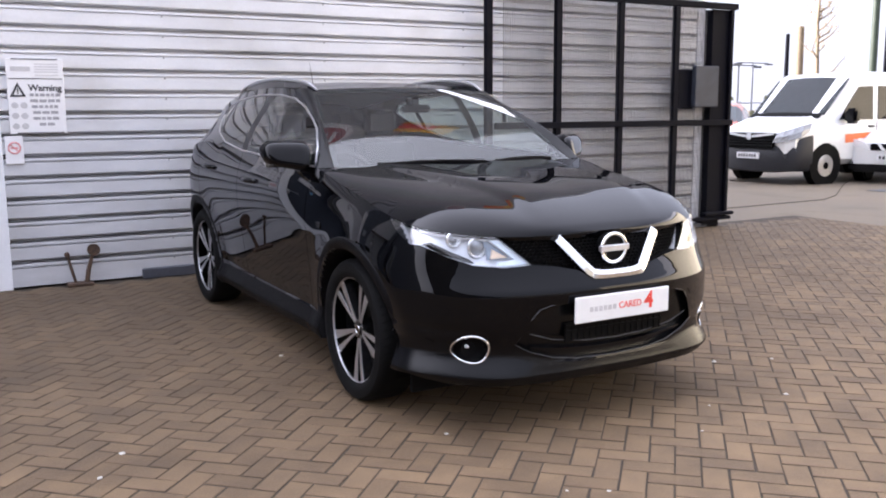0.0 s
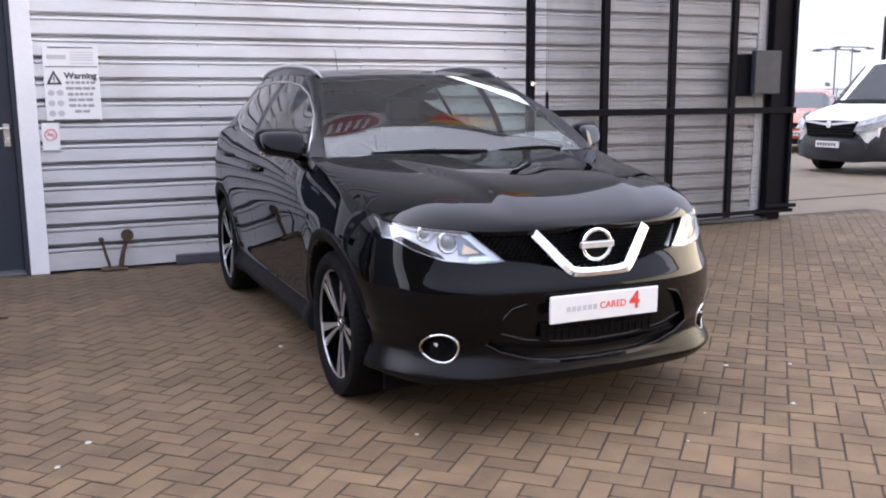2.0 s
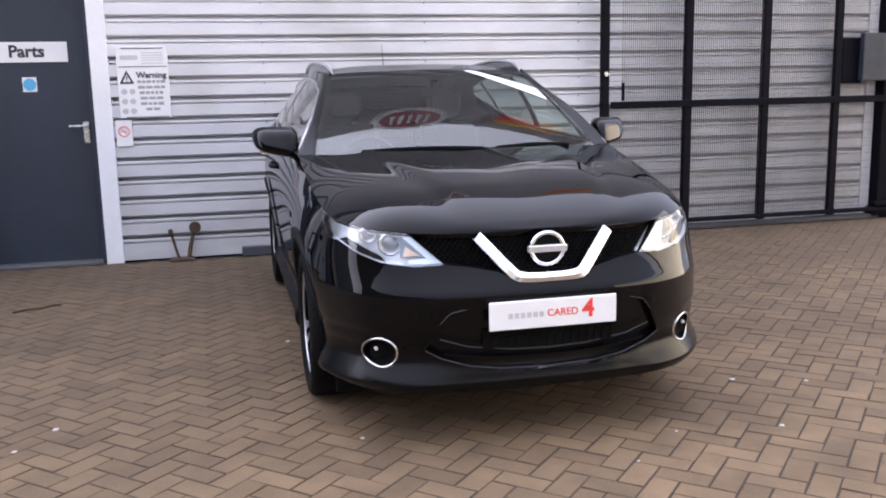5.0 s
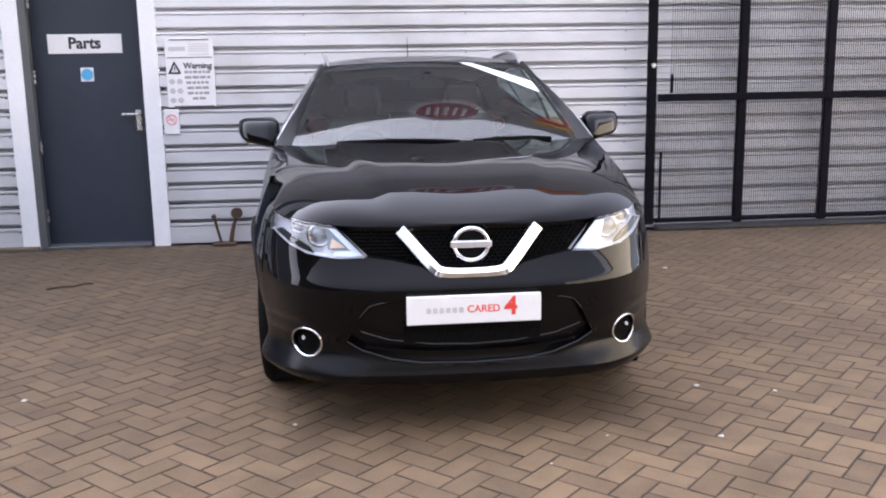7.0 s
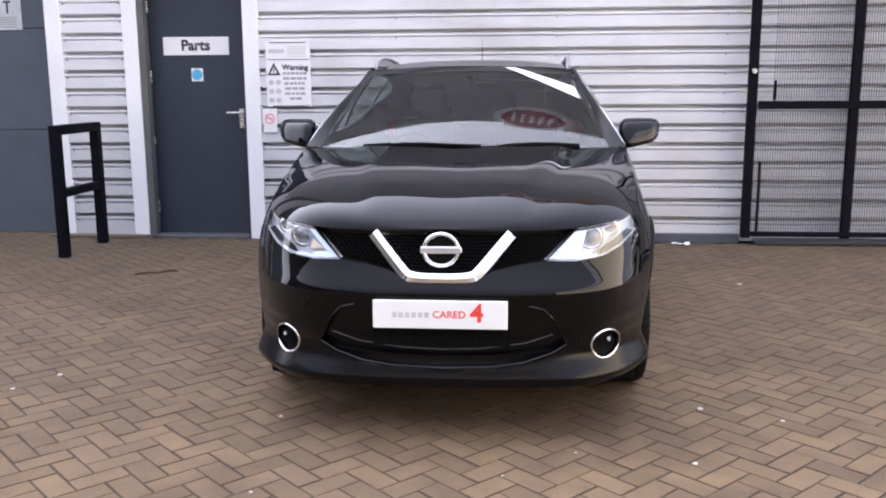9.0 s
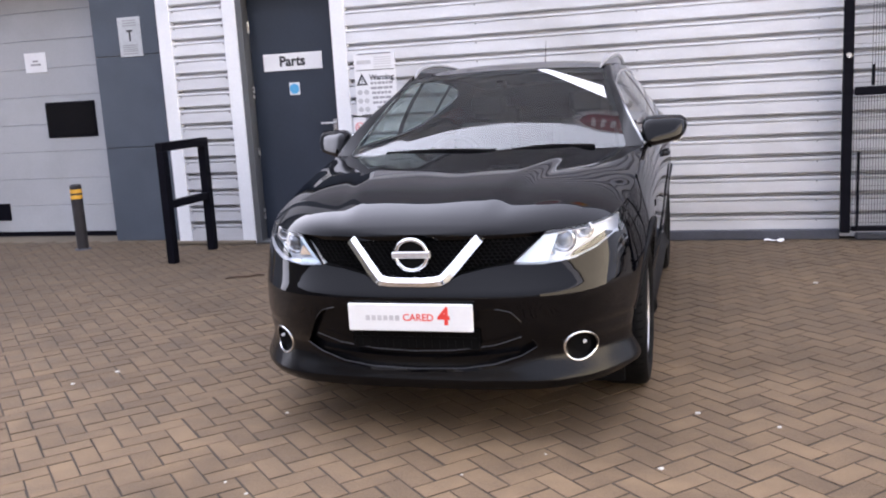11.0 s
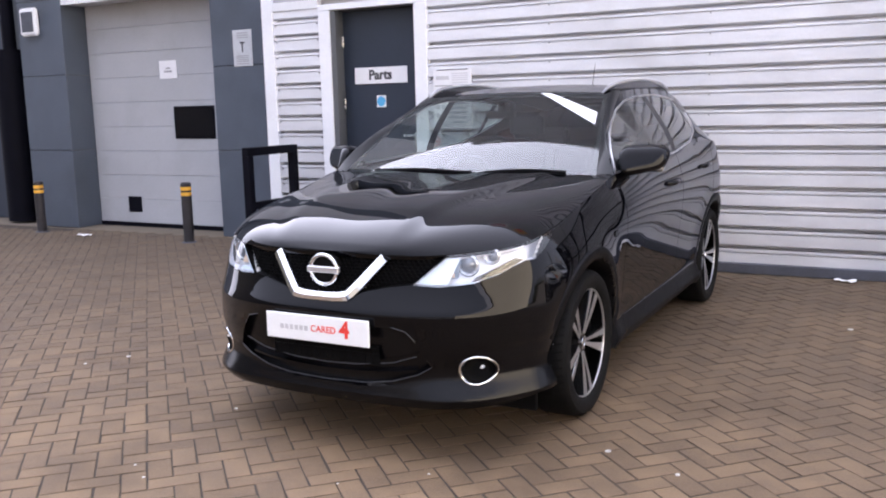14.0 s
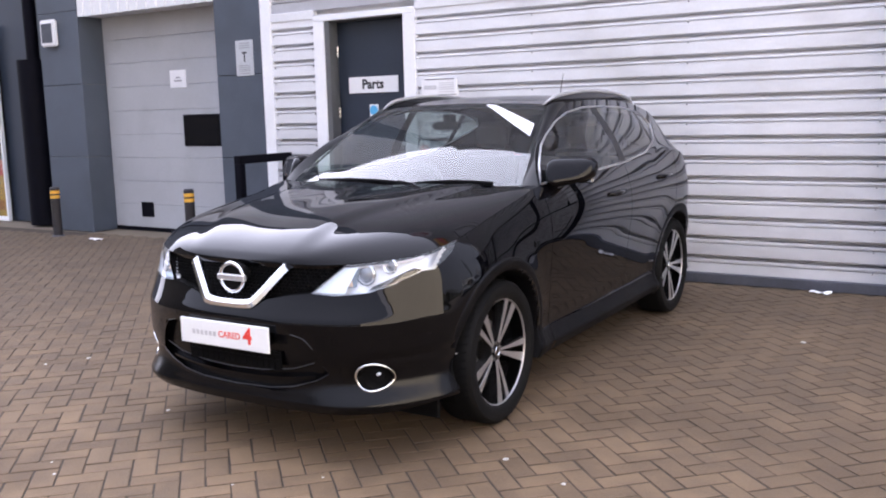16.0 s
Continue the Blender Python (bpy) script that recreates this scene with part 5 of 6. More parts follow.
def surf_x(y, z):
    """The cabin side's half width at a length and height."""
    w = (z - lerp_table(y, EDGE_Z)) / (lerp_table(y, ROOF_EDGE) - lerp_table(y, EDGE_Z))
    w = max(0.0, min(1.0, w))
    xb, xr = lerp_table(y, EDGE_X), lerp_table(y, ROOF_X)
    return xb + (xr - xb) * lean_in(y, w)


for s_, sd in ((1, "L"), (-1, "R")):
    sbm_ = grid_mesh([[Vector((s_ * side_point(w, q).x, side_point(w, q).y, side_point(w, q).z)) for q in sq] for w in sw])
    bmesh.ops.recalc_face_normals(sbm_, faces=sbm_.faces[:])
    if sum(f.normal.x * s_ for f in sbm_.faces) < 0:
        bmesh.ops.reverse_faces(sbm_, faces=sbm_.faces[:])
    for i in range(len(DLO)):
        cut_line(sbm_, DLO[i], DLO[(i + 1) % len(DLO)], 0)
    for a, b in PILLARS:
        cut_line(sbm_, (a, 1.1), (a - 0.015, 1.52), 0)
        cut_line(sbm_, (b, 1.1), (b + (-0.015 if a < 2 else 0.03), 1.52), 0)
    gs = {"frame": [], "post": [], "front": [], "rear": [], "quarter": []}
    for f in sbm_.faces:
        c = f.calc_center_median()
        k = "frame"
        if inside((c.y, c.z), DLO):
            t_ = (c.z - 1.1) / 0.42
            if c.y < 1.60 - 0.015 * t_:
                k = "front"
            elif 1.70 - 0.015 * t_ < c.y < 2.33 - 0.015 * t_:
                k = "rear"
            elif c.y > 2.36 + 0.03 * t_:
                k = "quarter"
            else:
                k = "post"
        gs[k].append(f)
    part("cabin_side", lift(gs["frame"]), M_PAINT, car, "gloss black pillars and roof edge", smooth=40)
    pb2 = lift(gs["post"])
    pb2.faces.index_update()
    pieces("door_post", pb2, M_POST, car)
    for k, nm, par in (("front", "front_window", doors["f" + sd]), ("rear", "rear_window", doors["r" + sd]), ("quarter", "quarter_window", car)):
        g_ = part(nm, lift(gs[k]), G_SIDE if k == "front" else G_REAR, par, "tinted side glass", smooth=60)
        g_.visible_shadow = False
    sbm_.free()
    ch = []
    n = len(DLO)
    for i in range(n):
        a, b = Vector(DLO[i]), Vector(DLO[(i + 1) % n])
        for t_ in range(4):
            p = a.lerp(b, t_ / 4)
            ch.append((s_ * (surf_x(p.x, p.y) + 0.002), p.x, p.y))
    part("chrome_strip", tube(ch, 0.0058, 6, closed=True), M_SILVER, car, "bright strip round the side windows", smooth=60)
    # windscreen pillar
    ap = []
    for i in range(17):
        w = i / 16
        a, b = ws_point(1.0, w), side_point(w, 0.0)
        m_ = (a + b) / 2 + Vector((0.012, -0.016, 0.012)) * (0.3 + 0.7 * w)
        ap.append([Vector((s_ * p.x, p.y, p.z)) for p in (a, (a + m_) / 2 + Vector((0.003, -0.004, 0.003)), m_, (m_ + b) / 2 + Vector((0.003, -0.002, 0.003)), b)])
    pb = grid_mesh(ap)
    bmesh.ops.recalc_face_normals(pb, faces=pb.faces[:])
    part("windscreen_pillar", pb, M_POST, car, smooth=60)

wbm = grid_mesh([[ws_point(-1 + i / 30, j / 40) for i in range(61)] for j in range(41)])
bmesh.ops.recalc_face_normals(wbm, faces=wbm.faces[:])
ws = part("windscreen", wbm, G_SCREEN, car, "sloping windscreen that mirrors the wall and sky", smooth=80)
ws.visible_shadow = False
# a white band laid on the glass in place of the sky's reflection
sbm2 = bmesh.new()
grid_mesh([[ws_point(0.34 + 0.60 * i / 10 + 0.10 * j * (1 - i / 10), 0.972 - (0.42 - 0.16 * j) * (i / 10) ** 1.1) + Vector((0, -0.003, 0.004)) for i in range(11)] for j in (0, 1)], sbm2)
part("sky_reflection_strip", sbm2, M_PAPER, ws, "white strip across the upper corner of the glass, standing in for reflected sky")
fb = bmesh.new()
for s0, s1, w0, w1 in ((-1, 1, 0.955, 1.0), (-1, -0.965, 0, 0.955), (0.965, 1, 0, 0.955), (-0.965, 0.965, 0.0, 0.035)):
    grid_mesh([[ws_point(s0 + (s1 - s0) * i / 20, w0 + (w1 - w0) * j / 6) + Vector((0, 0.004, -0.006)) for i in range(21)] for j in range(7)], fb)
part("screen_border", fb, M_MATTE, ws, "black printed glass border")


def roof_point(s_, q):
    y = (1.125 + 0.030 * s_ * s_) * (1 - q) + 3.05 * q
    zc = lerp_table(y, [(1.1, 1.512), (1.3, 1.545), (1.7, 1.566), (2.2, 1.560), (2.7, 1.518), (3.1, 1.46)])
    z = zc + (lerp_table(y, ROOF_EDGE) - zc) * abs(s_) ** 2.6
    a = max(0.0, 1 - q / 0.12)
    z = z * (1 - a) + (1.517 - 0.020 * s_ * s_) * a
    return Vector((s_ * lerp_table(y, ROOF_X), y, z))


rbm = grid_mesh([[roof_point(-1 + i / 20, j / 40) for i in range(41)] for j in range(41)])
bmesh.ops.recalc_face_normals(rbm, faces=rbm.faces[:])
roof = part("roof", rbm, M_PAINT, car, "gloss black roof with a dark glass panel", smooth=60)
hbm = bmesh.new()
hr = []
for j in range(9):
    k = j / 8
    r = []
    for i in range(21):
        s_ = -1 + i / 10
        a = roof_point(s_, 1.0)
        b = skirt_point(edge_at(3.15) + (3 - edge_at(3.15)) * (1 - abs(s_)), 1.0)
        b = Vector((math.copysign(b.x, s_) if s_ else 0.0, b.y, b.z))
        r.append(a.lerp(b, k) + Vector((0, 0.06 * math.sin(math.pi * k) * (1 - s_ * s_), 0)))
    hr.append(r)
grid_mesh(hr, hbm)
part("tailgate", hbm, M_PAINT, car, "gloss black tailgate", smooth=60)
part("roof_spoiler", box(-0.46, 0.46, 2.98, 3.18, 1.42, 1.45, 0.012, seg=2), M_PAINT, car, smooth=50)
for s_ in (1, -1):
    rp = []
    for i in range(25):
        k = i / 24
        y = 1.14 + 1.45 * k
        rp.append((s_ * (lerp_table(y, ROOF_X) - 0.026), y, lerp_table(y, [(1.14, 1.500), (1.25, 1.540), (1.45, 1.566), (1.8, 1.584), (2.25, 1.566), (2.49, 1.534), (2.59, 1.504)])))
    rl = part("roof_rail", tube(rp, [0.004, 0.009] + [0.012] * 21 + [0.009, 0.004], 10, flat=1.1), M_RAIL, car, "silver roof rail", smooth=60)
    web = grid_mesh([[Vector((p[0], p[1], p[2])) for p in rp], [Vector((p[0], p[1], max(p[2] - 0.07, lerp_table(p[1], ROOF_EDGE) - 0.006))) for p in rp]])
    part("rail_base", web, M_PAINT, rl, "black rail base")
ant = part("aerial", cyl((0, 2.62, 1.53), (0, 2.70, 1.74), 0.004, 0.0015, n=8), M_MATTE, car, "thin black roof aerial")
part("aerial_base", box(-0.02, 0.02, 2.54, 2.66, 1.515, 1.545, 0.01), M_MATTE, ant)
# tail lamps
for s_ in (1, -1):
    tl = bmesh.new()
    bmesh.ops.create_uvsphere(tl, u_segments=18, v_segments=10, radius=1, matrix=Matrix.Translation((s_ * 0.700, 3.12, 1.06)) @ Matrix.Rotation(s_ * 0.55, 4, "Z") @ Matrix.Diagonal((0.06, 0.17, 0.075, 1)))
    part("tail_lamp", tl, M_REDLAMP, car, "dark red tail lamp", smooth=60)

# cowl, wipers
cb_ = grid_mesh([[Vector((0.72 * s_, 0.352 + 0.125 * s_ * s_ + d, 1.078 - 0.0 * d)) for s_ in [-1 + i / 12 for i in range(25)]] for d in (-0.06, 0.06)])
part("cowl", cb_, M_MATTE, car, "matte black scuttle panel")
for xa, xb, dz in ((-0.52, 0.10, 0.0), (0.18, 0.60, 0.0)):
    wp = part("wiper", tube([(xa + (xb - xa) * k, 0.345 + 0.125 * ((xa + (xb - xa) * k) / 0.72) ** 2 + 0.02 * math.sin(k * 3), 1.098 + 0.010 * math.sin(k * math.pi)) for k in [i / 10 for i in range(11)]], 0.009, 8), M_MATTE, car, "black wiper arm", smooth=60)
    part("wiper_blade", tube([(xa + (xb - xa) * k, 0.372 + 0.125 * ((xa + (xb - xa) * k) / 0.72) ** 2, 1.102) for k in [i / 8 for i in range(9)]], 0.006, 6), M_MATTE, wp)

# mirrors
for s_ in (1, -1):
    mbm = bmesh.new()
    bmesh.ops.create_cube(mbm, size=1)
    bmesh.ops.subdivide_edges(mbm, edges=mbm.edges[:], cuts=7, use_grid_fill=True)
    for v in mbm.verts:
        p = v.co * 2
        ln_ = (abs(p.x) ** 6 + abs(p.y) ** 2.6 + abs(p.z) ** 4) ** (1 / 4)
        q = p / ln_ if ln_ else p
        x, y, z = q
        drop = max(0.0, -z)
        xx = 0.936 + 0.114 * x * (1 - 0.14 * drop)
        v.co = Vector((s_ * xx, 0.695 + 0.078 * y * (1 - 0.28 * x) + 0.055 * x + (0.030 * z if y < 0 else 0), 1.154 + 0.072 * z * (1 - 0.12 * x * (z > 0)) + 0.006 * x + 0.014 * drop * x))
    bmesh.ops.recalc_face_normals(mbm, faces=mbm.faces[:])
    mr = part("door_mirror", mbm, M_PAINT, car, "gloss black door mirror", smooth=60)
    part("mirror_arm", box(*sorted((s_ * 0.78, s_ * 0.88)), 0.64, 0.74, 1.062, 1.095, 0.012, seg=2), M_PLASTIC, mr)
    part("mirror_glass", box(*sorted((s_ * 0.835, s_ * 1.015)), 0.775, 0.789, 1.08, 1.20, 0.01), M_CHROME, mr, "mirror glass")
    part("repeater", tube([(s_ * 0.88, 0.602, 1.130), (s_ * 0.95, 0.635, 1.135), (s_ * 1.02, 0.69, 1.140)], 0.005, 6), M_PLASTIC, mr, "slim indicator repeater")

# door handles, arch cladding
for s_, sd in ((1, "L"), (-1, "R")):
    for y, z, k in ((1.42, 0.972, "f"), (2.36, 1.008, "r")):
        xs_ = skirt_point(edge_at(y), (z - 0.22) / (lerp_table(y, TOP_Z) - 0.22)).x
        part("door_handle", tube([(s_ * (xs_ - 0.004), y - 0.11, z), (s_ * (xs_ + 0.024), y - 0.08, z + 0.002), (s_ * (xs_ + 0.030), y, z + 0.004), (s_ * (xs_ + 0.024), y + 0.08, z + 0.002), (s_ * (xs_ - 0.004), y + 0.11, z)], 0.015, 8, flat=0.7), M_PAINT, doors[k + sd], "body-coloured door handle", smooth=60)
    for wy in (0.0, WB):
        am = []
        for i in range(41):
            a = math.radians(-22 + 224 * i / 40)
            if wy == 0.0:
                a = math.radians(-18 + 208 * i / 40)
            cy_, sz_ = math.cos(a), math.sin(a)
            ring = []
            for rr, out in ((0.386, -0.14), (0.390, -0.012), (0.397, 0.003), (0.436, 0.010), (0.449, 0.005), (0.453, -0.02)):
                y, z = wy + rr * cy_, 0.342 + rr * sz_
                zz = max(z, 0.21)
                # body surface at this place
                if y < 0:
                    ds = lerp_table(zz, SIDE_IN)
                    df = lerp_table(zz, FRONT_IN)
                    xs_ = (CW - ds) * max(0.0, 1 - (abs(y) / (CL - df)) ** nose_n(zz)) ** (1 / nose_n(zz))
                elif y > WB:
                    xs_ = (CW - lerp_table(zz, SIDE_IN)) * max(0.0, 1 - ((y - WB) / (CR - 0.5 * lerp_table(zz, FRONT_IN))) ** NR) ** (1 / NR)
                else:
                    xs_ = CW - lerp_table(zz, SIDE_IN)
                lay = 1.0
                if wy == 0.0:
                    k = max(0.0, min(1.0, (math.degrees(a) - 140) / 35))
                    lay = 1 - 0.75 * k * k * (3 - 2 * k)
                ring.append(Vector((s_ * (xs_ + (out + 0.015) * lay if out > -0.1 else xs_ + out), y, zz)))
            am.append(ring)
        ab = grid_mesh(am)
        bmesh.ops.recalc_face_normals(ab, faces=ab.faces[:])
        part("arch_cladding", ab, M_ARCH, car, "dull black wheel arch cladding", smooth=50)
        wl = grid_mesh([[Vector((s_ * x, wy + 0.415 * math.cos(a), 0.342 + 0.415 * math.sin(a))) for x in (0.52, 0.84)] for a in [math.radians(-20 + 220 * i / 20) for i in range(21)]])
        part("arch_liner", wl, M_MATTE, car)
    # parking sensor and side reflections of the bumper
    for x, z in ((0.80, 0.515), (0.33, 0.605)):
        part("sensor", cyl((s_ * x, nose_y(x, z) - 0.002, z), (s_ * (x - 0.006), nose_y(x, z) + 0.02, z), 0.008, n=14), M_PAINT, car)
    part("air_deflector", box(*sorted((s_ * 0.56, s_ * 0.80)), -0.47, -0.45, 0.15, 0.27, 0.004), M_MATTE, car, "black air deflector")
    part("wing_repeater", box(*sorted((s_ * 0.90, s_ * 0.905)), 0.30, 0.36, 0.80, 0.83, 0.002), M_PLASTIC, car)


def wheel(s_, wy):
    """Tyre and twin-spoke alloy; the outer face looks along +x before mirroring."""
    w = part("wheel", cyl((-0.10, 0, 0), (0.02, 0, 0), 0.245, n=48, caps=False), M_ALLOYDARK, car, "diamond-cut alloy wheel", smooth=40)
    w.matrix_basis = pose(s_ * 0.778, wy, 0.343, 0, 0, 0 if s_ > 0 else 180)
    prof = [(-0.10, 0.252), (-0.108, 0.285), (-0.105, 0.320), (-0.085, 0.338), (-0.06, 0.3425), (0.06, 0.3425), (0.085, 0.338), (0.104, 0.322), (0.109, 0.290), (0.100, 0.262), (0.088, 0.252), (0.075, 0.247)]
    tb_ = bmesh.new()
    rows_ = []
    for i in range(73):
        a = 2 * math.pi * i / 72
        rows_.append([Vector((x, r * math.cos(a), r * math.sin(a))) for x, r in prof])
    grid_mesh(rows_, tb_)
    bmesh.ops.remove_doubles(tb_, verts=tb_.verts[:], dist=1e-5)
    bmesh.ops.recalc_face_normals(tb_, faces=tb_.faces[:])
    part("tyre", tb_, M_RUBBER, w, "black low-profile tyre", smooth=40)
    tr = bmesh.new()
    for i in range(60):
        a = 2 * math.pi * i / 60
        for x0, x1, tw in ((-0.092, -0.045, 0.03), (0.045, 0.092, -0.03)):
            p = [Vector((x, 0.3432 * math.cos(a + tw * k + dd), 0.3432 * math.sin(a + tw * k + dd))) for x, k in ((x0, 0), (x1, 1)) for dd in (0.0, 0.016)]
            q = [tr.verts.new(v) for v in (p[0], p[1], p[3], p[2])]
            tr.faces.new(q)
    tagged(part("tread", tr, M_MATTE, w), "dark tread grooves", kind="stuff")
    part("rim_lip", tube([(0.084, 0.2530 * math.cos(a), 0.2530 * math.sin(a)) for a in [i * math.pi / 36 for i in range(72)]], 0.0055, 8, closed=True), M_SILVER, w, "machined rim edge", smooth=60)
    part("brake_disc", cyl((-0.03, 0, 0), (-0.012, 0, 0), 0.15, n=40), M_DISC, w, "grey brake disc")
    part("barrel", cyl((-0.06, 0, 0), (-0.055, 0, 0), 0.24, n=40), M_MATTE, w)
    part("hub", cyl((-0.02, 0, 0), (0.060, 0, 0), 0.062, 0.050, n=30), M_ALLOYDARK, w, smooth=30)
    cap = part("centre_cap", cyl((0.055, 0, 0), (0.068, 0, 0), 0.029, 0.026, n=24), M_ALLOYDARK, w, "dark centre cap")
    part("cap_ring", tube([(0.068, 0.020 * math.cos(a), 0.020 * math.sin(a)) for a in [i * math.pi / 12 for i in range(24)]], 0.0025, 6, closed=True), M_CHROME, cap)
    for i in range(10):
        a = math.radians(36 * i + (9.0 if i % 2 else -9.0) + 8)
        r0, r1 = 0.045, 0.249
        d = Vector((0, math.cos(a), math.sin(a)))
        n = Vector((0, -math.sin(a), math.cos(a)))
        for (f0, b0, mt_, nm, h) in ((0.0745, 0.030, M_ALLOYDARK, "spoke", 1.0), (0.0775, 0.0748, M_SILVER, "spoke_face", 0.92 if i % 2 else 0.62)):
            sp = bmesh.new()
            L = []
            for r_, hh, dx in ((r0, 0.008, -0.014), (0.11, 0.012, -0.006), (0.18, 0.018, 0.0), (r1, 0.024, 0.004)):
                hh *= h
                L.append([sp.verts.new(d * r_ + n * k * hh + Vector((x + dx, 0, 0))) for x, k in ((b0, -1), (f0, -1), (f0, 1), (b0, 1))])
            for A, B in zip(L, L[1:]):
                for k in range(4):
                    sp.faces.new((A[k], A[(k + 1) % 4], B[(k + 1) % 4], B[k]))
            sp.faces.new(L[0])
            sp.faces.new(L[-1][::-1])
            bmesh.ops.recalc_face_normals(sp, faces=sp.faces[:])
            part(nm, sp, mt_, w, "machined silver spoke face" if nm == "spoke_face" else "")
    for i in range(5):
        a = math.radians(72 * i + 20)
        part("wheel_nut", cyl((0.04, 0.04 * math.cos(a), 0.04 * math.sin(a)), (0.064, 0.04 * math.cos(a), 0.04 * math.sin(a)), 0.008, n=6), M_DISC, w)
    return w


for s_ in (1, -1):
    for wy in (0.0, WB):
        wheel(s_, wy)

# cabin inside
db = grid_mesh([[Vector((x, y, 1.045 - 0.10 * max(0, (y - 0.75)) ** 1.0 + 0.015 * math.exp(-((x + 0.36) / 0.18) ** 2) * (1 if y > 0.7 else 0))) for x in [-0.70 + i * 0.07 for i in range(21)]] for y in (0.44, 0.6, 0.8, 0.95, 1.02)])
dash = part("dashboard", db, M_DASH, car, "dark grey dashboard", smooth=60)
part("fascia", box(-0.70, 0.70, 1.02, 1.06, 0.70, 1.02, 0.02, seg=2), M_DASH, dash)
sw_ = part("steering_wheel", tube([(-0.36 + 0.18 * math.cos(a), 1.20 + 0.07 * math.sin(a), 0.96 + 0.165 * math.sin(a)) for a in [i * math.pi / 16 for i in range(32)]], 0.016, 8, closed=True), M_DASH, car, "dark steering wheel", smooth=60)
part("column", cyl((-0.36, 1.2, 0.96), (-0.36, 1.03, 0.90), 0.05, n=14), M_DASH, sw_)
for x in (-0.36, 0.36):
    st_ = part("seat", box(x - 0.25, x + 0.25, 1.50, 2.02, 0.42, 0.62, 0.05, seg=3), M_SEAT, car, "dark cloth front seat", smooth=60)
    bk = box(x - 0.24, x + 0.24, -0.07, 0.07, 0.0, 0.62, 0.05, seg=3)
    bmesh.ops.rotate(bk, verts=bk.verts[:], matrix=Matrix.Rotation(radians(-18), 3, "X"))
    bmesh.ops.translate(bk, verts=bk.verts[:], vec=(0, 2.0, 0.58))
    part("backrest", bk, M_SEAT, st_, smooth=60)
    hr_ = box(x - 0.13, x + 0.13, 2.19, 2.28, 1.20, 1.39, 0.035, seg=3)
    part("headrest", hr_, M_SEAT, st_, smooth=60)
part("rear_bench", box(-0.62, 0.62, 2.62, 2.85, 0.45, 1.12, 0.06, seg=3), M_SEAT, car, "dark rear bench", smooth=60)
part("cabin_floor", box(-0.70, 0.70, 0.5, 3.0, 0.30, 0.36), M_MATTE, car)
for x in (-0.36, 0.36):
    part("rear_headrest", box(x - 0.12, x + 0.12, 2.74, 2.83, 1.13, 1.27, 0.03, seg=2), M_SEAT, car, smooth=60)
part("headliner", grid_mesh([[roof_point(-0.97 + i * 0.097, j / 10) - Vector((0, 0, 0.03)) for i in range(21)] for j in range(11)]), M_HEADLINER, car)
mi = part("rear_view_mirror", box(-0.10, 0.10, 0.97, 0.995, 1.365, 1.412, 0.012, seg=2), M_MATTE, car, "black interior mirror", smooth=50)
part("mirror_stalk", box(-0.025, 0.025, 0.98, 1.06, 1.40, 1.455, 0.008), M_MATTE, mi)
full_bm.free()

# ---- yard and distance ----
M_WHITECAR = mat("white_car_paint", (0.78, 0.78, 0.78), 0.25, 0.0, 0.03, 10, coat=0.6)
M_ORANGE = mat("orange_red_paint", (0.55, 0.09, 0.03), 0.25, 0.0, 0.05, 10, coat=0.8)
M_ORANGEBAND = mat("orange_stripe", (0.75, 0.16, 0.04), 0.4, 0.0, 0.05, 10)
M_CARGLASS = mat("dark_car_glass", (0.035, 0.042, 0.048), 0.06, 0.0, 0.05, 10)
M_DULLWALL = mat("dull_brown_wall", (0.13, 0.12, 0.10), 0.85, 0.0, 0.15, 1.0, 0.3, 20)
M_BUMPERV = mat("dark_grey_bumper_plastic", (0.010, 0.011, 0.016), 0.55, 0.0, 0.1, 10)
M_VANLAMP = mat("clear_grey_lamp", (0.30, 0.31, 0.33), 0.15, 0.3, 0.2, 14)
M_GREENMAST = mat("green_mast_paint", (0.030, 0.045, 0.028), 0.5, 0.0, 0.1, 10)
M_TIMBER = mat("pale_bark", (0.19, 0.15, 0.10), 0.8, 0.0, 0.2, 10, 0.4, 40)
M_TWIG = mat("ochre_leaves", (0.26, 0.18, 0.08), 0.8, 0.0, 0.25, 20)
M_HEDGE = mat("dull_hedge", (0.10, 0.10, 0.05), 0.9, 0.0, 0.3, 4)
M_FARWALL = mat("plain_buff_wall", (0.80, 0.72, 0.54), 0.8, 0.0, 0.1, 1.0, 0.3, 20)


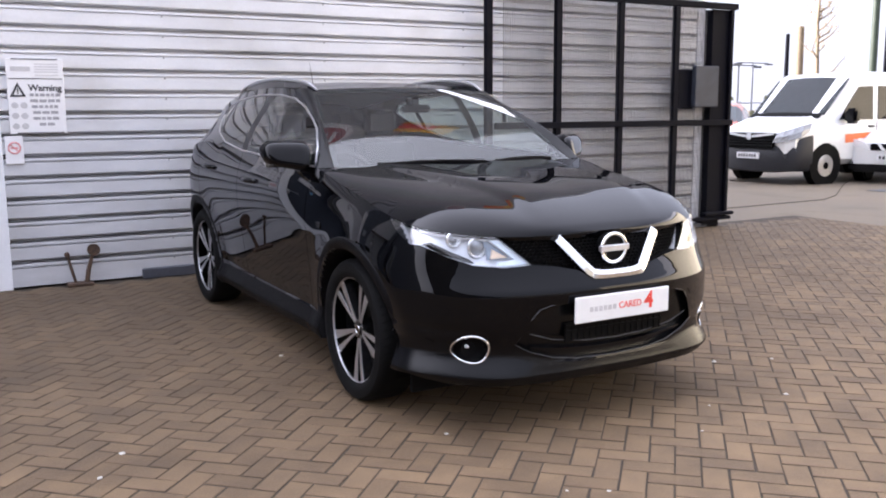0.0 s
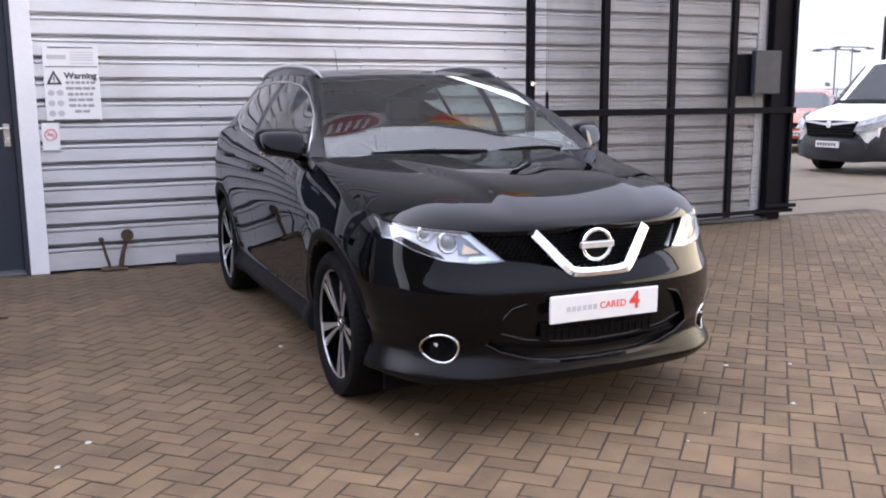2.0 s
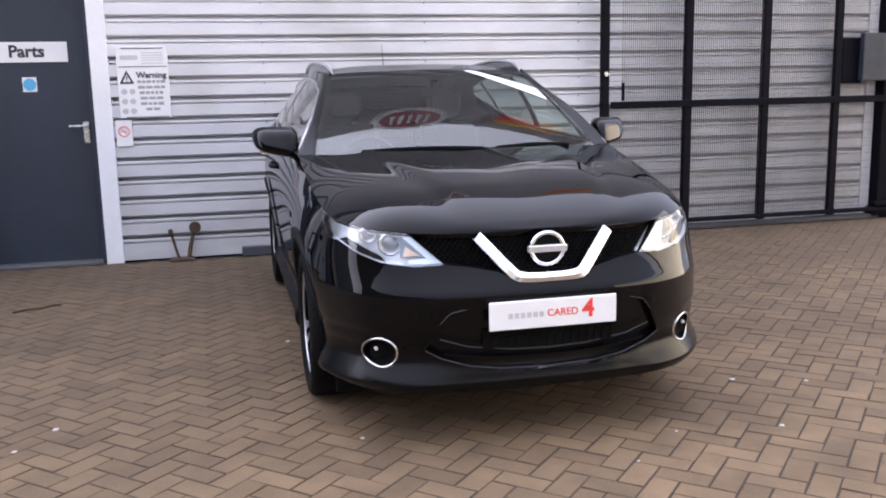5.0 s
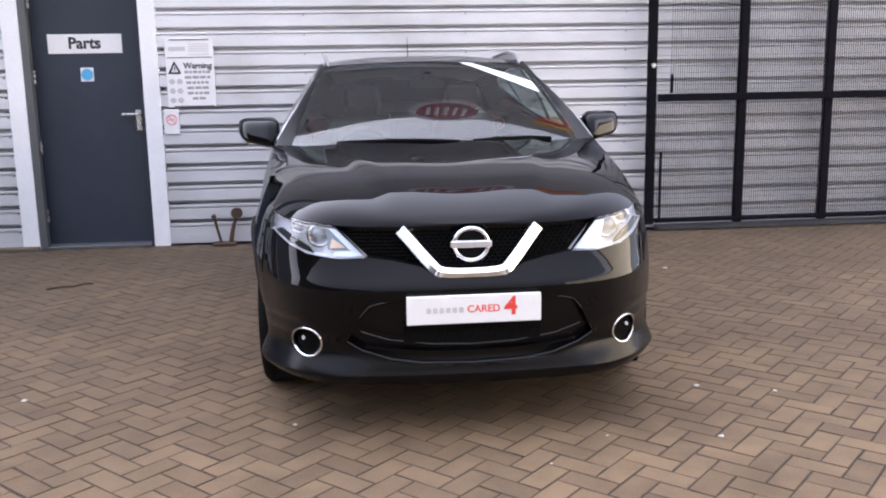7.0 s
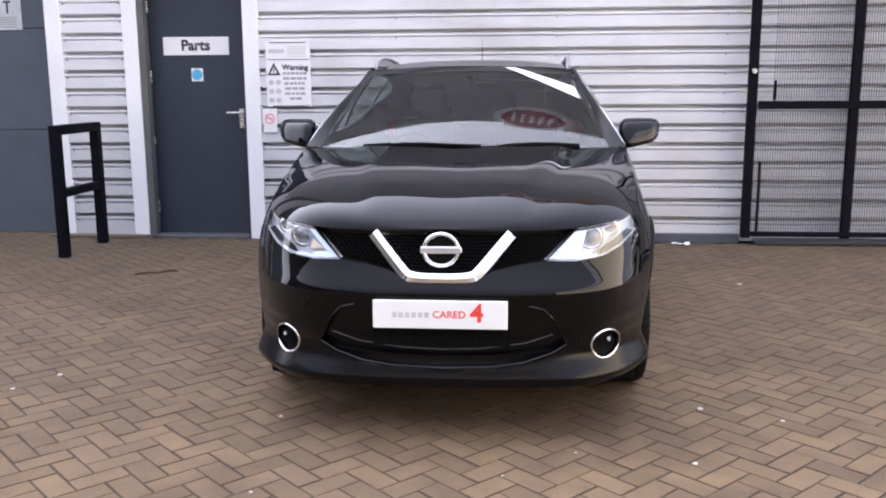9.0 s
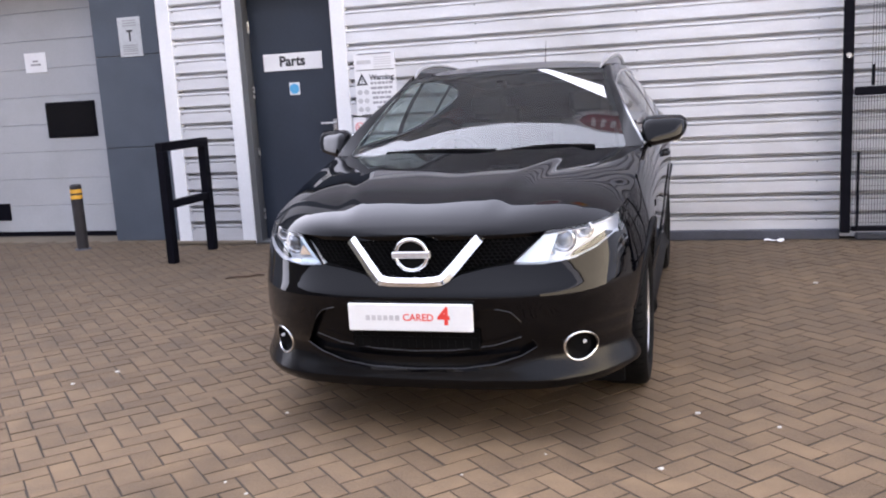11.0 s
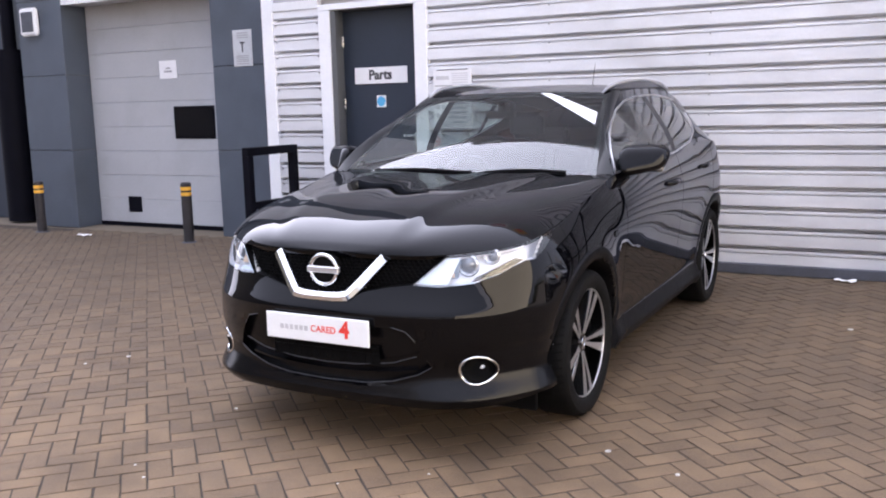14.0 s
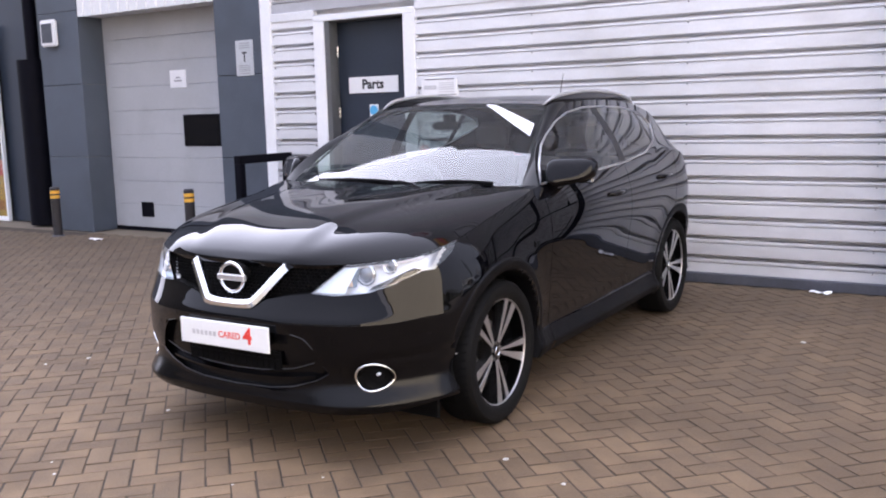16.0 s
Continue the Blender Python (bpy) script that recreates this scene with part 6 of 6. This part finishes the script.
def loft_body(stations, screen=None, windows=()):
    """A vehicle body from stations (y, half width at waist, half width at top, z low, z waist, z top): body, windscreen, side glass."""
    R = []
    for y, wl, wt, z0, zw, zt in stations:
        r = [(0, z0), (wl * 0.86, z0), (wl * 0.98, z0 + 0.10), (wl, (z0 + zw) / 2), (wl * 0.985, zw - 0.04), (wl * 0.95, zw)]
        r += [(wt + (wl * 0.95 - wt) * 0.25, zw + (zt - zw) * 0.74), (wt * 0.97, zt - 0.07), (wt * 0.84, zt - 0.012), (0, zt)]
        R.append([Vector((x, y, z)) for x, z in r] + [Vector((-x, y, z)) for x, z in reversed(r[1:-1])])
    k = len(R[0])
    out = [bmesh.new() for _ in range(3)]
    for j, (A, B) in enumerate(zip(R, R[1:])):
        for i in range(k):
            seg = min(i, k - 1 - i)
            w = 0
            if screen == j and 5 <= seg <= 8 and seg != 5:
                w = 1
            elif j in windows and seg == 5:
                w = 2
            out[w].faces.new([out[w].verts.new(p) for p in (A[i], A[(i + 1) % k], B[(i + 1) % k], B[i])])
    out[0].faces.new([out[0].verts.new(p) for p in R[0]])
    out[0].faces.new([out[0].verts.new(p) for p in reversed(R[-1])])
    for bm in out:
        bmesh.ops.remove_doubles(bm, verts=bm.verts[:], dist=1e-5)
        bmesh.ops.recalc_face_normals(bm, faces=bm.faces[:])
    return out


def road_wheel(parent, x, y, r):
    s_ = 1 if x > 0 else -1
    w = part("wheel", cyl((x - s_ * 0.20, y, r), (x, y, r), r, n=28), M_RUBBER, parent, smooth=40)
    part("rim", cyl((x - s_ * 0.02, y, r), (x + s_ * 0.012, y, r), r * 0.66, r * 0.60, n=24), M_SILVER, w, "silver wheel trim")
    part("hub", cyl((x, y, r), (x + s_ * 0.02, y, r), r * 0.2, n=12), M_PLASTIC, w)


def van_lamp(s_):
    """A large swept-back lamp that wraps round the van's front corner."""
    rows_ = []
    for x0, y0, z0, x1, y1, z1 in ((0.56, -0.925, 0.76, 0.60, -0.86, 0.93), (0.70, -0.90, 0.77, 0.74, -0.80, 0.98), (0.84, -0.82, 0.80, 0.85, -0.68, 1.03), (0.95, -0.64, 0.86, 0.93, -0.52, 1.08), (0.975, -0.44, 0.96, 0.955, -0.36, 1.12)):
        a, b = Vector((s_ * (x0 + 0.02), y0 - 0.05, z0)), Vector((s_ * (x1 + 0.02), y1 - 0.05, z1))
        rows_.append([a, a.lerp(b, 0.5) + Vector((s_ * 0.012, -0.014, 0.0)), b])
    return grid_mesh(rows_)


def van(m):
    v = thing("van", "white panel van with an orange side stripe parked in the yard", "van", m)
    bo, scr, win_ = loft_body([(-0.86, 0.78, 0.66, 0.40, 0.74, 0.96), (-0.74, 0.92, 0.74, 0.36, 0.86, 1.06), (-0.34, 0.96, 0.80, 0.34, 1.02, 1.17), (-0.06, 0.97, 0.82, 0.34, 1.08, 1.25), (0.72, 0.98, 0.86, 0.34, 1.12, 2.02), (0.80, 0.98, 0.87, 0.34, 1.13, 2.05), (1.30, 0.98, 0.88, 0.34, 1.14, 2.08), (1.42, 0.98, 0.88, 0.34, 1.14, 2.08), (2.6, 0.98, 0.88, 0.34, 1.14, 2.08), (4.10, 0.98, 0.88, 0.36, 1.14, 2.08), (4.20, 0.95, 0.85, 0.40, 1.14, 2.03)])
    scr.free()
    win_.free()
    part("body", bo, M_WHITECAR, v, smooth=30)
    # windscreen set into the sloping front, with white pillars left beside it
    up = Vector((0, -0.70, 0.71))
    wrows = []
    for k in (0.05, 0.35, 0.65, 0.92):
        y, z, hw = -0.06 + 0.78 * k, 1.25 + 0.77 * k, 0.88 - 0.04 * k
        wrows.append([Vector((hw * q, y + 0.05 * q * q, z - 0.045 * q * q)) + up * 0.026 for q in (-1, -0.6, -0.2, 0.2, 0.6, 1)])
    wsm = grid_mesh(wrows)
    bmesh.ops.solidify(wsm, geom=wsm.faces[:], thickness=0.02)
    scr_ = part("windscreen", wsm, M_CARGLASS, v, "dark windscreen", smooth=30)
    part("wiper_panel", grid_mesh([[Vector((0.84 * q, -0.10 + 0.06 * q * q + d, 1.245 - 0.02 * q * q + 0.9 * d + 0.02)) for q in (-1, -0.5, 0, 0.5, 1)] for d in (-0.05, 0.05)]), M_MATTE, v)

    def flank(y, z):
        k = min(1.0, max(0.0, (y - 0.4) / 0.9))
        return 0.936 - (0.088 - 0.024 * k) * (z - 1.13)

    for s_ in (1, -1):
        for poly in ([(0.36, 1.17), (0.58, 1.44), (0.88, 1.78), (1.28, 1.80), (1.28, 1.17)], [(1.42, 1.17), (1.42, 1.80), (2.45, 1.80), (2.45, 1.17)]):
            wb2 = bmesh.new()
            a = [wb2.verts.new((s_ * (flank(y, z) + 0.010), y, z)) for y, z in poly]
            b = [wb2.verts.new((s_ * (flank(y, z) - 0.03), y, z)) for y, z in poly]
            wb2.faces.new(a)
            for q in range(len(poly)):
                wb2.faces.new((a[q], a[(q + 1) % len(poly)], b[(q + 1) % len(poly)], b[q]))
            bmesh.ops.recalc_face_normals(wb2, faces=wb2.faces[:])
            part("side_window", wb2, M_WINDOW, v, "dark side glass")
        part("door_handle", box(*sorted((s_ * 0.965, s_ * 0.995)), 1.10, 1.28, 1.02, 1.06, 0.008), M_PLASTIC, v)
        part("door_seam", box(*sorted((s_ * 0.975, s_ * 0.984)), 1.345, 1.355, 0.42, 1.14), M_PLASTIC, v)
    bp = bmesh.new()
    prof = [(0.24, -0.86, 0.93), (0.27, -0.93, 0.965), (0.50, -0.955, 0.985), (0.60, -0.94, 0.985), (0.71, -0.90, 0.98), (0.80, -0.84, 0.97)]
    rows_ = []
    for z, yf, hw in prof:
        rise = 0.10 * (z - 0.24) / 0.56
        rows_.append([Vector((-hw, -0.36, z + rise)), Vector((-hw, -0.62, z + rise * 0.6)), Vector((-hw * 0.90, yf + 0.14, z)), Vector((-hw * 0.6, yf + 0.02, z - 0.03)), Vector((0, yf, z - 0.04)), Vector((hw * 0.6, yf + 0.02, z - 0.03)), Vector((hw * 0.90, yf + 0.14, z)), Vector((hw, -0.62, z + rise * 0.6)), Vector((hw, -0.36, z + rise))])
    grid_mesh(rows_, bp)
    part("bumper", bp, M_BUMPERV, v, "dark grey wraparound bumper", smooth=50)
    gv = part("grille", prism([(-0.52, 0.66), (0.52, 0.66), (0.60, 0.93), (-0.60, 0.93)], -0.935, -0.70), M_MATTE, v, "black slatted grille")
    for z in (0.71, 0.76, 0.81):
        part("slat", box(-0.54, 0.54, -0.945, -0.934, z - 0.008, z + 0.008), M_PLASTIC, gv)
    for s_ in (1, -1):
        part("chrome_bar", prism([(s_ * 0.06, 0.845), (s_ * 0.58, 0.905), (s_ * 0.60, 0.945), (s_ * 0.06, 0.895)], -0.955, -0.93), M_CHROME, v)
        part("fog_lamp", cyl((s_ * 0.78, -0.86, 0.52), (s_ * 0.77, -0.80, 0.52), 0.05, n=16), M_ALLOYDARK, v)
    part("badge", cyl((0, -0.965, 0.87), (0, -0.93, 0.87), 0.065, n=20), M_CHROME, v, "plain round badge")
    part("number_plate", box(-0.26, 0.26, -0.985, -0.94, 0.46, 0.57), M_PAPER, v, "pale plate with dark bars")
    pb_ = bmesh.new()
    for i in range(7):
        box(-0.22 + i * 0.065, -0.18 + i * 0.065, -0.988, -0.984, 0.485, 0.545, bm=pb_)
    part("plate_bars", pb_, M_INK, v)
    for s_ in (1, -1):
        part("headlamp", van_lamp(s_), M_VANLAMP, v, "large clear headlamp")
        part("door_mirror", box(*sorted((s_ * 0.97, s_ * 1.24)), 0.40, 0.58, 1.10, 1.38, 0.05, seg=2), M_PLASTIC, v, "black door mirror")
        part("side_stripe", grid_mesh([[Vector((s_ * 0.987, y, 0.72 + 0.045 * y)) for y in (0.48, 1.5, 4.0)], [Vector((s_ * 0.984, y, 0.88 + 0.045 * y)) for y in (0.48, 1.5, 4.0)]]), M_ORANGEBAND, v, "orange reflective stripe")
        for y in (0.0, 3.05):
            road_wheel(v, s_ * 0.965, y, 0.33)
            part("wheel_arch", cyl((s_ * 0.80, y, 0.34), (s_ * 0.972, y, 0.34), 0.41, n=28), M_MATTE, v)
    return v


def small_car(m, paint, label, group=""):
    v = thing("car", label, "car", m, group)
    bo, scr, win_ = loft_body([(-0.85, 0.70, 0.55, 0.25, 0.66, 0.74), (-0.75, 0.82, 0.62, 0.22, 0.74, 0.84), (-0.40, 0.87, 0.66, 0.20, 0.84, 0.95), (0.10, 0.89, 0.66, 0.20, 0.92, 1.03), (0.28, 0.89, 0.70, 0.20, 0.94, 1.07), (1.00, 0.89, 0.60, 0.20, 0.96, 1.48), (1.12, 0.89, 0.60, 0.20, 0.96, 1.52), (1.60, 0.89, 0.62, 0.20, 0.98, 1.56), (1.70, 0.89, 0.62, 0.20, 0.98, 1.56), (2.50, 0.89, 0.60, 0.22, 1.0, 1.52), (3.10, 0.86, 0.55, 0.25, 1.0, 1.30), (3.30, 0.80, 0.55, 0.30, 0.95, 1.05)], screen=4, windows=(4, 6, 8))
    part("body", bo, paint, v, smooth=30)
    part("windscreen", scr, M_CARGLASS, v, "dark windscreen", smooth=30)
    win_.faces.index_update()
    pieces("side_window", win_, M_CARGLASS, v, "", 30)
    part("lower_bumper", box(-0.78, 0.78, -0.89, -0.55, 0.20, 0.40, 0.05, seg=2), M_PLASTIC, v, "dark lower bumper", smooth=40)
    part("grille", box(-0.40, 0.40, -0.87, -0.74, 0.60, 0.73, 0.02), M_MATTE, v, "black grille")
    for s_ in (1, -1):
        part("chrome_strip", prism([(s_ * 0.28, 0.74), (s_ * 0.22, 0.74), (s_ * 0.10, 0.60), (s_ * 0.17, 0.60)], -0.90, -0.86), M_CHROME, v)
        part("headlamp", prism([(s_ * 0.40, 0.60), (s_ * 0.78, 0.70), (s_ * 0.80, 0.84), (s_ * 0.50, 0.74)], -0.86, -0.50), M_LAMPCHROME, v, "clear headlamp")
        part("door_mirror", box(*sorted((s_ * 0.90, s_ * 1.04)), 0.55, 0.68, 0.98, 1.12, 0.03, seg=2), paint, v)
        for y in (0.0, 2.5):
            road_wheel(v, s_ * 0.875, y, 0.31)
            part("wheel_arch", cyl((s_ * 0.70, y, 0.32), (s_ * 0.892, y, 0.32), 0.37, n=28), M_MATTE, v)
    part("badge", cyl((0, -0.90, 0.68), (0, -0.86, 0.68), 0.06, n=18), M_CHROME, v, "plain round badge")
    part("number_plate", box(-0.26, 0.26, -0.905, -0.885, 0.42, 0.53), M_PAPER, v, "pale plate with dark bars")
    pb_ = bmesh.new()
    for i in range(7):
        box(-0.22 + i * 0.065, -0.18 + i * 0.065, -0.908, -0.904, 0.445, 0.505, bm=pb_)
    part("plate_bars", pb_, M_INK, v)
    return v


van(pose(13.7, 12.05, 0, 0, 0, -92))
small_car(pose(15.4, 10.6, 0, 0, 0, -74), M_WHITECAR, "white compact car parked beside the van")
small_car(pose(17.3, 17.4, 0, 0, 0, -52), M_ORANGE, "orange-red crossover parked behind the van")
small_car(pose(21.0, 22.5, 0, 0, 0, -50), M_WHITECAR, "pale hatchback parked at the back of the yard")

M_DARKCAR = mat("dark_blue_car_paint", (0.012, 0.014, 0.024), 0.2, 0.0, 0.05, 10, coat=0.8)
M_SILVERCAR = mat("silver_car_paint", (0.38, 0.39, 0.41), 0.28, 0.5, 0.05, 10, coat=0.6)
for x, y, turn, paint, label in (
        (-8.2, -8.2, 177, M_WHITECAR, "white hatchback parked across the yard"),
        (-5.4, -8.5, 182, M_DARKCAR, "dark blue hatchback parked across the yard"),
        (-2.5, -8.3, 180, M_SILVERCAR, "silver hatchback parked across the yard"),
        (0.4, -8.6, 179, M_DARKCAR, "dark blue hatchback parked across the yard"),
        (3.2, -8.4, 181, M_DARKCAR, "dark blue hatchback parked across the yard"),
        (6.1, -8.2, 178, M_SILVERCAR, "silver hatchback parked across the yard"),
        (8.9, -8.5, 180, M_DARKCAR, "dark blue hatchback parked across the yard")):
    small_car(pose(x, y, 0, 0, 0, turn), paint, label, "cars parked across the yard")


def mast(x, y, h, r, material, label, arm=0.0):
    t_ = thing("lamp_post" if arm else "mast", label, "post", pose(x, y, 0))
    part("pole", cyl((0, 0, 0), (0, 0, h), r, r * 0.7, n=12), material, t_, smooth=40)
    part("base", cyl((0, 0, 0), (0, 0, 0.25), r * 1.6, r * 1.2, n=12), material, t_)
    if arm:
        part("arm", cyl((-arm, 0, h), (arm, 0, h), r * 0.5, n=8), material, t_)
        for s_ in (1, -1):
            part("lantern", box(s_ * arm - 0.35, s_ * arm + 0.35, -0.15, 0.15, h - 0.14, h - 0.02, 0.03), material, t_)


mast(30.0, 25.7, 4.4, 0.11, M_BLACK, "dark steel post beyond the parked vehicles")
mast(34.2, 28.5, 5.1, 0.22, M_TIMBER, "pale buff tower post in the distance")
mast(23.8, 17.4, 9.0, 0.12, M_GREENMAST, "green painted mast at the edge of the yard")
mast(25.7, 18.3, 9.0, 0.07, M_BLACK, "dark slender post at the edge of the yard")
mast(43.5, 40.6, 4.1, 0.08, M_BOXG, "thin grey twin lamp post far off", 1.6)
mast(51.5, 46.6, 4.7, 0.08, M_BOXG, "thin grey twin lamp post far off", 1.6)


def tree(x, y, h, seed, crown):
    """Bare winter tree: tapered trunk, limbs and a thin crown of small leaves."""
    rg = random.Random(seed)
    t_ = thing("tree", "thin ochre tree with sparse crown beyond the yard", "tree", pose(x, y, 0))
    tb_ = tube([(0, 0, 0), (0.05, 0, h * 0.35), (-0.05, 0.05, h * 0.7), (0.05, 0, h)], [0.12, 0.10, 0.07, 0.02], 8)
    tips = []
    for i in range(crown):
        z = h * rg.uniform(0.35, 0.92)
        a = rg.uniform(0, 2 * math.pi)
        l = h * 0.20 * (1.15 - z / h)
        e1 = Vector((math.cos(a) * l * 0.6, math.sin(a) * l * 0.6, z + l * 0.35))
        e2 = Vector((math.cos(a + 0.3) * l, math.sin(a + 0.3) * l, z + l * 0.9))
        tube([(0, 0, z), e1, e2], [0.045, 0.03, 0.01], 6, tb_)
        tips += [e1, e2, (e1 + e2) / 2]
    part("trunk", tb_, M_TIMBER, t_, smooth=60)
    lb_ = bmesh.new()
    for p in tips:
        for k in range(9):
            c = Vector(p) + Vector((rg.gauss(0, 0.22), rg.gauss(0, 0.22), rg.gauss(0, 0.20)))
            d = Vector((rg.uniform(-1, 1), rg.uniform(-1, 1), rg.uniform(-1, 1))).normalized() * 0.05
            e = d.orthogonal().normalized() * 0.03
            lb_.faces.new([lb_.verts.new(c + q) for q in (-d, e, d, -e)])
    tagged(part("crown", lb_, M_TWIG, t_), "sparse ochre leaves", kind="stuff")


tree(33.9, 27.3, 7.4, 3, 18)
tree(50.0, 55.0, 5.0, 5, 14)
tree(42.0, 50.0, 4.2, 8, 14)
tree(58.0, 60.0, 4.6, 9, 14)
# low hedge and fence line at the back of the yard
rg = random.Random(21)
hb3 = bmesh.new()
for i in range(2600):
    k = rg.random()
    c = Vector((30 + 46 * k, 62 - 44 * k, 0)) + Vector((rg.gauss(0, 0.5), rg.gauss(0, 0.5), abs(rg.gauss(0, 0.8)) * (0.8 + 0.5 * math.sin(17 * k) + 0.3 * math.sin(41 * k))))
    d = Vector((rg.uniform(-1, 1), rg.uniform(-1, 1), rg.uniform(-1, 1))).normalized() * 0.35
    e = d.orthogonal().normalized() * 0.22
    hb3.faces.new([hb3.verts.new(c + q) for q in (-d, e, d, -e)])
tagged(part("hedge", hb3, M_HEDGE), "ragged dull hedge at the back of the yard", "hedge", kind="stuff")
fe = thing("fence", "thin grey rail fence at the back of the yard", "fence")
for i in range(16):
    k = i / 15
    part("post", box(28.4 + 46 * k, 28.5 + 46 * k, 61 - 44 * k, 61.1 - 44 * k, 0, 1.9), M_BOXG, fe)
for z in (0.9, 1.8):
    part("rail", tube([(28.45, 61.05, z), (74.45, 17.05, z)], 0.04, 6), M_BOXG, fe)
# plain walls that close the yard behind and beside the camera
# the two dull ones are unseen, added to darken what the car mirrors
tagged(part("wall_south", box(-34, 22, -24.3, -24.0, 0, 5.5), M_DULLWALL), "unseen plain dull brown wall added to darken reflections in the car", "wall", kind="structure")
tagged(part("wall_southwest", box(-14.4, -14.0, -24.0, 3.0, 0, 7.0), M_DULLWALL), "unseen plain dull brown wall standing in for dark surroundings to the west", "wall", kind="structure")
tagged(part("wall_southeast", box(22.0, 22.4, -24.0, 8.2, 0, 9.0), M_FARWALL), "plain cream rendered wall beside the yard", "wall", kind="structure")
tagged(part("roof_southeast", prism([(21.6, 9.0), (22.9, 9.0), (22.9, 11.2)], -24.0, 8.2), M_UPPER2), "slate grey roof edge over the cream wall", "roof", kind="structure")
# drain cover and seam in the yard
tagged(part("drain_cover", box(13.1, 13.9, 9.3, 9.8, -0.011, -0.004), M_KERB), "dark iron drain cover in the yard", "drain cover")

# ---- block paving in a herringbone, 200 x 100 mm ----
PAVE_ANGLE, SLIP = radians(45.0), 0.0185
pave = thing("pavement", "tan concrete block paving laid in a herringbone", "pavement", kind="structure")


def paver_mesh(l=0.2, w=0.1, h=0.03, gap=0.0074, bev=0.0018):
    bm = bmesh.new()
    a, b = l / 2 - gap / 2, w / 2 - gap / 2
    lo = [bm.verts.new((x, y, -h)) for x, y in ((-a, -b), (a, -b), (a, b), (-a, b))]
    mi = [bm.verts.new((x, y, -bev)) for x, y in ((-a, -b), (a, -b), (a, b), (-a, b))]
    a2, b2 = a - bev, b - bev
    to = [bm.verts.new((x, y, 0)) for x, y in ((-a2, -b2), (a2, -b2), (a2, b2), (-a2, b2))]
    for i in range(4):
        j = (i + 1) % 4
        bm.faces.new((lo[i], lo[j], mi[j], mi[i]))
        bm.faces.new((mi[i], mi[j], to[j], to[i]))
    bm.faces.new(to)
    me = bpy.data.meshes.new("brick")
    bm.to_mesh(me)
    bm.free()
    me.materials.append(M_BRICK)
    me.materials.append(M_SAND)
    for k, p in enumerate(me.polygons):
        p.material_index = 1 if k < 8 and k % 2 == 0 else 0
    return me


PM = paver_mesh()
rng = random.Random(11)
ca, sa = math.cos(PAVE_ANGLE), math.sin(PAVE_ANGLE)
near, rest = [], []
W_ = 0.1
for i in range(-160, 161):
    for j in range(-160, 161):
        # herringbone: the cell (i, j) starts a brick along or across by its diagonal
        k = (i - j) % 4
        if k == 0:
            u, v, turn = (i + 1.0) * W_, (j + 0.5) * W_, 0.0
        elif k == 2:
            u, v, turn = (i + 0.5) * W_, (j + 0.0) * W_, math.pi / 2
        else:
            continue
        u, v = 1.0042 * u - SLIP * v - 0.0131, 1.0042 * v + SLIP * u + 0.0061
        x, y = ca * u - sa * v + 0.8575, sa * u + ca * v + 4.0973
        if not (-9.35 < x < 9.05 and -2.35 < y < 7.99):
            continue
        if y > 7.72 and (x > -2.2 or x < -5.55):
            if y > 7.74:
                continue
        m = Matrix.LocRotScale((x + rng.gauss(0, 0.0011), y + rng.gauss(0, 0.0011), rng.uniform(-0.0010, 0.0008)), Euler((rng.uniform(-0.008, 0.008), rng.uniform(-0.008, 0.008), PAVE_ANGLE + SLIP + turn + rng.gauss(0, 0.010))), None)
        d = abs(x - 1.9) + 1.6 * abs(y - 2.3)
        (near if (-0.6 < x < 4.6 and 1.55 < y < 3.05) else rest).append((d, m))
near.sort(key=lambda q: q[0])
for d, m in near[:300]:
    o = new("brick", PM)
    o.parent = pave
    o.matrix_basis = m
rest += near[300:]
nv, npoly = len(PM.vertices), len(PM.polygons)
base = np.array([v.co for v in PM.vertices])
polys = [tuple(p.vertices) for p in PM.polygons]
verts, faces = [], []
for i, (d, m) in enumerate(rest):
    A = np.array(m)
    verts.append(base @ A[:3, :3].T + A[:3, 3])
    faces += [tuple(v + i * nv for v in p) for p in polys]
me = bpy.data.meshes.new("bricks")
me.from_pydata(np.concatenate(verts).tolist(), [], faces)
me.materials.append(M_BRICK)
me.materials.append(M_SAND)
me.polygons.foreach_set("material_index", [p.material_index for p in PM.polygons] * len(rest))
rb = new("bricks", me)
rb.parent = pave
tagged(rb, "tan concrete pavers with dark joints", kind="stuff")
